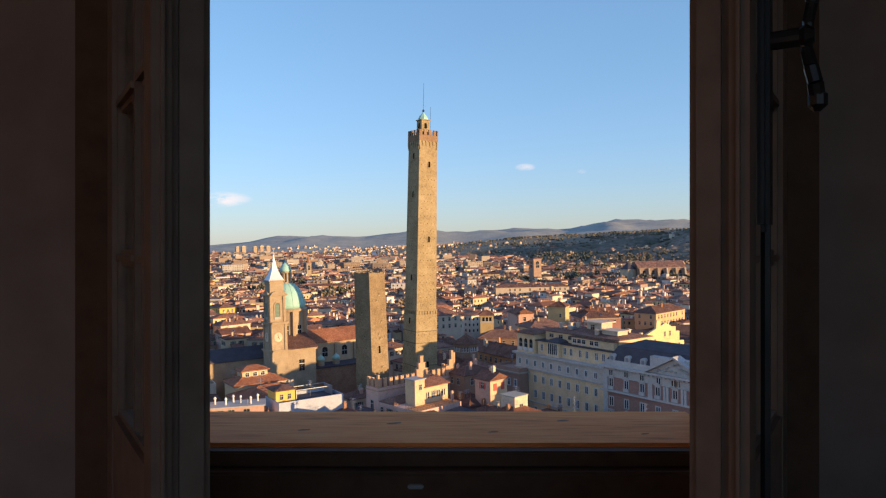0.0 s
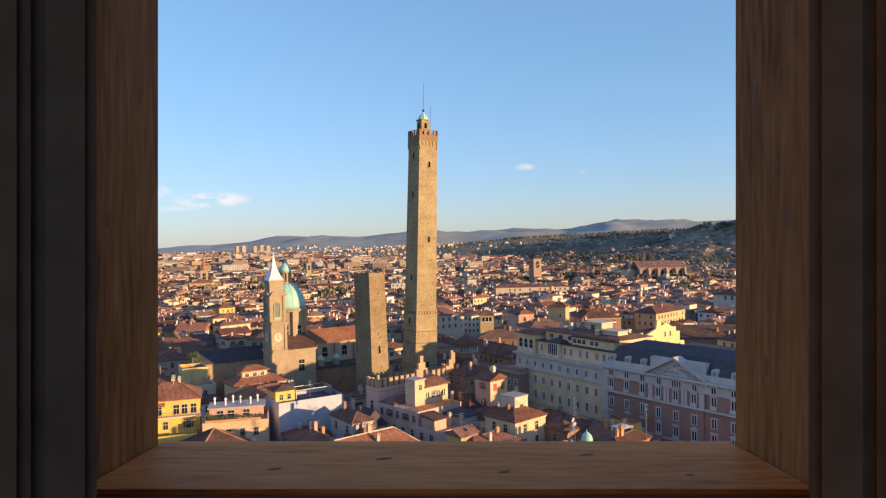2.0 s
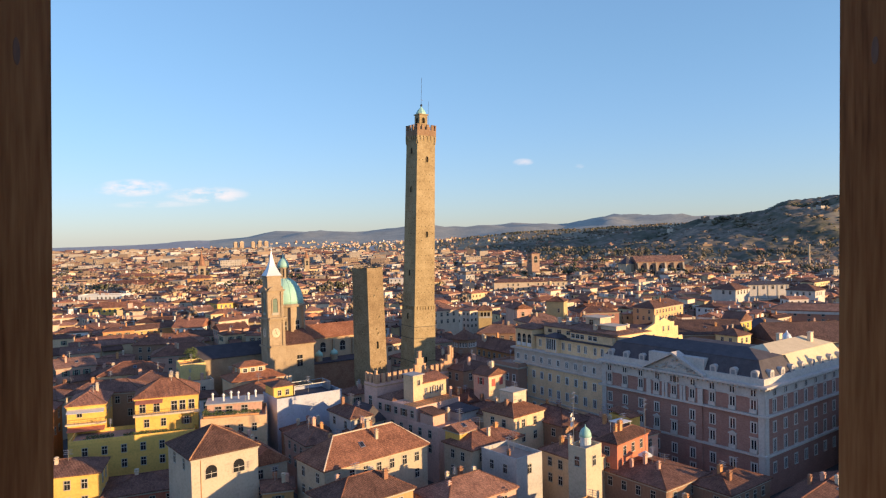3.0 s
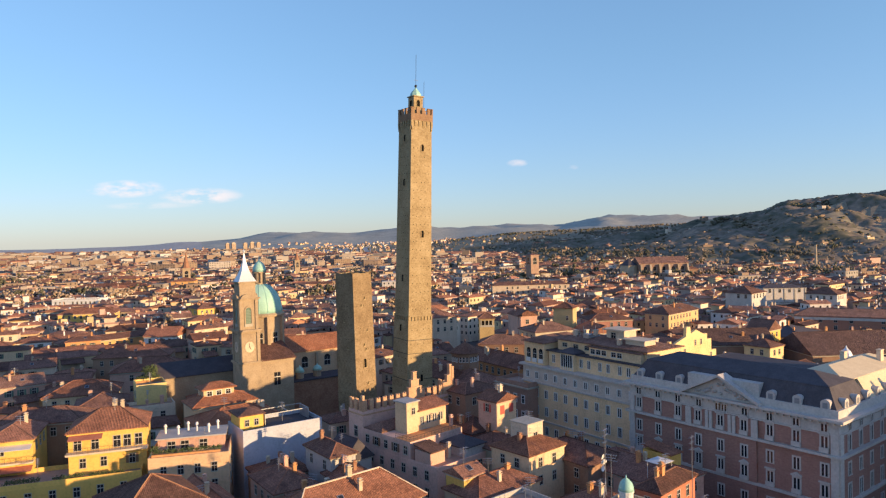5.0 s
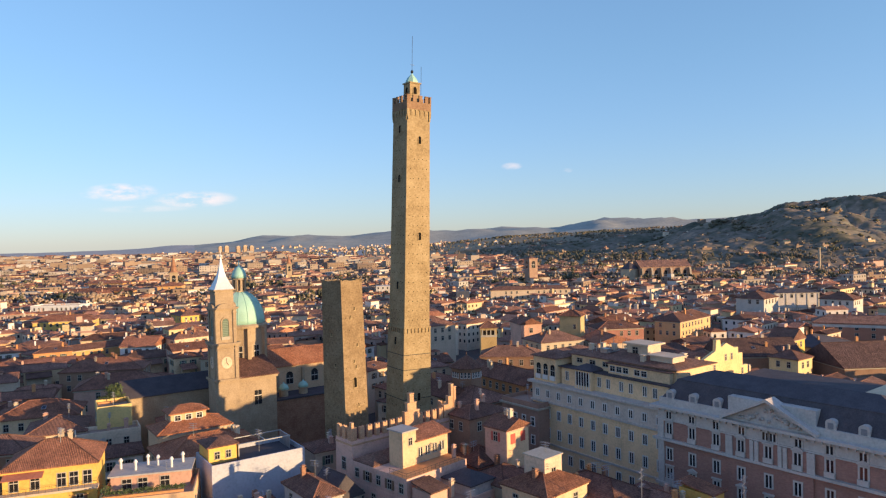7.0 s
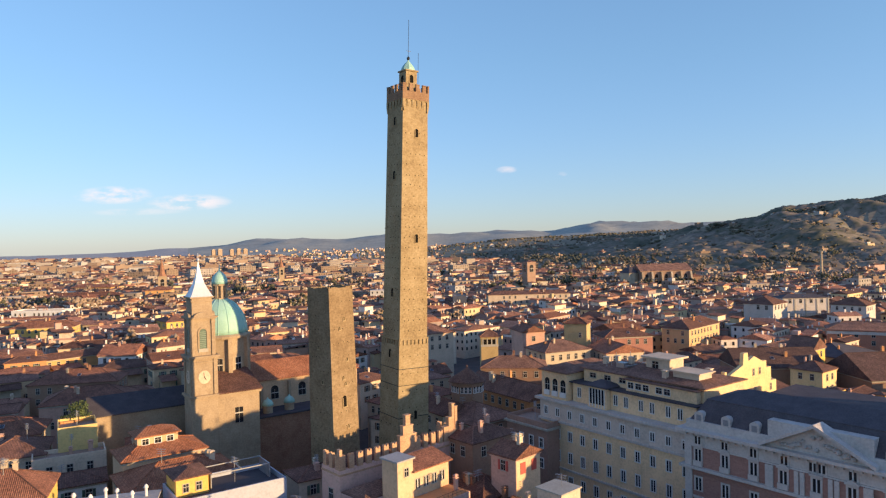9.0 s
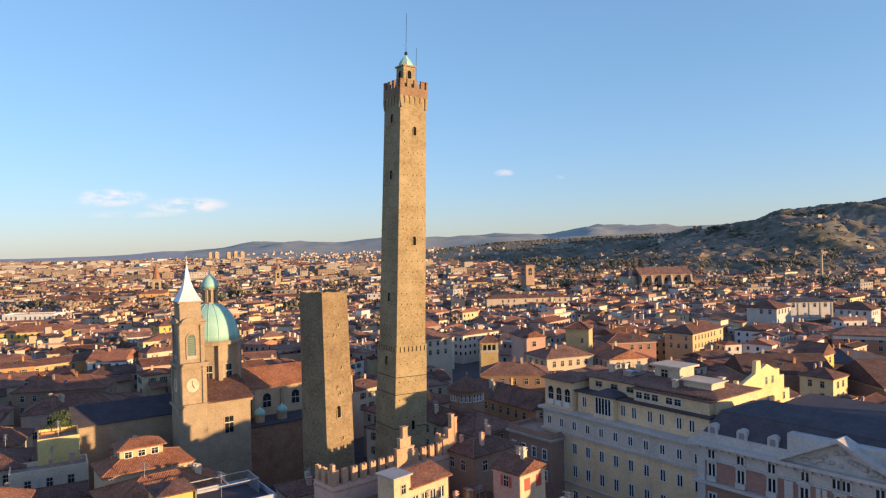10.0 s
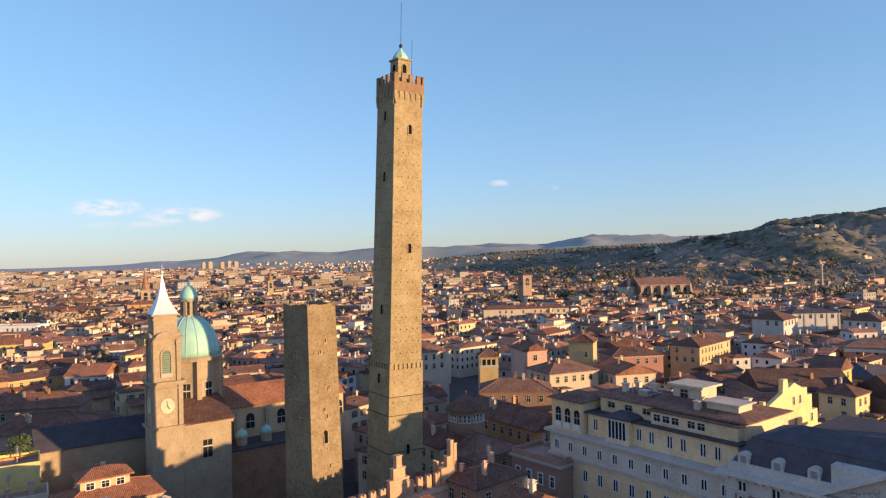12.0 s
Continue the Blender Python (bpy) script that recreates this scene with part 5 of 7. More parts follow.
# White wall in a darker, bluish tone: its shade is painted in.
h8 = spot(-33.4, -50.6, 17.2, 10.0, 16.6, plaster("pale_grey_plaster", (0.44, 0.45, 0.50)), "flat", ang=35, storeys=0, chimneys=0, label="block with a blank white wall beside a roof terrace")
part("deck", Shape().box(0.3, 16.9, 0.3, 9.7, 16.67, 16.72), SLATE, h8, "dark terrace deck")
local(h8, 0.5, 5.5, 3.5, 9.5, 16.73, 19.6, "roof_hut", YELLOW, "small yellow roof hut")
part("hut_roof", Shape().hip(0.5, 5.5, 3.5, 9.5, 19.6, 0.8), TILES, h8)
part("hut_window", window_mesh(0.8, 1.2), None, h8, m=pose(2, 3.5, 17.5))
part("hut_window", window_mesh(0.8, 1.2), None, h8, m=pose(4, 3.5, 17.5))
part("pergola", Shape().box(6, 16, 4, 4.15, 19.0, 19.15).box(6, 16, 8.8, 8.95, 19.0, 19.15).box(6, 6.15, 4, 8.9, 16.66, 19.1).box(15.8, 15.95, 4, 8.9, 16.66, 19.1).box(10.9, 11.05, 4, 8.9, 19.15, 19.3), METAL, h8, "metal terrace pergola")
spot(-27.1, -59.6, 9.5, 8.5, 10.6, BROWN, ang=35, rise=2.0, storeys=1, chimneys=4, tiles=AGED_TILES, label="low brown house with many chimneys before a blank wall")
h9 = spot(-31.6, -80.6, 8.5, 15.5, 10.8, BEIGE, "gable", ang=38, rise=3.2, ridge="y", label="beige house with a gabled tile roof", chimneys=2)
h10 = spot(-13.6, -62.2, 5.2, 10.5, 15.4, GREY, ang=38, rise=1.7, storeys=1, chimneys=1, label="narrow grey house with a low hipped roof")
spot(-9.8, -68.0, 7.0, 9.0, 12.2, BEIGE, ang=38, rise=2.0, chimneys=3)
spot(-12.6, -55.0, 7.0, 6.0, 12.0, GREY, "gable", ang=44, rise=4.0, ridge="y", tiles=SLATE, label="grey house with a steep dark gable roof", chimneys=0)
spot(-22.0, -70.5, 8.0, 12.0, 12.0, PINK, ang=36, rise=2.2, chimneys=2)


# ---- the battlemented brick palace and the pink house before it ----
# Lighter, warmer brick: sunlight on the battlements is put into its colour.
WARM_BRICK = material("sunlit_parapet_brick", [(0.40, 0.23, 0.14), (0.54, 0.33, 0.20), (0.60, 0.40, 0.26)], scale=1.6, rough=0.9, bump=0.4, pattern="bricks", gloss=0.2)


ROSE = plaster("faded_rose_plaster", (0.70, 0.45, 0.36))


def battlement_house():
    t = thing("battlemented_palace", pose(-9.9, -44.3, 0, 0, 0, 41), "pink plastered medieval palace with brick swallowtail battlements", "palace")
    w, d, h = 25.5, 5.5, 19.4
    part("wall", Shape().box(0, w, 0, d, 0, h), ROSE, t, "faded pink plaster wall")
    part("string_course", Shape().box(-0.1, w + 0.1, -0.1, d + 0.1, h - 0.9, h - 0.6), WARM_BRICK, t)
    part("roof", Shape().hip(0.9, w - 0.9, 0.9, d - 0.9, h - 0.1, 1.4, over=0.0), TILES, t)
    tooth = Shape().prism([(-0.48, 0), (0.48, 0), (0.48, 2.2), (0.34, 2.45), (0, 2.0), (-0.34, 2.45), (-0.48, 2.2)], 0, 0.55).mesh("merlon", [WARM_BRICK])
    for k in range(15):
        if k not in (7, 8):
            part("merlon", tooth, None, t, m=pose(0.6 + k * 1.75, 0, h + 0.004))
    for k in range(3):
        part("merlon", tooth, None, t, m=on_face("-x", 0.9 + k * 1.85, h + 0.004, 0, w, 0, d))
        part("merlon", tooth, None, t, m=on_face("+x", 0.9 + k * 1.85, h + 0.004, 0, w, 0, d))
    for x0, x1, z1 in ((12.3, 15.9, 22.4), (13.0, 15.2, 24.0), (13.6, 14.6, 25.8)):
        part("turret_step", Shape().box(x0, x1, 0.0 + (15.9 - x1) * 0.01, 0.8, h + 0.004, z1).box(x0 - 0.1, x1 + 0.1, -0.08, 0.88, z1, z1 + 0.15), WARM_BRICK, t)
    for x0, x1, z1 in ((22.4, 23.6, 22.0), (23.6, 24.4, 23.6), (24.4, 25.0, 26.0), (25.1, 25.7, 25.4)):
        part("turret_step", Shape().box(x0, x1, 0.02, 0.9, h + 0.004, z1).box(x0 - 0.08, x1 + 0.08, -0.05, 0.98, z1, z1 + 0.14), WARM_BRICK, t)
    for x0, x1, z1 in ((0.0, 0.5, 22.8), (0.5, 1.1, 21.8)):
        part("turret_step", Shape().box(x0, x1, -0.02, 0.8, h + 0.008, z1), WARM_BRICK, t)
    windows(t, (0, w, 0, d), ("-y", "-x"), (13.8, 9.4), 1.2, 2.2, 3.6, None, 0.9, RNG)
    foot(-9.9, -44.3, w, d, 41)
    p = spot(6.0, -61.0, 14.5, 22.5, 12.6, ROSE, "flat", ang=45, storeys=2, chimneys=0, parapet=0.3, label="pink house with sunlit roof terraces and huts", faces=("-y", "-x"))
    upper = local(p, 0.01, 14.49, 7.5, 22.49, 12.6, 16.2, "upper_storey", ROSE)
    for k in range(5):
        part("window", window_mesh(1.0, 1.6, SHUTTER_BROWN if k % 2 else None), None, upper, m=on_face("-x", 1.6 + 3.0 * k, 13.6, 0.0, 14.5, 7.5, 22.5))
    annex = local(p, 8.2, 14.0, 0.6, 7.4, 12.66, 14.4, "annex", GREY, "low grey roof annex")
    part("annex_roof", Shape().hip(8.2, 14.0, 0.6, 7.4, 14.4, 1.5, over=0.3), SLATE, annex, "dark hipped roof")
    hut2 = local(p, 0.4, 4.2, 2.2, 6.6, 12.66, 15.0, "wash_house", PINK)
    part("wash_house_roof", Shape().shed(0.2, 4.5, 1.9, 6.8, 15.0, 15.8), AGED_TILES, hut2)
    box = local(p, 3.2, 6.4, 12.0, 15.6, 16.2, 22.4, "roof_hut", PALE_YELLOW, "tall sunlit yellow roof hut")
    part("hut_roof", Shape().box(2.9, 6.7, 11.7, 15.9, 22.4, 22.65), GREY, p)
    part("hut_window", window_mesh(0.8, 1.2), None, box, m=pose(5.0, 12.0, 20.0))
    long = local(p, 6.4, 14.45, 12.2, 16.1, 16.2, 20.2, "roof_house_wall", PALE_YELLOW)
    part("roof_house_roof", Shape().shed(6.2, 14.9, 11.6, 16.3, 20.2, 21.4), TILES, p)
    for k in range(4):
        part("roof_house_window", window_mesh(0.9, 1.5, None, False, 0.12, None, 0.08), None, long, m=pose(7.5 + 1.8 * k, 12.2, 17.4))
    part("terrace_paving", Shape().box(0.1, 14.4, 7.6, 12.1, 16.2, 16.24), ORANGE, p, "terracotta terrace paving")
    part("back_roof", Shape().hip(0.2, 14.3, 16.4, 22.3, 16.21, 1.3, over=0.0, ridge="x"), AGED_TILES, p, "low aged tile roof")
    railing(p, 0.1, 14.4, 7.6, 12, 16.24, 0.9)
    for x, y in ((6.4, 3.4), (13.2, 9.4), (11.4, 16.8)):
        chimney(p, x, y, 16.2 if y > 7 else 13.2, RNG, 2.0)


battlement_house()
r = spot(18.2, -46.1, 6.2, 5.2, 21.2, PINK, "gable", ang=44, rise=1.5, ridge="y", storeys=0, chimneys=2, label="narrow pink house with red shutters")
# Slab over the pink front that paints its sunlit tone.
part("front_wall", Shape().box(0.05, 6.15, -0.06, -0.004, 14, 21.2), PALE_YELLOW, r, "pale yellow front slab, sunlight put into its colour")
for x in (1.7, 4.5):
    part("closed_shutter", Shape().box(-0.62, 0.62, -0.09, 0.0, 0, 1.8), SHUTTER_RED, r, "closed bright red shutter", m=pose(x, -0.062, 18.6))
part("window", window_mesh(0.9, 1.6, SHUTTER_RED), None, r, m=on_face("-x", 2.6, 19.0, 0, 6.2, 0, 5.2))
# Added house, meant to shade the foot of the leaning tower.
spot(12.0, -33.5, 11.0, 8.0, 20.0, BROWN, ang=40, rise=1.5, storeys=1, chimneys=3, tiles=AGED_TILES, label="tall dark brown house added behind the battlements for shade")
spot(13.0, -46.0, 7.5, 8.5, 14.6, RED, ang=40, rise=2.4, chimneys=4, label="dark red house crowded with chimneys")
st = spot(23.3, -58.0, 4.4, 4.4, 18.9, CREAM, "flat", ang=42, storeys=1, chimneys=0, label="cream stair tower with a flat roof")
part("lid", Shape().box(-0.2, 4.6, -0.2, 4.6, 19.8, 20.0), PALE_STONE, st, "flat pale roof slab")
spot(17.0, -53.0, 9.0, 8.5, 13.4, BEIGE, ang=42, rise=2.0, chimneys=2, aerials=1)
spot(22.9, -63.2, 10.4, 9.5, 15.4, PALE_YELLOW, ang=43, rise=2.4, storeys=2, chimneys=2, aerials=1, label="yellow house under a hipped tile roof")
spot(10.8, -72.3, 4.9, 4.6, 14.9, YELLOW, "gable", ang=42, rise=1.2, storeys=0, chimneys=0, label="blank yellow roof hut with a tile roof")
spot(13.2, -76.6, 15.0, 8.6, 12.4, BEIGE, ang=42, rise=2.0, chimneys=2, aerials=1, label="beige house under a wide low tile roof with skylights")
spot(21.6, -83.9, 7.2, 10.0, 12.2, GREY, "flat", ang=40, storeys=2, chimneys=1, aerials=2, label="grey house with a cluttered roof terrace")
spot(8.5, -98.5, 16.0, 10.0, 9.4, PINK, ang=38, rise=2.8, chimneys=4, aerials=1)
tur = spot(33.3, -93.0, 5.0, 3.8, 16.9, BEIGE, "flat", ang=45, storeys=1, chimneys=0, label="beige roof tower with a small green dome")
part("dome_drum", Shape().lathe([(1.0, 16.9), (1.0, 18.9), (1.15, 18.9), (1.15, 19.1)], 14, 2.7, 1.9), WHITE, tur)
part("dome", Shape().lathe([(1.1, 19.1), (1.06, 19.6), (0.85, 20.2), (0.5, 20.6), (0.15, 20.85), (0.05, 21.3)], 14, 2.7, 1.9), COPPER, tur, "small pale green dome", smooth=True)
aerial(tur, 0.6, 3.0, 18.6, RNG, 6.0)
spot(42.3, -78.1, 12.0, 4.6, 13.8, RED, ang=45, rise=1.4, chimneys=4, aerials=1, label="dark red house with tall chimneys")
mh = spot(34.5, -81.0, 7.5, 11.0, 11.2, PALE_YELLOW, ang=38, rise=2.0, chimneys=3, aerials=1, label="pale yellow house with a tall aerial mast")
mast(mh, 3.4, 4.9, 11.6, 24.0, True)
spot(60.5, -89.0, 14.0, 9.0, 7.4, BROWN, ang=38, rise=1.6, storeys=1, chimneys=2, aerials=2, label="low brown house beside the palace street")
par = thing("parasol", pose(48.4, -76.3, 0), "white garden parasol standing on a roof terrace", "parasol")
part("pole", Shape().rod((0, 0, 8.4), (0, 0, 11.9), 0.04), FRAME_PALE, par)
part("canopy", Shape().lathe([(1.5, 11.0), (1.55, 11.05), (0.8, 11.5), (0.05, 11.95)], 8), FRAME_PALE, par, "white canvas canopy")
bh = spot(49.0, -88.0, 14.0, 16.0, 8.2, BROWN, ang=38, rise=1.8, storeys=1, chimneys=3, aerials=3, label="broad low brown house cluttered with aerials")
mast(bh, 10.6, 12.5, 8.6, 21.5, False)
spot(34.0, -61.0, 10.0, 15.0, 12.6, BROWN, ang=38, rise=2.4, chimneys=3, aerials=2, label="brown house under a broad tile roof with aerials")
lb = spot(45.5, -69.0, 12.5, 20.0, 11.2, PINK, ang=38, rise=2.0, storeys=1, chimneys=3, aerials=2, label="low pink house with a worn tile roof")
local(lb, 8.0, 11.4, 4.0, 10.0, 11.2, 14.4, "dormer_wall", YELLOW, "sunlit yellow dormer")
part("dormer_roof", Shape().shed(7.7, 11.7, 3.6, 10.3, 14.4, 15.2), TILES, lb)
gaz = thing("roof_canopy", pose(45.6, -67.6, 0, 0, 0, 38), "white flat canopy on four posts over a roof", "canopy")
for x, y in ((0.1, 0.1), (3.3, 0.1), (0.1, 2.9), (3.3, 2.9)):
    part("post", Shape().rod((x, y, 11.0), (x, y, 15.0), 0.06), FRAME_PALE, gaz)
part("awning", Shape().hip(-0.2, 3.6, -0.2, 3.2, 15.0, 0.25, over=0.0, thick=0.06), FRAME_PALE, gaz, "white canvas sheet")
spot(-9.0, -106.0, 15.0, 10.0, 12.4, ORANGE, ang=40, rise=2.8, chimneys=3, aerials=1)
# behind the towers
rosy = spot(28.4, -12.4, 8.0, 12.0, 16.8, plaster("dusty_rose_plaster", (0.40, 0.25, 0.19)), "flat", ang=38, storeys=0, chimneys=0, label="dusty rose block with white window surrounds and a flat roof")
part("cornice", Shape().box(-0.5, 8.5, -0.5, 12.5, 16.2, 16.6), PALE_STONE, rosy)
for k in range(4):
    for z in (12.4, 8.2):
        part("window", window_mesh(0.9, 1.9, None, False, 0.25, FRAME_PALE), None, rosy, m=on_face("-x", 1.6 + 2.9 * k, z, 0, 8, 0, 12))
oc = spot(13.5, 0.0, 14.0, 18.0, 14.2, BROWN, ang=37.5, rise=3.0, storeys=2, chimneys=0, label="dark brick church with an octagonal lantern tower", tiles=AGED_TILES, win=(0.9, 1.6))
part("lantern_wall", Shape().lathe([(4.1, 15.0), (4.1, 21.3), (4.5, 21.3), (4.5, 21.6)], 8, 8.6, 12.0, turn=math.pi / 8), BROWN, oc)
part("lantern_roof", Shape().lathe([(4.9, 21.6), (4.9, 21.75), (0.3, 24.6), (0.1, 25.4)], 8, 8.6, 12.0, turn=math.pi / 8), AGED_TILES, oc, "low conical tile roof")
for k in range(8):
    for off in (-0.95, 0.0, 0.95):
        part("lantern_window", window_mesh(0.5, 1.2, None, True, 0.12, FRAME_PALE), None, oc, m=pose(8.6, 12.0, 0, 0, 0, 45 * k) @ pose(off, -3.8, 19.2))
spot(28.0, 12.0, 9.0, 26.0, 16.5, ORANGE, "gable", ang=34, rise=3.2, ridge="y", storeys=1, chimneys=4, label="large orange house with a long gable roof")
spot(7.0, 6.0, 8.0, 12.0, 15.0, BEIGE, "gable", rise=2.6, ridge="y")
loft = spot(19.4, 62.6, 5.4, 5.2, 25.4, plaster("weathered_ochre_plaster", (0.48, 0.34, 0.16)), ang=2, rise=1.9, storeys=0, chimneys=0, label="ochre roof tower with an open loggia under its hipped roof", group="")
# Flat dark sheet painting the shade inside the loggia.
part("loggia_opening", Shape().box(0.5, 4.9, -0.03, 0.02, 23.0, 24.7), DARK_HOLE, loft)
for k in range(4):
    part("loggia_post", Shape().box(0.4 + 1.4 * k, 0.75 + 1.4 * k, -0.12, -0.03, 22.9, 25.0), PALE_STONE, loft)
part("loggia_rail", Shape().box(-0.1, 5.5, -0.22, -0.125, 22.4, 23.1), PALE_STONE, loft)
mews = spot(49.6, 83.5, 7.8, 6.4, 26.6, plaster("dull_yellow_plaster", (0.50, 0.37, 0.19)), ang=-24, rise=1.8, storeys=0, chimneys=2, faces=("-y", "+x"), label="dull yellow tower house with a low hipped roof")
part("window", window_mesh(0.8, 1.6), None, mews, m=on_face("-y", 5.6, 22.0, 0, 7.8, 0, 6.4))
rosehouse = spot(36.6, 96.0, 8.6, 12.0, 22.0, PINK, "gable", ang=14, rise=2.2, ridge="y", storeys=0, chimneys=1, label="dusty pink gabled house with one dark window")
part("window", window_mesh(1.2, 1.7), None, rosehouse, m=on_face("-y", 4.3, 18.8, 0, 8.6, 0, 12.0))
spot(18.5, 48.0, 19.0, 11.0, 18.2, BROWN, ang=-6, rise=2.6, storeys=1, chimneys=4, tiles=AGED_TILES, label="broad brown house under a dark tile roof")
spot(40.0, 64.0, 17.0, 13.0, 19.6, BEIGE, ang=22, rise=2.8, storeys=1, chimneys=4, tiles=AGED_TILES, label="beige house under a broad aged tile roof")
spot(60.0, 66.0, 13.0, 15.0, 18.6, CREAM, "gable", ang=12, rise=2.6, ridge="y", storeys=1, chimneys=3, label="cream house with a front gable")
spot(66.0, 92.0, 18.0, 12.0, 20.0, plaster("brick_red_plaster", (0.42, 0.20, 0.15)), ang=8, rise=2.4, storeys=1, chimneys=3, label="brick-red house with a shallow roof")
spot(76.0, 116.0, 16.0, 13.0, 18.5, PINK, "gable", ang=30, rise=2.6, storeys=1, chimneys=3, label="pink house under a gable roof")
spot(-5.0, 104.0, 19.0, 15.0, 20.5, CREAM, ang=30, rise=3.6, storeys=2, label="large cream palace with a hipped roof")
PEACH = plaster("peach_plaster", (0.70, 0.47, 0.28))
spot(-44.5, -43.0, 19.0, 13.0, 15.4, PEACH, ang=36, rise=2.8, storeys=1, chimneys=2, tiles=FRESH_TILES, label="peach house under a broad fresh tile roof")
dm = spot(-50.0, -33.0, 14.5, 9.0, 17.9, PEACH, ang=36, rise=1.9, storeys=0, chimneys=1, tiles=FRESH_TILES, label="peach house with a small top storey and stepped tile roofs")
top = local(dm, 3.2, 10.4, 3.4, 8.0, 17.9, 21.0, "top_storey", PEACH)
part("top_roof", Shape().hip(3.2, 10.4, 3.4, 8.0, 21.0, 1.2, over=0.6), FRESH_TILES, dm)
for k in range(3):
    part("window", window_mesh(1.1, 1.0, None, False, 0.14, FRAME_PALE), None, top, m=pose(4.6 + 2.2 * k, 3.4, 19.6))
spot(-72.5, -22.5, 13.0, 6.5, 14.6, CREAM, "flat", ang=30, storeys=2, chimneys=2, label="cream house with a low flat roof terrace")
gy = spot(-71.5, -15.0, 7.2, 8.5, 18.8, plaster("warm_yellow_plaster", (0.74, 0.54, 0.22)), "flat", ang=30, storeys=2, chimneys=0, label="pale yellow house with a planted terrace")
planter(gy, 0.6, 6.6, 7.4, 18.9, RNG, 2.2)
tree = Shape()
foliage(tree, 4.0, 6.0, 22.2, 2.2, RNG, 520, 0.75, 0.20)
part("terrace_tree", tree, LEAVES, gy, "small terrace tree")
part("terrace_trunk", Shape().rod((4.0, 6.0, 18.9), (4.0, 6.0, 21.6), 0.12), BARK, gy)
spot(-96.0, 20.0, 22.0, 13.0, 16.0, PINK, ang=20, rise=3.2, storeys=2, chimneys=3)
spot(-100.0, -8.0, 18.0, 13.0, 15.0, PALE_YELLOW, ang=20, rise=3.0)
spot(-84.0, -22.0, 12.0, 13.0, 15.0, CREAM, ang=24, rise=2.6)
# Out-of-view block, added to cast shade on the palace flank.
spot(111.5, -93.2, 38.0, 24.0, 26.5, BEIGE, ang=38, rise=2.4, storeys=3, chimneys=3, label="unseen tall beige block added to shade the palace flank")
for x, y, w, d, h, wall, roof, ang, rise, label in (
        (-128.0, 114.0, 14.0, 14.0, 14.0, WHITE, "gable", 0, 3.5, "white house with a broad front gable"), (-106.8, 118.2, 16.0, 9.0, 16.0, CREAM, "hip", 46, 2.4, "cream house with brown shutters"),
        (-214.0, 196.0, 30.0, 12.0, 16.0, YELLOW, "hip", 15, 2.8, "long ochre-yellow house with many windows"), (-384.0, 570.0, 46.0, 16.0, 16.0, OCHRE, "hip", -10, 3.0, "long ochre convent under a tile roof"),
        (-117.0, 50.0, 25.0, 13.0, 15.5, BROWN, "hip", 12, 3.2, "wide brown house under a hipped tile roof"), (-142.0, 216.3, 11.0, 17.0, 15.5, YELLOW, "hip", 40, 2.6, "deep yellow house beside a narrow street"),
        (-281.0, 304.0, 34.0, 14.0, 15.0, WHITE, "flat", 0, 0, "white modern block with a flat roof"), (-161.0, 145.0, 24.0, 10.0, 12.6, PALE_YELLOW, "hip", 22, 2.2, "long pale yellow house")):
    spot(x, y, w, d, h, wall, roof, ang=ang, rise=rise, storeys=2, chimneys=3, label=label, shutter=SHUTTER_BROWN if wall is CREAM else None)
# farther landmarks to the right
VILLA = plaster("pale_grey_cream_plaster", (0.60, 0.54, 0.48))
spot(166.0, 204.0, 15.0, 18.0, 20.2, VILLA, ang=-48, rise=3.4, storeys=1, faces=("-y", "+x"), step=3.6, label="white villa with a low hipped roof", win=(1.3, 2.2), chimneys=0)
wing = spot(194.8, 220.3, 25.6, 11.0, 20.8, VILLA, ang=0, rise=1.8, storeys=1, step=6.0, label="white palace wing with tall windows", win=(1.4, 2.6), chimneys=0, tiles=SLATE)
spot(207.3, 196.0, 16.2, 14.4, 19.6, VILLA, ang=-48, rise=3.4, storeys=1, chimneys=0, faces=("-y", "+x"), label="pale villa with a low hipped roof")
for k in range(5):
    part("pilaster", Shape().box(0.2 + 6.1 * k, 0.9 + 6.1 * k, -0.25, -0.004, 10, 20.6), PALE_STONE, wing)
part("terrace_slab", Shape().box(-6.0, 25.6, -7.0, -0.3, 11.5, 12.0), PALE_STONE, wing)
for k in range(26):
    part("baluster", Shape().box(-5.8 + 1.22 * k, -5.5 + 1.22 * k, -6.9, -6.6, 12.0, 12.9), PALE_STONE, wing)
part("terrace_rail", Shape().box(-6.0, 25.6, -7.0, -6.5, 12.9, 13.2), PALE_STONE, wing)
barracks = spot(170.5, 134.5, 58.0, 14.0, 15.2, plaster("russet_plaster", (0.44, 0.20, 0.13)), ang=-26, tiles=AGED_TILES, rise=3.0, storeys=2, chimneys=4, step=6.0, label="long russet barracks with pale windows", win=(1.3, 1.8))
foot(159.0, 113.0, 62.0, 23.0, -26)
foot(161.0, 197.0, 16.0, 8.0, -48)
part("cornice", Shape().box(-0.3, 58.3, -0.3, -0.01, 13.6, 14.8), VILLA, barracks, "pale plaster cornice")
spot(124.5, 62.0, 9.0, 8.0, 19.0, YELLOW, "gable", ang=38, rise=3.4, ridge="y", chimneys=0, label="small bright yellow gabled house")
spot(127.5, 37.0, 32.0, 22.0, 14.2, BROWN, "gable", ang=4, tiles=DARK_TILES, rise=6.0, ridge="x", storeys=0, chimneys=3, label="long brown house under a broad dark roof")
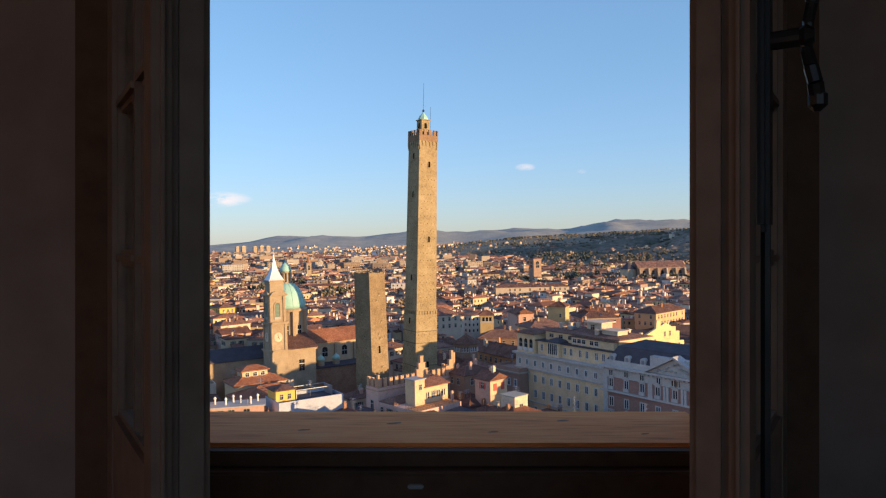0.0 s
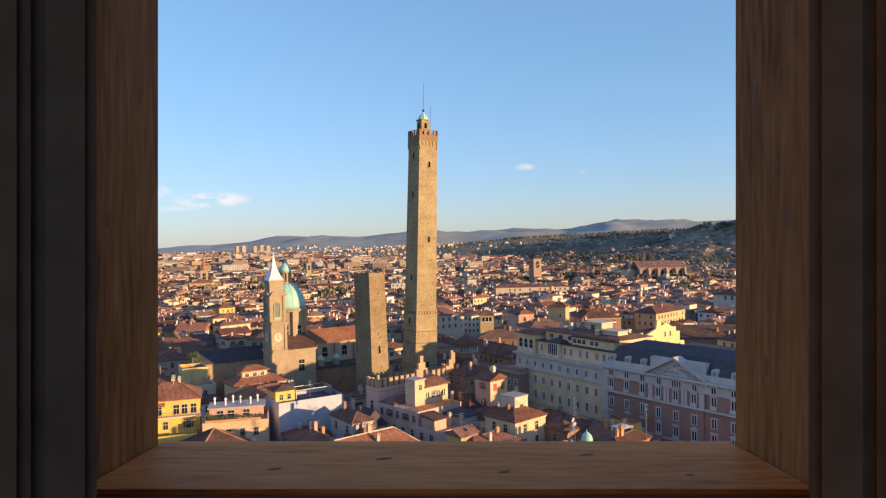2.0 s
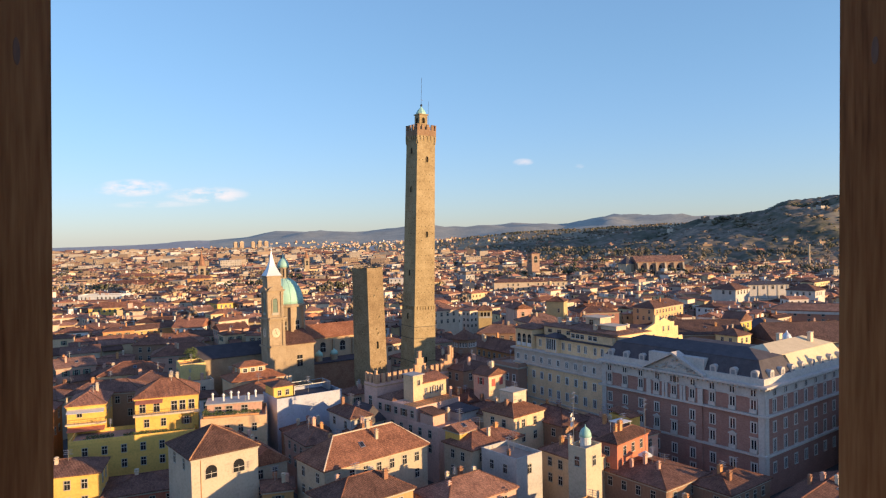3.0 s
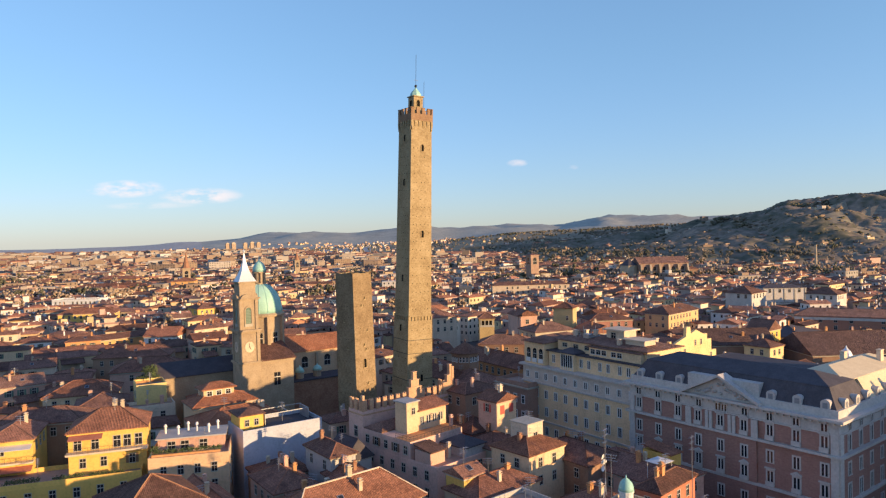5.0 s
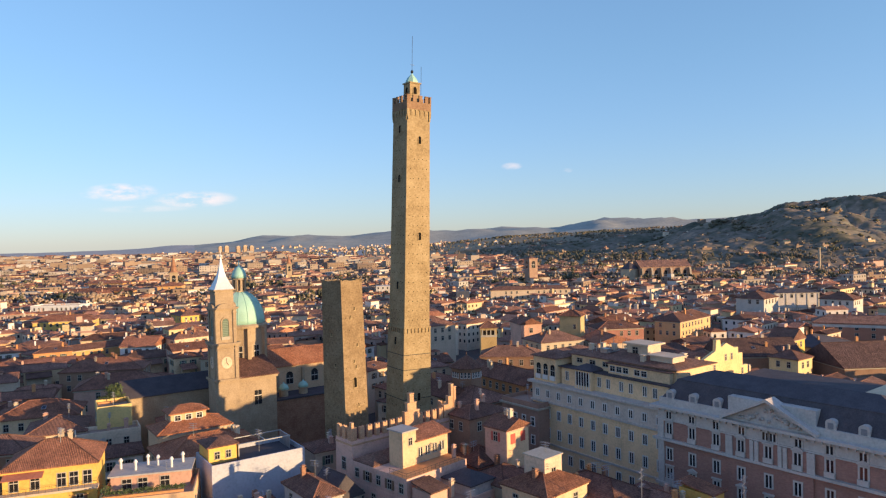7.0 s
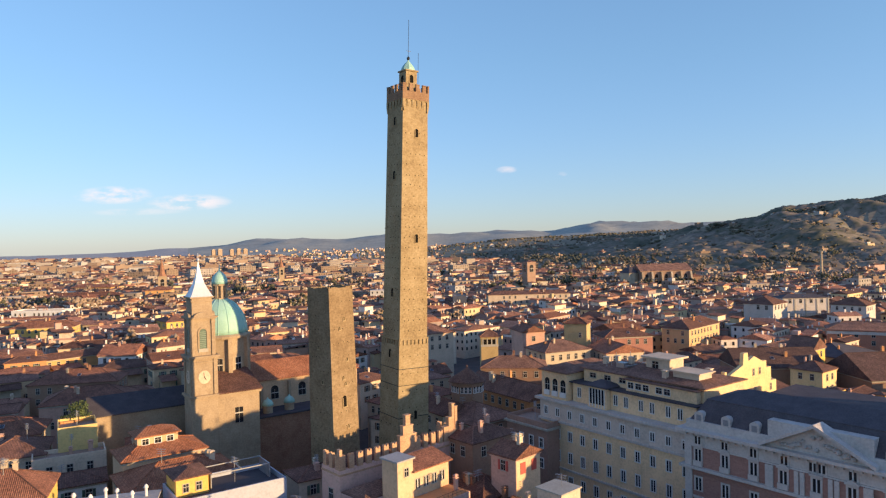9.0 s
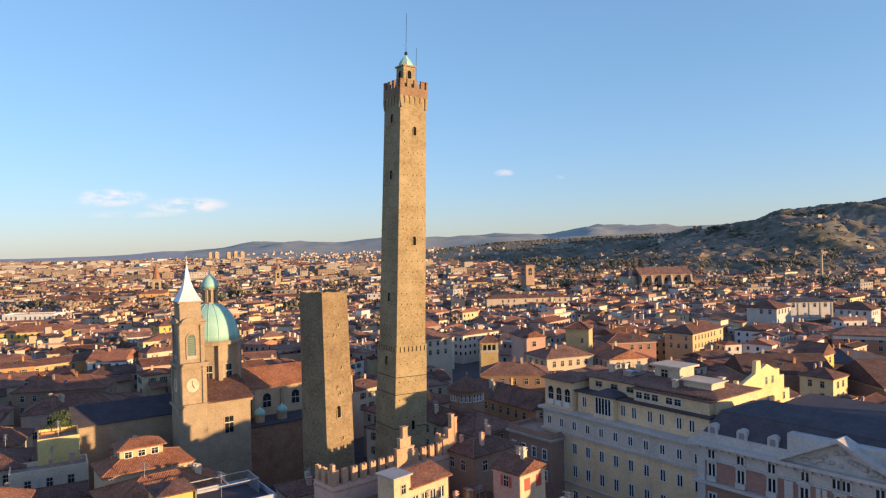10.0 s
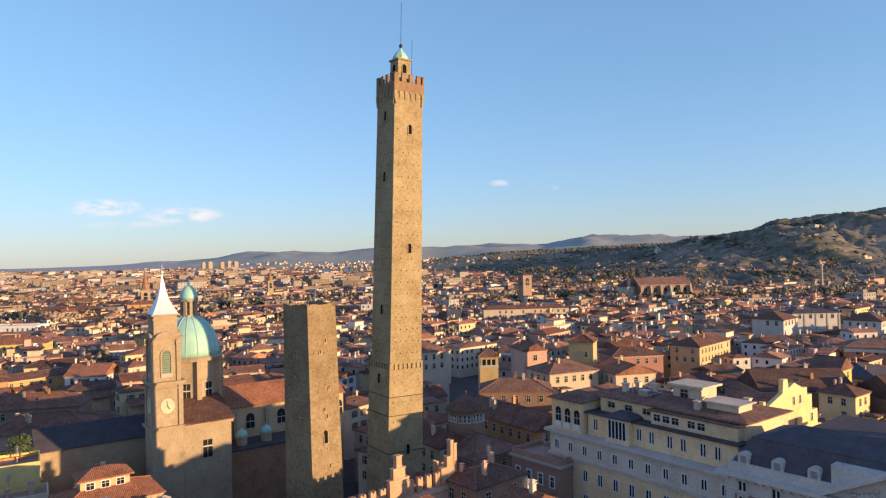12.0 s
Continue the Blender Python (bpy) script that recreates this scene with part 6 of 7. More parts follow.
spot(96.0, 50.5, 25.0, 17.0, 16.0, BROWN, "gable", ang=-4, tiles=DARK_TILES, rise=4.6, ridge="x", storeys=0, chimneys=3, label="long brown house under a broad dark tile roof")
spot(139.0, 66.0, 22.0, 20.0, 15.0, BEIGE, ang=38, tiles=SLATE, rise=3.2, chimneys=3, label="broad beige house under a hipped slate roof")
spot(113.0, 36.0, 8.5, 9.0, 17.2, plaster("honey_plaster", (0.72, 0.53, 0.27)), ang=36, rise=2.0, chimneys=2, label="yellow house under a low hipped roof")
spot(109.0, 127.0, 30.0, 12.0, 17.6, plaster("apricot_plaster", (0.66, 0.40, 0.20)), ang=45, rise=3.0, storeys=2, chimneys=3, label="long apricot house along a street")


DIM_BRICK = material("weathered_brick", [(0.26, 0.165, 0.12), (0.36, 0.235, 0.17), (0.42, 0.29, 0.21)], scale=1.2, rough=0.9, gloss=0.2)


def far_church():
    t = thing("gothic_church", pose(193, 480, 0, 0, 0, 3), "large brick gothic church with buttressed flank and round choir", "church")
    part("wall", Shape().box(0, 49, 0, 24, 0, 24.8), DIM_BRICK, t)
    part("roof", Shape().hip(0, 49, 0, 24, 24.8, 6.0, gable=True, ridge="x"), AGED_TILES, t)
    part("choir_wall", Shape().lathe([(8.4, 0), (8.4, 22.4), (8.8, 22.5), (8.8, 23.2)], 10, -7.0, 11), BEIGE, t, "pale polygonal choir wall")
    part("choir_roof", Shape().lathe([(9.2, 23.2), (0.3, 30.0)], 10, -7.0, 11), SLATE, t, "dark conical slate roof")
    part("sacristy", Shape().box(49.1, 60, 2, 20, 0, 18.5), BROWN, t)
    part("sacristy_roof", Shape().hip(49.1, 60, 2, 20, 18.5, 2.5, over=0.3), TILES, t)
    for k in range(6):
        x = 1.5 + 9.2 * k
        part("buttress", Shape().frustum((x - 1.0, x + 1.0, -10.0, -0.02, 0), (x - 0.8, x + 0.8, -1.8, -0.02, 24.0)), BEIGE if k % 2 else CHURCH_BRICK, t)
        if k < 5:
            part("chapel_wall", Shape().box(x + 1.3, x + 7.9, -4.5, -0.02, 0, 9.6), DIM_BRICK, t)
            part("chapel_roof", Shape().shed(x + 1.3, x + 7.9, -5.0, -0.02, 9.65, 11.4), TILES, t)
            part("chapel_window", window_mesh(3.0, 7.4, None, True, 0.3), None, t, m=pose(x + 4.6, 0, 13.0))
    foot(174, 468, 82, 38, 3)


def far_bell_tower(x, y, h, half, mat, label):
    t = thing("bell_tower", pose(x, y, 0, 0, 0, 25), label, "bell tower")
    part("shaft", Shape().box(-half, half, -half, half, 0, h), mat, t)
    part("cornice", Shape().box(-half - 0.5, half + 0.5, -half - 0.5, half + 0.5, h, h + 0.7), mat, t)
    for face in range(4):
        part("bell_opening", window_mesh(half * 0.9, 4.5, None, True), None, t, m=Matrix.Rotation(radians(90 * face), 4, "Z") @ pose(0, -half, h - 8))
    return t


far_church()
spot(40.0, 322.0, 58.0, 13.0, 18.0, CREAM, ang=3, rise=2.2, storeys=2, chimneys=4, step=4.0, faces=("-y", "-x"), label="long row of cream houses under a low roof")
# Added block whose dark blue paints the shadow of a narrow street.
spot(15.0, 300.0, 9.0, 26.0, 19.0, plaster("slate_blue_plaster", (0.10, 0.11, 0.14)), "flat", ang=0, storeys=0, chimneys=1, label="added dark blue block standing in for a street in shadow")
stack = thing("chimney_stack", pose(414, 573, 0), "tall slender pale factory chimney stack", "chimney stack")
part("shaft", Shape().lathe([(1.6, 0), (1.0, 36), (1.3, 36.2), (1.3, 37.5)], 10), BEIGE, stack)
ft = far_bell_tower(87, 463, 35.5, 4.4, DIM_BRICK, "stout square brick bell tower")
part("roof", Shape().hip(-4.4, 4.4, -4.4, 4.4, 36.2, 1.6), TILES, ft)
fc = far_bell_tower(-244, 462, 30, 3.6, CHURCH_BRICK, "slender brick bell tower with a pointed spire")
part("spire", Shape().lathe([(4.2, 30.7), (3.0, 32.5), (0.2, 46)], 8), RED_BRICK, fc, "pointed brick spire")
f3 = far_bell_tower(-178, 640, 30, 3.0, CHURCH_BRICK, "slim brick bell tower with a small spire")
part("spire", Shape().lathe([(3.2, 30.7), (0.2, 41)], 8), RED_BRICK, f3)
for x, y, w, d, h, label in ((-250, 440, 20, 24, 19, "ochre church body beside a bell tower"), (-330, 420, 62, 18, 16, "long ochre convent with a tile roof")):
    spot(x, y, w, d, h, OCHRE, "hip", ang=12, label=label, storeys=1, step=6, chimneys=0)
for k, (x, h) in enumerate(((-905, 44), (-880, 46), (-832, 44), (-804, 47), (-778, 45))):
    t = thing("tower_block", pose(x, 2600, 0, 0, 0, 30), "pale high-rise apartment block on the plain", "apartment block", "far high-rises")
    part("wall", Shape().box(-8, 8, -8, 8, 0, h).box(-4, 4, -4, 4, h, h + 2.5), BEIGE, t)
    for j in range(9):
        part("window_band", Shape().box(-8.08, 8.08, -8.08, 8.08, 3 + j * 4.6, 4.8 + j * 4.6), BROWN, t)

# ---- the rest of the old town: single houses near, joined ones far ----
def free(x, y, w, d, ang, pad=0.6, lap=None):
    """Whether a block would stand clear of what stands already."""
    c, s = math.cos(radians(ang)), math.sin(radians(ang))
    pts = [(x + c * a - s * b, y + s * a + c * b) for a, b in ((0, 0), (w, 0), (w, d), (0, d), (w / 2, d / 2), (w / 2, 0), (w, d / 2), (w / 2, d), (0, d / 2))]
    cx, cy = pts[4]
    gap = pad
    for k, (fx, fy, fa, fw, fd) in enumerate(FOOT):
        pad = lap if lap is not None and k >= FIXED else gap
        if abs(fx - cx) > 120 or abs(fy - cy) > 120:
            continue
        c2, s2 = math.cos(radians(fa)), math.sin(radians(fa))
        for px, py in pts:
            u, v = c2 * (px - fx) + s2 * (py - fy), -s2 * (px - fx) + c2 * (py - fy)
            if -pad < u < fw + pad and -pad < v < fd + pad:
                return False
        for a, b in ((0, 0), (fw, 0), (fw, fd), (0, fd), (fw / 2, fd / 2), (fw / 2, 0), (0, fd / 2)):
            qx, qy = fx + c2 * a - s2 * b, fy + s2 * a + c2 * b
            u, v = c * (qx - x) + s * (qy - y), -s * (qx - x) + c * (qy - y)
            if -pad < u < w + pad and -pad < v < d + pad:
                return False
    return True


foot(-30, -34, 22, 30, 40)  # the open place before the towers
foot(60, -95, 14, 70, 38)   # the street along the palace
foot(-2, -112, 6, 12, 38)
foot(12.5, 55, 8, 230, -2.3)  # a street that runs away behind the towers
FIXED = len(FOOT)
city = random.Random(11)
far_walls, far_roofs, far_panes = Shape(), Shape(), Shape()
pale_walls, vents = Shape(), Shape()
made = 0


def far_house(x, y, w, d, h, ang, flat=False, panes=True):
    """A far house of one or two volumes under roofs of their own, with huts, terraces and chimneys."""
    m = pose(x, y, ground_z(x, y) - 1.5, 0, 0, ang)
    far_off = y + 216

    def put(shape, piece):
        piece.moved(m)
        shape.add(piece.v, piece.f)

    put(pale_walls if flat else far_walls, Shape().box(0, w, 0, d, 0, h + 1.5))
    if flat:
        if city.random() < 0.4:
            put(pale_walls, Shape().box(w * 0.3, w * 0.6, d * 0.3, d * 0.7, h + 1.5, h + 4))
    elif city.random() < 0.12:
        for q in ((0, w, 0, 0.3), (0, w, d - 0.3, d), (0, 0.3, 0.3, d - 0.3), (w - 0.3, w, 0.3, d - 0.3)):
            put(far_walls, Shape().box(*q, h + 1.5, h + 2.4))
        put(far_walls, Shape().box(w * 0.3, w * 0.75, d * 0.4, d * 0.9, h + 1.5, h + 4.3))
        put(far_roofs, Shape().shed(w * 0.27, w * 0.78, d * 0.35, d * 0.95, h + 4.3, h + 4.9))
    else:
        lean = city.uniform(0.26, 0.40)
        put(far_roofs, Shape().hip(0, w, 0, d, h + 1.5, min(w, d) * 0.5 * lean, over=0.35, gable=city.random() < 0.55, ridge=city.choice(("", "", "x", "y"))))
        if city.random() < 0.6 and far_off < 1500:
            # a lower or higher wing under a roof of its own
            x0 = city.uniform(-0.1, 0.6) * w
            x1, y0 = x0 + city.uniform(0.35, 0.6) * w, -city.uniform(0.2, 0.45) * d
            top = h + 1.5 + city.choice((-2.6, -1.9, -1.3, -0.8, 1.2))
            put(far_walls, Shape().box(x0, x1, y0, d * 0.3, 0, top))
            if city.random() < 0.7:
                put(far_roofs, Shape().hip(x0, x1, y0, d * 0.3, top, (x1 - x0) * 0.16, over=0.3, gable=city.random() < 0.6, ridge=city.choice(("x", "y"))))
            else:
                put(far_roofs, Shape().shed(x0 - 0.3, x1 + 0.3, y0 - 0.4, d * 0.3, top, top + 1.5, city.choice("xy")))
        if city.random() < 0.35:
            hx, hy, hs = city.uniform(0.2, 0.6) * w, city.uniform(0.2, 0.5) * d, city.uniform(1.6, 3.6)
            top = h + city.uniform(3.6, 6.0)
            put(far_walls, Shape().box(hx, hx + hs, hy, hy + hs * 0.8, h, top))
            if city.random() < 0.6:
                put(far_roofs, Shape().hip(hx, hx + hs, hy, hy + hs * 0.8, top, 0.5, over=0.25, thick=0.12))
        for _ in range(city.choice((0, 1, 2, 3, 4) if far_off < 700 else (0, 1))):
            cx, cy, cs = city.uniform(0.2, 0.8) * w, city.uniform(0.3, 0.7) * d, city.uniform(0.22, 0.45)
            put(far_walls, Shape().box(cx - cs, cx + cs, cy - 0.3, cy + 0.3, h + 1, h + city.uniform(3.4, 5.0)))
        if far_off < 620:
            # pale vents and skylights on the slopes
            for _ in range(city.choice((0, 1, 2, 3))):
                cx, cy, cs = city.uniform(0.1, 0.9) * w, city.uniform(0.1, 0.5) * d, city.uniform(0.25, 0.6)
                put(vents, Shape().box(cx - cs, cx + cs, cy - 0.3, cy + 0.3, h + 1.4, h + 1.9 + lean * min(w, d) * 0.5 * city.uniform(0.6, 1.3)))
    if panes:
        for face, span in (("-y", w), ("-x", d)):
            n_ = max(1, int(span / (3.0 if not flat else 3.6)))
            for lev in range(3 if not flat else int(h / 3.4)):
                z = h + 1.5 - 2.5 - 3.3 * lev
                if z < 1:
                    continue
                for k in range(n_):
                    if city.random() < 0.85:
                        q = Shape().box(-0.5, 0.5, -0.06, 0.02, 0, 1.5).moved(m @ on_face(face, span * (k + 0.5) / n_, z, 0, w, 0, d))
                        far_panes.add(q.v, q.f)


for k in range(170):
    far = city.uniform(760, 1900)
    x, y = 8 + city.uniform(0.08, 0.72) * far, far - 200
    if 3 < ground_z(x, y) < 115:
        far_house(x, y, city.uniform(9, 18), city.uniform(8, 11), city.uniform(5, 9), ANG + city.uniform(-30, 30), city.random() < 0.5, False)
row = 0
v = -120.0
while v < 3000:
    # rows run along the rotated grid; blocks grow with distance
    u = -2600.0
    size = 13.0 if v < 700 else 16.0 if v < 1300 else 22.0
    while u < 2600:
        w = size * city.choice((0.7, 0.9, 1.0, 1.2, 1.5, 1.9))
        x, y = u, v + 4.0 * math.sin(u * 0.013) + city.uniform(-2, 2)
        far = y + 216
        s = (x - 8) / max(far, 1)
        u += w * (1.0 if far < 200 else 1.04) + (city.uniform(3.5, 6) if city.random() < 0.14 else 0.1)
        if not (-0.74 * far - 22 < x - 8 < 0.74 * far + 60):
            continue
        gz = ground_z(x, y)
        if gz > 6 and city.random() < 0.7:
            continue
        woods = smooth(0.02, 0.22, s) * smooth(620, 900, far)
        if city.random() < woods * 0.66 or gz > 40 or (far > 900 and s > 0.30 and city.random() < 0.9):
            continue
        if city.random() < (0.05 if far < 500 else 0.16 if far < 1000 else 0.30):
            continue
        d = size * city.uniform(0.62, 0.95)
        ang = ANG + city.choice((-38, -16, -6, -2, 0, 0, 3, 8, 18)) + city.uniform(-2, 2) + 10 * math.sin(x * 0.006 + y * 0.004)
        if far < 520 and not free(x, y, w, d, ang, 0.25, -2.4):
            w, d = w * 0.62, d * 0.62
            if not free(x, y, w, d, ang, 0.25, -1.6):
                continue
        if gz > 5:
            w, d = city.uniform(7, 11), city.uniform(6, 9)
        h = city.uniform(11.4, 13.8) if city.random() < 0.88 else city.uniform(13.8, 16.5)
        if gz > 5:
            h = city.uniform(4, 7)
        elif y < -62:
            h = (city.uniform(10.5, 13.0) if y > -78 else city.uniform(7.0, 9.5)) if x < 30 else city.uniform(7.5, 9.0)
        elif y < -10 and x > 20:
            h = city.uniform(10, 14)
        elif y < -10:
            h = city.uniform(11, 15.5)
        if far < 330 and -0.70 * far - 6 < x - 8 < 0.70 * far + 6:
            house(x, y, w, d, h, city, None, city.choice(("hip", "hip", "hip", "gable", "flat") if y < -20 else ("hip", "hip", "gable", "gable")), ang=ang, storeys=2, chimneys=city.choice((1, 2, 3)) if far < 230 else 1,
                  aerials=1 if city.random() < 0.6 and far < 230 else 0, shutter=city.choice((None, SHUTTER_BROWN, SHUTTER_GREEN)), faces=("-y", "-x") if far > 170 else ("-y", "-x", "+x"), extras=True)
            foot(x, y, w, d, ang)
            made += 1
        else:
            flat = far > 600 and gz < 2 and city.random() < ((0.15 if far < 900 else 0.42) if s < 0.05 else 0.14 if far < 900 else 0.0)
            if flat:
                h = city.choice((11, 12, 13, 14, 15, 16, 19, 23)) if far > 1000 else city.uniform(12, 19)
            far_house(x, y, w * (1 if not flat else city.uniform(0.7, 1.4)), d, h, ang, flat, far < 620 or (flat and far < 1300))
            if far < 520:
                foot(x, y, w, d, ang)
    v += size * (1.02 if row % 3 else 1.28)
    row += 1
for name, shape, mat, label in (("far_house_walls", far_walls, FAR_WALL, "ochre, orange and cream walls of the far old town"), ("far_house_roofs", far_roofs, FAR_TILES, "terracotta roofs of the far old town"),
                                ("far_window_panes", far_panes, GLASS, "dark windows of the far old town"), ("far_flats", pale_walls, FAR_PALE, "pale flat-roofed blocks on the plain"),
                                ("far_roof_vents", vents, FRAME_PALE, "small pale vents and skylights on far roofs")):
    tagged(new(name, shape.mesh(name, [mat])), label, "windows" if "window" in name else "vents" if "vent" in name else "houses", kind="stuff")

# ---- trees: between the far houses, in the gardens and on the hills ----
def tree_clump(s, x, y, z, r, rng, lumps=5, tallness=1.0):
    """A crown of uneven leaf clumps round a centre; more and smaller clumps for the nearer trees."""
    small = (5 / lumps) ** 0.42
    for k in range(lumps):
        a = rng.uniform(0, 6.28)
        q = r * rng.uniform(0.45, 0.75) * small
        off = r * rng.uniform(0.1, 0.55 if lumps < 10 else 0.95)
        c = Vector((x + off * math.cos(a), y + off * math.sin(a), z + r * tallness * (rng.uniform(0.5, 1.5) if lumps < 10 else 1.0 + rng.uniform(-1, 1) * (1.05 - 0.5 * off / r))))
        top = [c + Vector((0, 0, q * rng.uniform(0.7, 1.3) * tallness))]
        ring = []
        for i in range(5):
            b = 1.2566 * i + rng.uniform(-0.4, 0.4)
            e = q * rng.uniform(0.7, 1.25)
            ring.append(c + Vector((e * math.cos(b), e * math.sin(b), q * rng.uniform(-0.4, 0.4))))
        s.add(top + ring + [c - Vector((0, 0, q * 0.8))], [(0, 1 + i, 1 + (i + 1) % 5) for i in range(5)] + [(6, 1 + (i + 1) % 5, 1 + i) for i in range(5)])


def wood_cover(x, y, gz):
    """How thick the woods stand on a slope, 0 to 1."""
    a = noise.fractal(Vector((x / 130, y / 190, 2.4)), 1.0, 2.0, 3)
    return smooth(-0.30, -0.02, a - 0.32 * (1 - smooth(3, 16, gz)) + 0.25 * smooth(40, 100, gz))


canopy = Shape()
rows_far, rows_s = [720 + 7.5 * k for k in range(150)], [0.015 + 0.0058 * k for k in range(142)]
for far in rows_far:
    for s in rows_s:
        x, y = 8 + s * far + 2.5 * noise.noise(Vector((far / 5, s * 300, 0))), far - 180 + 3 * noise.noise(Vector((far / 5, s * 300, 9)))
        gz = ground_z(x, y)
        cover = wood_cover(x, y, gz)
        crown = 4.5 + 5.0 * (1 - smooth(2, 14, gz)) + 5.0 * noise.noise(Vector((x / 21, y / 21, 1.3))) + 3.2 * noise.noise(Vector((x / 9, y / 9, 5.1)))
        canopy.v.append((x, y, gz - 3.0 + cover * smooth(720, 780, far) * (3.0 + max(0.0, crown))))
for j in range(len(rows_far) - 1):
    for i in range(len(rows_s) - 1):
        a = j * len(rows_s) + i
        canopy.f.append((a, a + 1, a + len(rows_s) + 1, a + len(rows_s)))
        canopy.m.append(0)
tagged(new("hill_canopy", canopy.mesh("hill_canopy", [HILL_WOOD], True)), "winter woods covering the hills, distance haze put into their colour", "woods", kind="stuff")

wood = random.Random(5)
pines, bare, hill_wood, trunks = Shape(), Shape(), Shape(), Shape()
count = 0
while count < 12000:
    far = 330 + 2300 * wood.random() ** 0.8
    s = wood.uniform(-0.72, 0.76)
    x, y = 8 + s * far, far - 200
    gz = ground_z(x, y)
    dense = (0.22 + 0.86 * smooth(0.0, 0.2, s) * smooth(560, 850, far)) * (1 - 0.3 * smooth(1000, 1500, far) * smooth(0.1, 0.3, s)) * (0.30 - 0.15 * smooth(25, 50, gz) + (0.8 + 0.6 * smooth(30, 60, gz)) * smooth(-0.15 + 0.12 * smooth(30, 60, gz), 0.3 - 0.14 * smooth(30, 60, gz), noise.noise(Vector((x / 110, y / 150, 0.7)))))
    if gz > 12 and wood.random() < 0.45:
        continue
    if far < 640 and s > -0.03:
        dense *= 0.06
    elif gz < 12:
        dense *= 0.5 if s < 0.02 or far < 740 else 0.10
    if wood.random() > dense:
        continue
    if far < 620 and not free(x - 3, y - 3, 6, 6, 0, 0):
        continue
    count += 1
    r = wood.uniform(2.6, 5.2) * (1 - 0.25 * smooth(800, 1100, far)) * (1 + 0.7 * smooth(25, 55, gz))
    dark = wood.random() < 0.08 + 0.42 * smooth(0.0, 0.3, noise.noise(Vector((x / 90, y / 90, 4.2)))) - 0.10 * smooth(1000, 1600, far)
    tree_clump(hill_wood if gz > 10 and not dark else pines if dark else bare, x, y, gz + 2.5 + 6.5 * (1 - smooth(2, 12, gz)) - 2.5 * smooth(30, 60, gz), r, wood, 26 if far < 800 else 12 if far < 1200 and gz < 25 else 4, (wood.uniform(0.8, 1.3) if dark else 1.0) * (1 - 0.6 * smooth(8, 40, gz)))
    if far < 900:
        trunks.rod((x, y, gz - 0.5), (x, y, gz + 4.5 + 4.5 * (1 - smooth(2, 12, gz))), 0.25, 4)
for x, y, r, dark in ((-292, 382, 6.0, 1), (-300, 378, 6.5, 1), (-308, 384, 5.5, 1), (-330, 372, 5.0, 1), (-344, 366, 6.0, 1), (-352, 372, 5.0, 0), (-262, 352, 7.5, 0), (-255, 358, 6.0, 0), (-172, 470, 6.0, 1), (-182, 474, 6.0, 1),
                       (-150, 476, 5.0, 1), (-98, 360, 6.0, 1), (-92, 366, 5.0, 1), (64, 452, 6.0, 1), (54, 448, 5.0, 1)):
    for q in range(4):
        tree_clump(pines if dark else bare, x + wood.uniform(-2, 2), y + wood.uniform(-2, 2), 7 + 2.2 * q, r * (1.0 - 0.12 * q), wood, 22, 0.8)
    trunks.rod((x, y, -0.5), (x, y, 12), 0.4, 5)
for name, shape, mat, label in (("far_evergreens", pines, PINE, "dark evergreen trees among far houses and hills"), ("hill_woods", hill_wood, HILL_WOOD, "winter trees on the hills, distance haze put into their colour"), ("far_bare_trees", bare, BARE, "brown bare winter trees among far houses"), ("far_trunks", trunks, BARK, "trunks of far trees")):
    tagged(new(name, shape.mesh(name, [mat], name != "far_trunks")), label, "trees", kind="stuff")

# ---- the room and its window ----
def room_part(name, shape, mat, label, category, bevel=0.0):
    ob = new(name, shape.mesh(name, [mat]))
    ob.matrix_basis = ROOM
    return tagged(ob, label, category, kind="structure")


IN, HALF, SILL, HEAD = -0.325, 0.60, -0.405, 1.02  # inner wall face; half the opening; its bottom and top
FLOOR, CEIL, SIDE, BACK = -1.28, 1.75, 2.1, -3.4
w_ = Shape()
for a in ((-SIDE, -HALF - 0.06, FLOOR, CEIL), (HALF + 0.06, SIDE, FLOOR, CEIL), (-HALF - 0.06, HALF + 0.06, FLOOR, SILL - 0.06), (-HALF - 0.06, HALF + 0.06, HEAD + 0.06, CEIL)):
    w_.box(a[0], a[1], IN, 0.0, a[2], a[3])
room_part("wall_north", w_, ROOM_WALL, "dim brown plaster wall round the window", "wall")
# Unseen back wall with an opening added to let daylight into the room.
gapped_back_wall = Shape()
for a in ((-SIDE, -1.2, FLOOR, CEIL), (1.2, SIDE, FLOOR, CEIL), (-1.2, 1.2, FLOOR, -0.4), (-1.2, 1.2, 1.4, CEIL)):
    gapped_back_wall.box(a[0], a[1], BACK - 0.2, BACK, a[2], a[3])
room_part("wall_south", gapped_back_wall, ROOM_WALL, "dim brown plaster wall of the room", "wall")
room_part("wall_west", Shape().box(-SIDE - 0.2, -SIDE, BACK - 0.2, 0, FLOOR, CEIL), ROOM_WALL, "dim brown plaster wall of the room", "wall")
room_part("wall_east", Shape().box(SIDE, SIDE + 0.2, BACK - 0.2, 0, FLOOR, CEIL), ROOM_WALL, "dim brown plaster wall of the room", "wall")
room_part("floor", Shape().box(-SIDE - 0.2, SIDE + 0.2, BACK - 0.2, 0, FLOOR - 0.2, FLOOR - 0.003), DARK_WOOD, "dark wooden floor of the room", "floor")
room_part("ceiling", Shape().box(-SIDE - 0.2, SIDE + 0.2, BACK - 0.2, 0, CEIL + 0.003, CEIL + 0.2), ROOM_WALL, "dim plaster ceiling of the room", "ceiling")
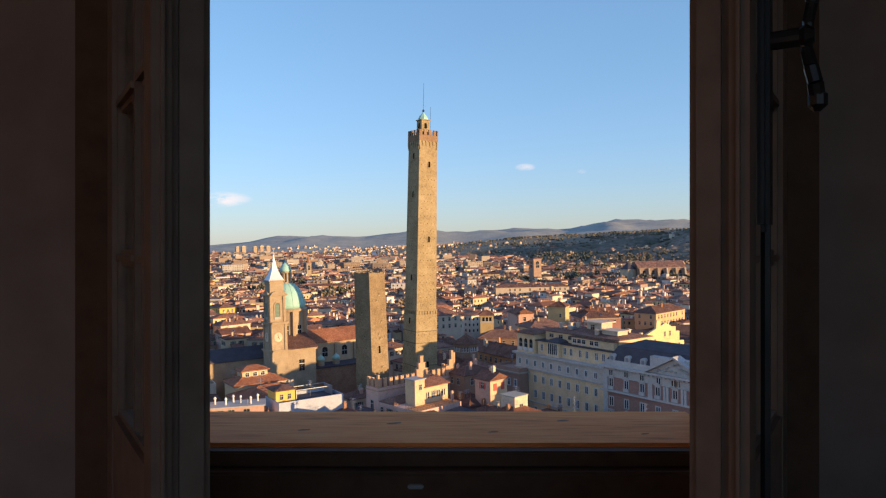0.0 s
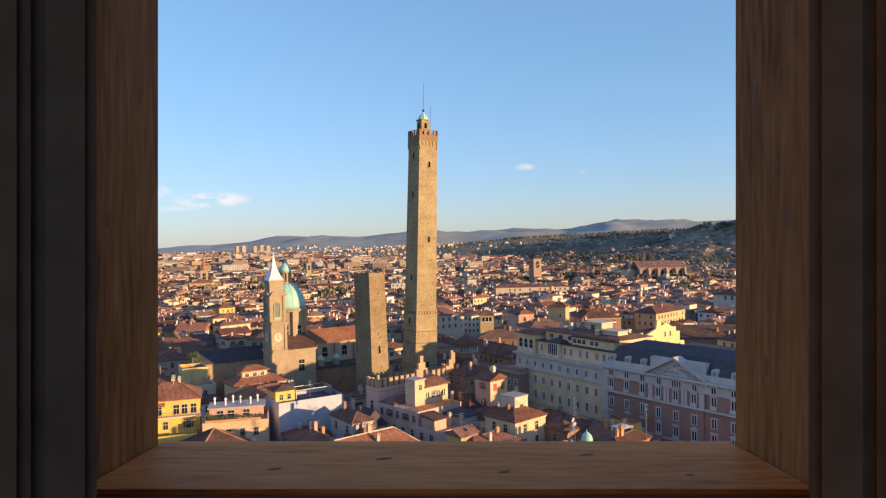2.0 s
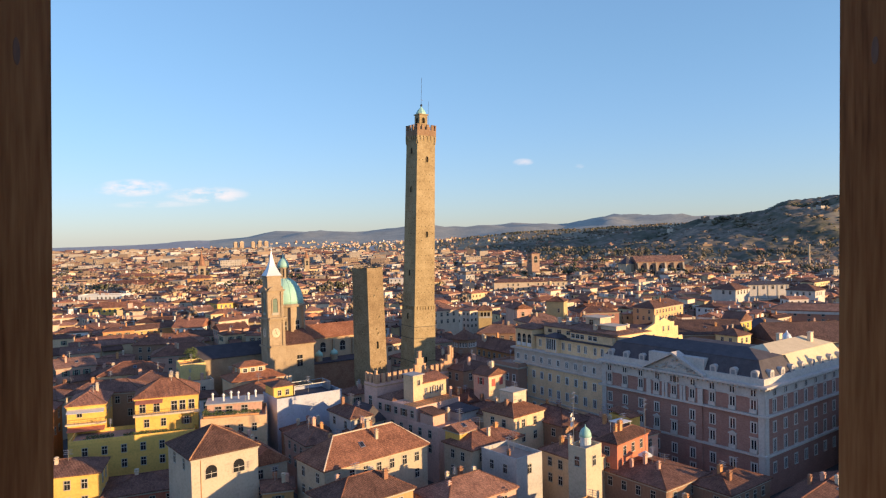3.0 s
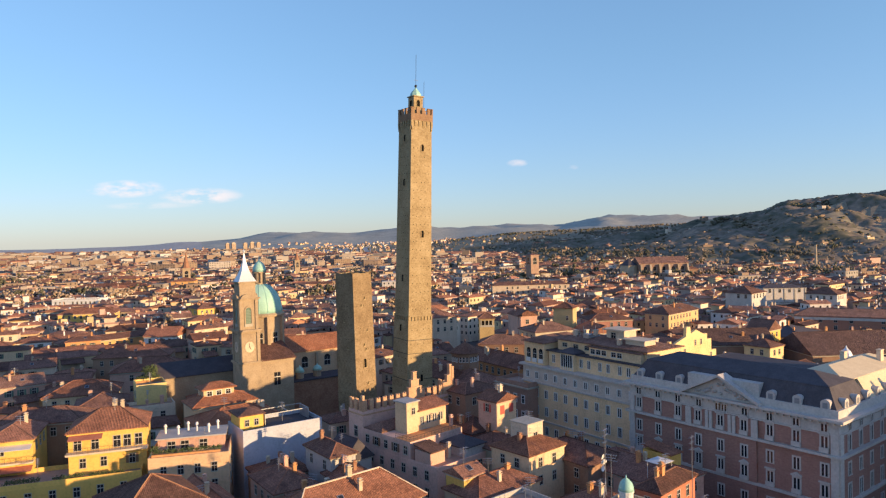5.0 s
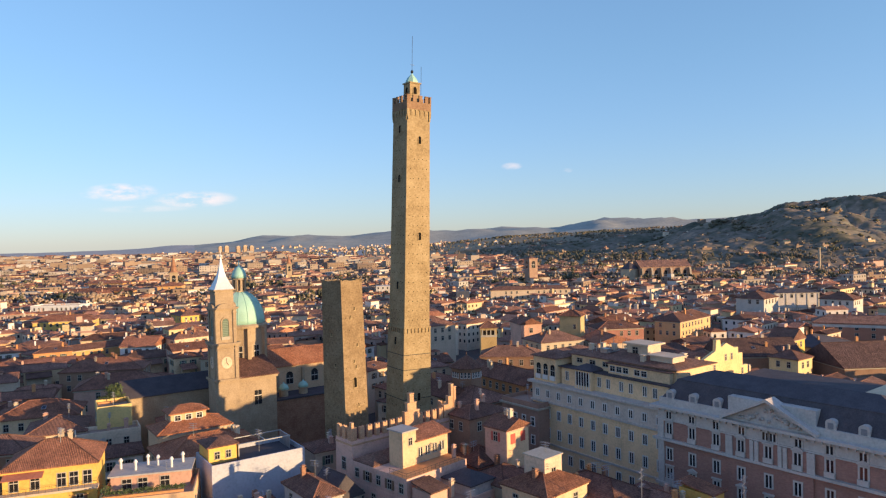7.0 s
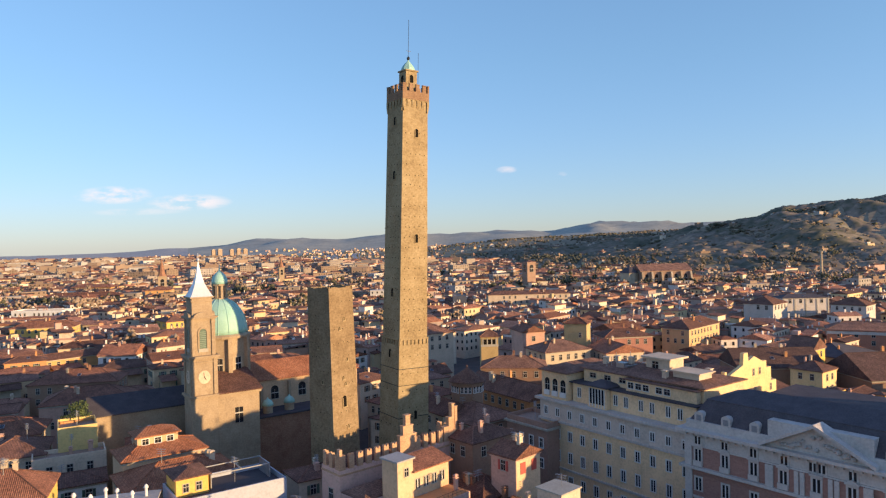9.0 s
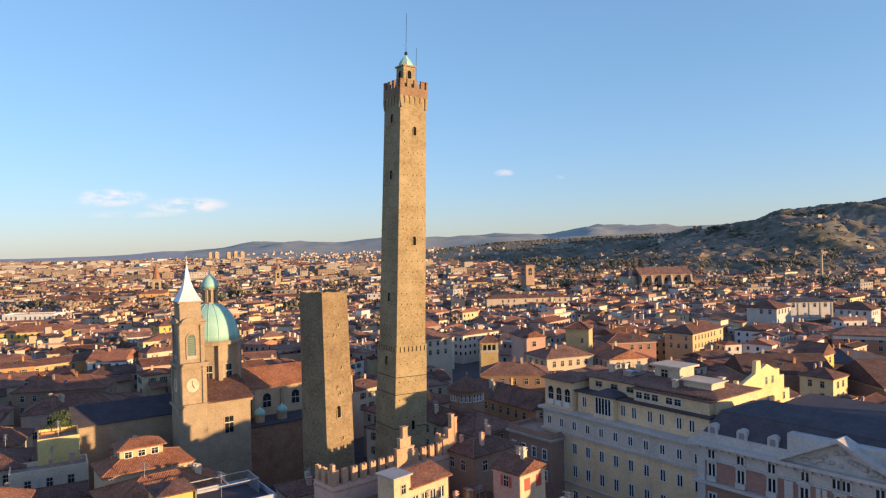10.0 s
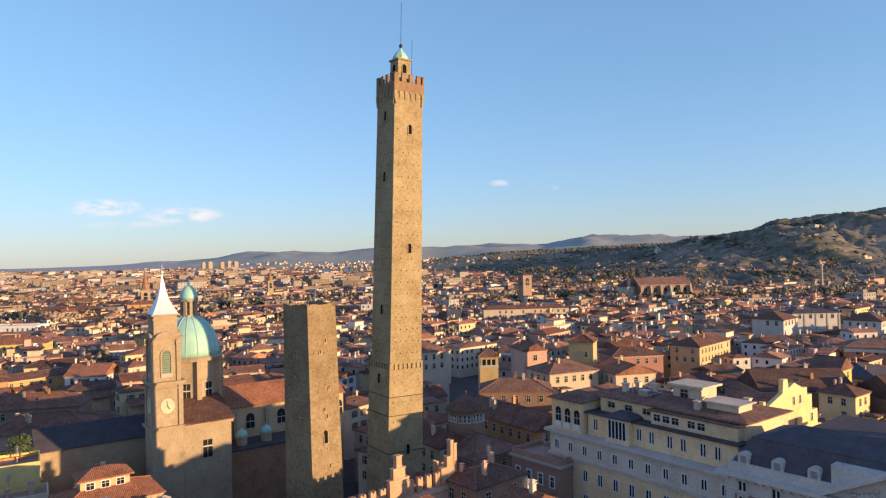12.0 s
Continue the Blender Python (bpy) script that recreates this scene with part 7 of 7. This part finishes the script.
under = Shape().box(-SIDE - 0.2, SIDE + 0.2, BACK - 0.2, 0, -62, FLOOR - 0.21)
room_part("wall_below", under, RED_BRICK, "brick tower that carries the room", "wall")

# Same pine twice: sill and head painted brighter as lit, jambs darker as shaded.
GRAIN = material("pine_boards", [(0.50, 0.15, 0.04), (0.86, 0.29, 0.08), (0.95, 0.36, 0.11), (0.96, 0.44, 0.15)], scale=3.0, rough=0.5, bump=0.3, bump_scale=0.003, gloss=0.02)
GRAIN_UP = material("shaded_upright_pine_boards", [(0.19, 0.070, 0.026), (0.31, 0.123, 0.046), (0.40, 0.17, 0.066), (0.48, 0.225, 0.092)], scale=3.0, rough=0.65, bump=0.3, bump_scale=0.003, gloss=0.03)
for board, stretch in ((GRAIN, (1.2, 9.0, 9.0)), (GRAIN_UP, (9.0, 1.0, 9.0))):
    bn, bl = board.node_tree.nodes, board.node_tree.links
    bn["Principled BSDF"].inputs["Specular Tint"].default_value = (1.0, 0.62, 0.36, 1)
    mapping = bn.new("ShaderNodeMapping")
    mapping.inputs["Scale"].default_value = stretch
    for node in bn:
        if node.type == "TEX_COORD":
            bl.new(node.outputs["UV"], mapping.inputs[0])
    for node in bn:
        if node.type == "TEX_NOISE":
            bl.new(mapping.outputs[0], node.inputs["Vector"])

win = thing("window_1", ROOM, "open casement window in a deep pine-lined opening", "window", kind="structure")


def bevelled(shape, size=0.006):
    bm = bmesh.new()
    me = shape.mesh("tmp", [])
    bm.from_mesh(me)
    bpy.data.meshes.remove(me)
    bmesh.ops.bevel(bm, geom=bm.edges[:], offset=size, segments=2, affect="EDGES")
    out = Shape()
    bm.verts.index_update()
    out.add([v_.co for v_ in bm.verts], [[v_.index for v_ in f_.verts] for f_ in bm.faces])
    bm.free()
    return out


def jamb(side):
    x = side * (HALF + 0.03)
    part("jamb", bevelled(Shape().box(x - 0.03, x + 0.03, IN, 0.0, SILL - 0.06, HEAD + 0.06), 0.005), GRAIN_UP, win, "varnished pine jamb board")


jamb(-1)
jamb(1)
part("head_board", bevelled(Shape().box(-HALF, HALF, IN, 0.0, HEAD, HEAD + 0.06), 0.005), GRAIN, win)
sill = Shape().add([(-HALF, IN, -0.388), (HALF, IN, -0.388), (HALF, 0.02, SILL), (-HALF, 0.02, SILL), (-HALF, IN, -0.465), (HALF, IN, -0.465), (HALF, 0.02, -0.465), (-HALF, 0.02, -0.465)],
                   [(0, 1, 2, 3), (7, 6, 5, 4), (4, 5, 1, 0), (5, 6, 2, 1), (6, 7, 3, 2), (7, 4, 0, 3)])
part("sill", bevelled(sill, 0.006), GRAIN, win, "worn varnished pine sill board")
KNOT = material("dark_wood_knot", [(0.14, 0.05, 0.018), (0.22, 0.085, 0.03)], scale=30, rough=0.7)
for x, y, r in ((-0.31, -0.20, 0.007), (-0.12, -0.13, 0.009), (0.10, -0.22, 0.006), (0.27, -0.10, 0.008), (0.42, -0.24, 0.005)):
    part("knot", Shape().lathe([(r, 0), (r * 0.9, 0.0002)], 14), KNOT, win, m=pose(x, y, -0.3964 + 0.0523 * (-0.1525 - y) + 0.0004, -3, 0, 20) @ Matrix.Diagonal((2.0, 0.9, 1, 1)))
for side in (-1, 1):
    for y, z, r in ((-0.09, 0.30, 0.011), (-0.22, 0.05, 0.008), (-0.14, -0.22, 0.010), (-0.25, 0.52, 0.009)):
        part("knot", Shape().lathe([(r, 0), (r * 0.9, 0.0002)], 14), KNOT, win, m=pose(side * (HALF - 0.0002), y, z, 0, -90 * side, 0) @ Matrix.Diagonal((1.8, 0.8, 1, 1)))
for side in (-1, 1):
    part("casing", bevelled(Shape().box(min(side * 0.605, side * 0.715), max(side * 0.605, side * 0.715), IN - 0.055, IN - 0.002, -0.50, HEAD + 0.1), 0.006), DARK_WOOD, win, "dark stained wooden casing")
    part("rebate", bevelled(Shape().box(min(side * 0.585, side * 0.604), max(side * 0.585, side * 0.604), IN - 0.03, IN + 0.012, -0.43, HEAD), 0.003), DARK_WOOD, win)
part("casing_head", bevelled(Shape().box(-0.60, 0.60, IN - 0.055, IN - 0.002, HEAD, HEAD + 0.1), 0.006), DARK_WOOD, win)
part("bottom_rail", bevelled(Shape().box(-0.604, 0.604, IN - 0.03, IN - 0.002, -0.425, -0.395), 0.004), DARK_WOOD, win, "dark wooden bottom rail")
part("drip_step", bevelled(Shape().box(-0.604, 0.604, IN - 0.062, IN - 0.002, -0.50, -0.426), 0.005), DARK_WOOD, win)
part("latch_plate", bevelled(Shape().box(-0.075, -0.045, IN - 0.07, IN - 0.06, -0.455, -0.447), 0.002), METAL, win)

CLEAR = bpy.data.materials.new("clear_window_glass")
CLEAR.use_nodes = True
cn, cl = CLEAR.node_tree.nodes, CLEAR.node_tree.links
cb = cn["Principled BSDF"]
cb.inputs["Transmission Weight"].default_value, cb.inputs["Roughness"].default_value, cb.inputs["IOR"].default_value = 1.0, 0.0, 1.02
cb.inputs["Base Color"].default_value = (0.96, 0.98, 0.97, 1)


# Paler than the casing: window light on the leaves is put into the colour.
LEAF_WOOD = material("window_lit_leaf_wood", [(0.20, 0.13, 0.09), (0.30, 0.20, 0.14)], scale=9, rough=0.5, bump=0.2, bump_scale=0.004, gloss=0.2)


def casement(side, angle):
    """One glazed leaf, hinged at the side of the opening and swung into the room."""
    hinge = ROOM @ Matrix.Translation((side * 0.600, IN - 0.058, 0)) @ Matrix.Rotation(radians(-angle * -side if side > 0 else -angle), 4, "Z") @ Matrix.Diagonal((-side, 1, 1, 1))
    t = thing("casement_leaf", hinge, "dark wooden casement leaf with six panes, swung open", "window leaf", "window leaves")
    wide, low, high, deep = 0.60, -0.47, HEAD - 0.01, 0.045
    st = 0.085
    D = lambda x0, x1, z0, z1, y0=-deep, y1=0.0: bevelled(Shape().box(x0, x1, y0, y1, z0, z1), 0.009)
    part("stile", D(0, st, low, high), LEAF_WOOD, t)
    part("stile", D(wide - 0.105, wide, low, high), LEAF_WOOD, t)
    part("closing_strip", D(wide - 0.05, wide + 0.012, low, high, -deep - 0.022, -deep), LEAF_WOOD, t)
    part("bottom_rail", D(st, wide - 0.105, low, low + 0.185), LEAF_WOOD, t)
    part("top_rail", D(st, wide - 0.105, high - 0.10, high), LEAF_WOOD, t)
    x0, x1, z0, z1 = st, wide - 0.105, low + 0.185, high - 0.10
    mid = (x0 + x1) / 2
    part("muntin", D(mid - 0.016, mid + 0.016, z0, z1, -deep + 0.006, -0.006), LEAF_WOOD, t)
    bars = [z0 + 0.27 * k for k in range(4)] + [z1]
    rows_ = 4
    for z in bars[1:-1]:
        for a, b in ((x0, mid - 0.016), (mid + 0.016, x1)):
            part("glazing_bar", D(a, b, z - 0.014, z + 0.014, -deep + 0.004, -0.004), LEAF_WOOD, t)
    for k in range(rows_):
        for a, b in ((x0, mid - 0.016), (mid + 0.016, x1)):
            za, zb = bars[k] + (0.014 if k else 0), bars[k + 1] - (0.014 if k < rows_ - 1 else 0)
            pane = part("pane", Shape().box(a, b, -deep / 2 - 0.002, -deep / 2 + 0.002, za, zb), CLEAR, t)
            pane.visible_shadow = False
    for z in (-0.3, 0.75):
        part("hinge", Shape().lathe([(0.009, z - 0.05), (0.011, z), (0.009, z + 0.05)], 10, 0.0, 0.008), DARK_METAL, t)
    if side > 0:
        bolt = part("lock_case", D(wide - 0.085, wide - 0.04, 0.02, 0.42, -deep - 0.036, -deep - 0.0225), DARK_METAL, t, "iron espagnolette lock case")
        s = Shape()
        zc = 0.245
        s.lathe([(0.011, 0.0), (0.011, 0.03), (0.015, 0.036), (0.008, 0.045)], 12)
        part("spindle", s, DARK_METAL, bolt, m=pose(wide - 0.062, -deep - 0.036, zc, 90))
        s = Shape()
        pts = [(wide - 0.062 + 0.008 * math.sin(k * 1.1), -deep - 0.078 - 0.006 * math.cos(k * 0.8), zc - 0.075 + 0.15 * k / 8) for k in range(9)]
        for k in range(8):
            s.rod(pts[k], pts[k + 1], 0.006 + 0.003 * abs(k - 4) / 4, 8)
        for p in (pts[0], pts[8]):
            s.lathe([(0.003, p[2] - 0.013), (0.011, p[2] - 0.006), (0.011, p[2] + 0.006), (0.003, p[2] + 0.013)], 10, p[0], p[1])
        part("handle", s, DARK_METAL, bolt, "curved iron lever handle")
        part("bolt_rod", Shape().rod((wide - 0.062, -deep - 0.03, low + 0.02), (wide - 0.062, -deep - 0.03, high - 0.02), 0.006, 6), DARK_METAL, bolt)
    return t


casement(-1, 57.5)
casement(1, 57.5)
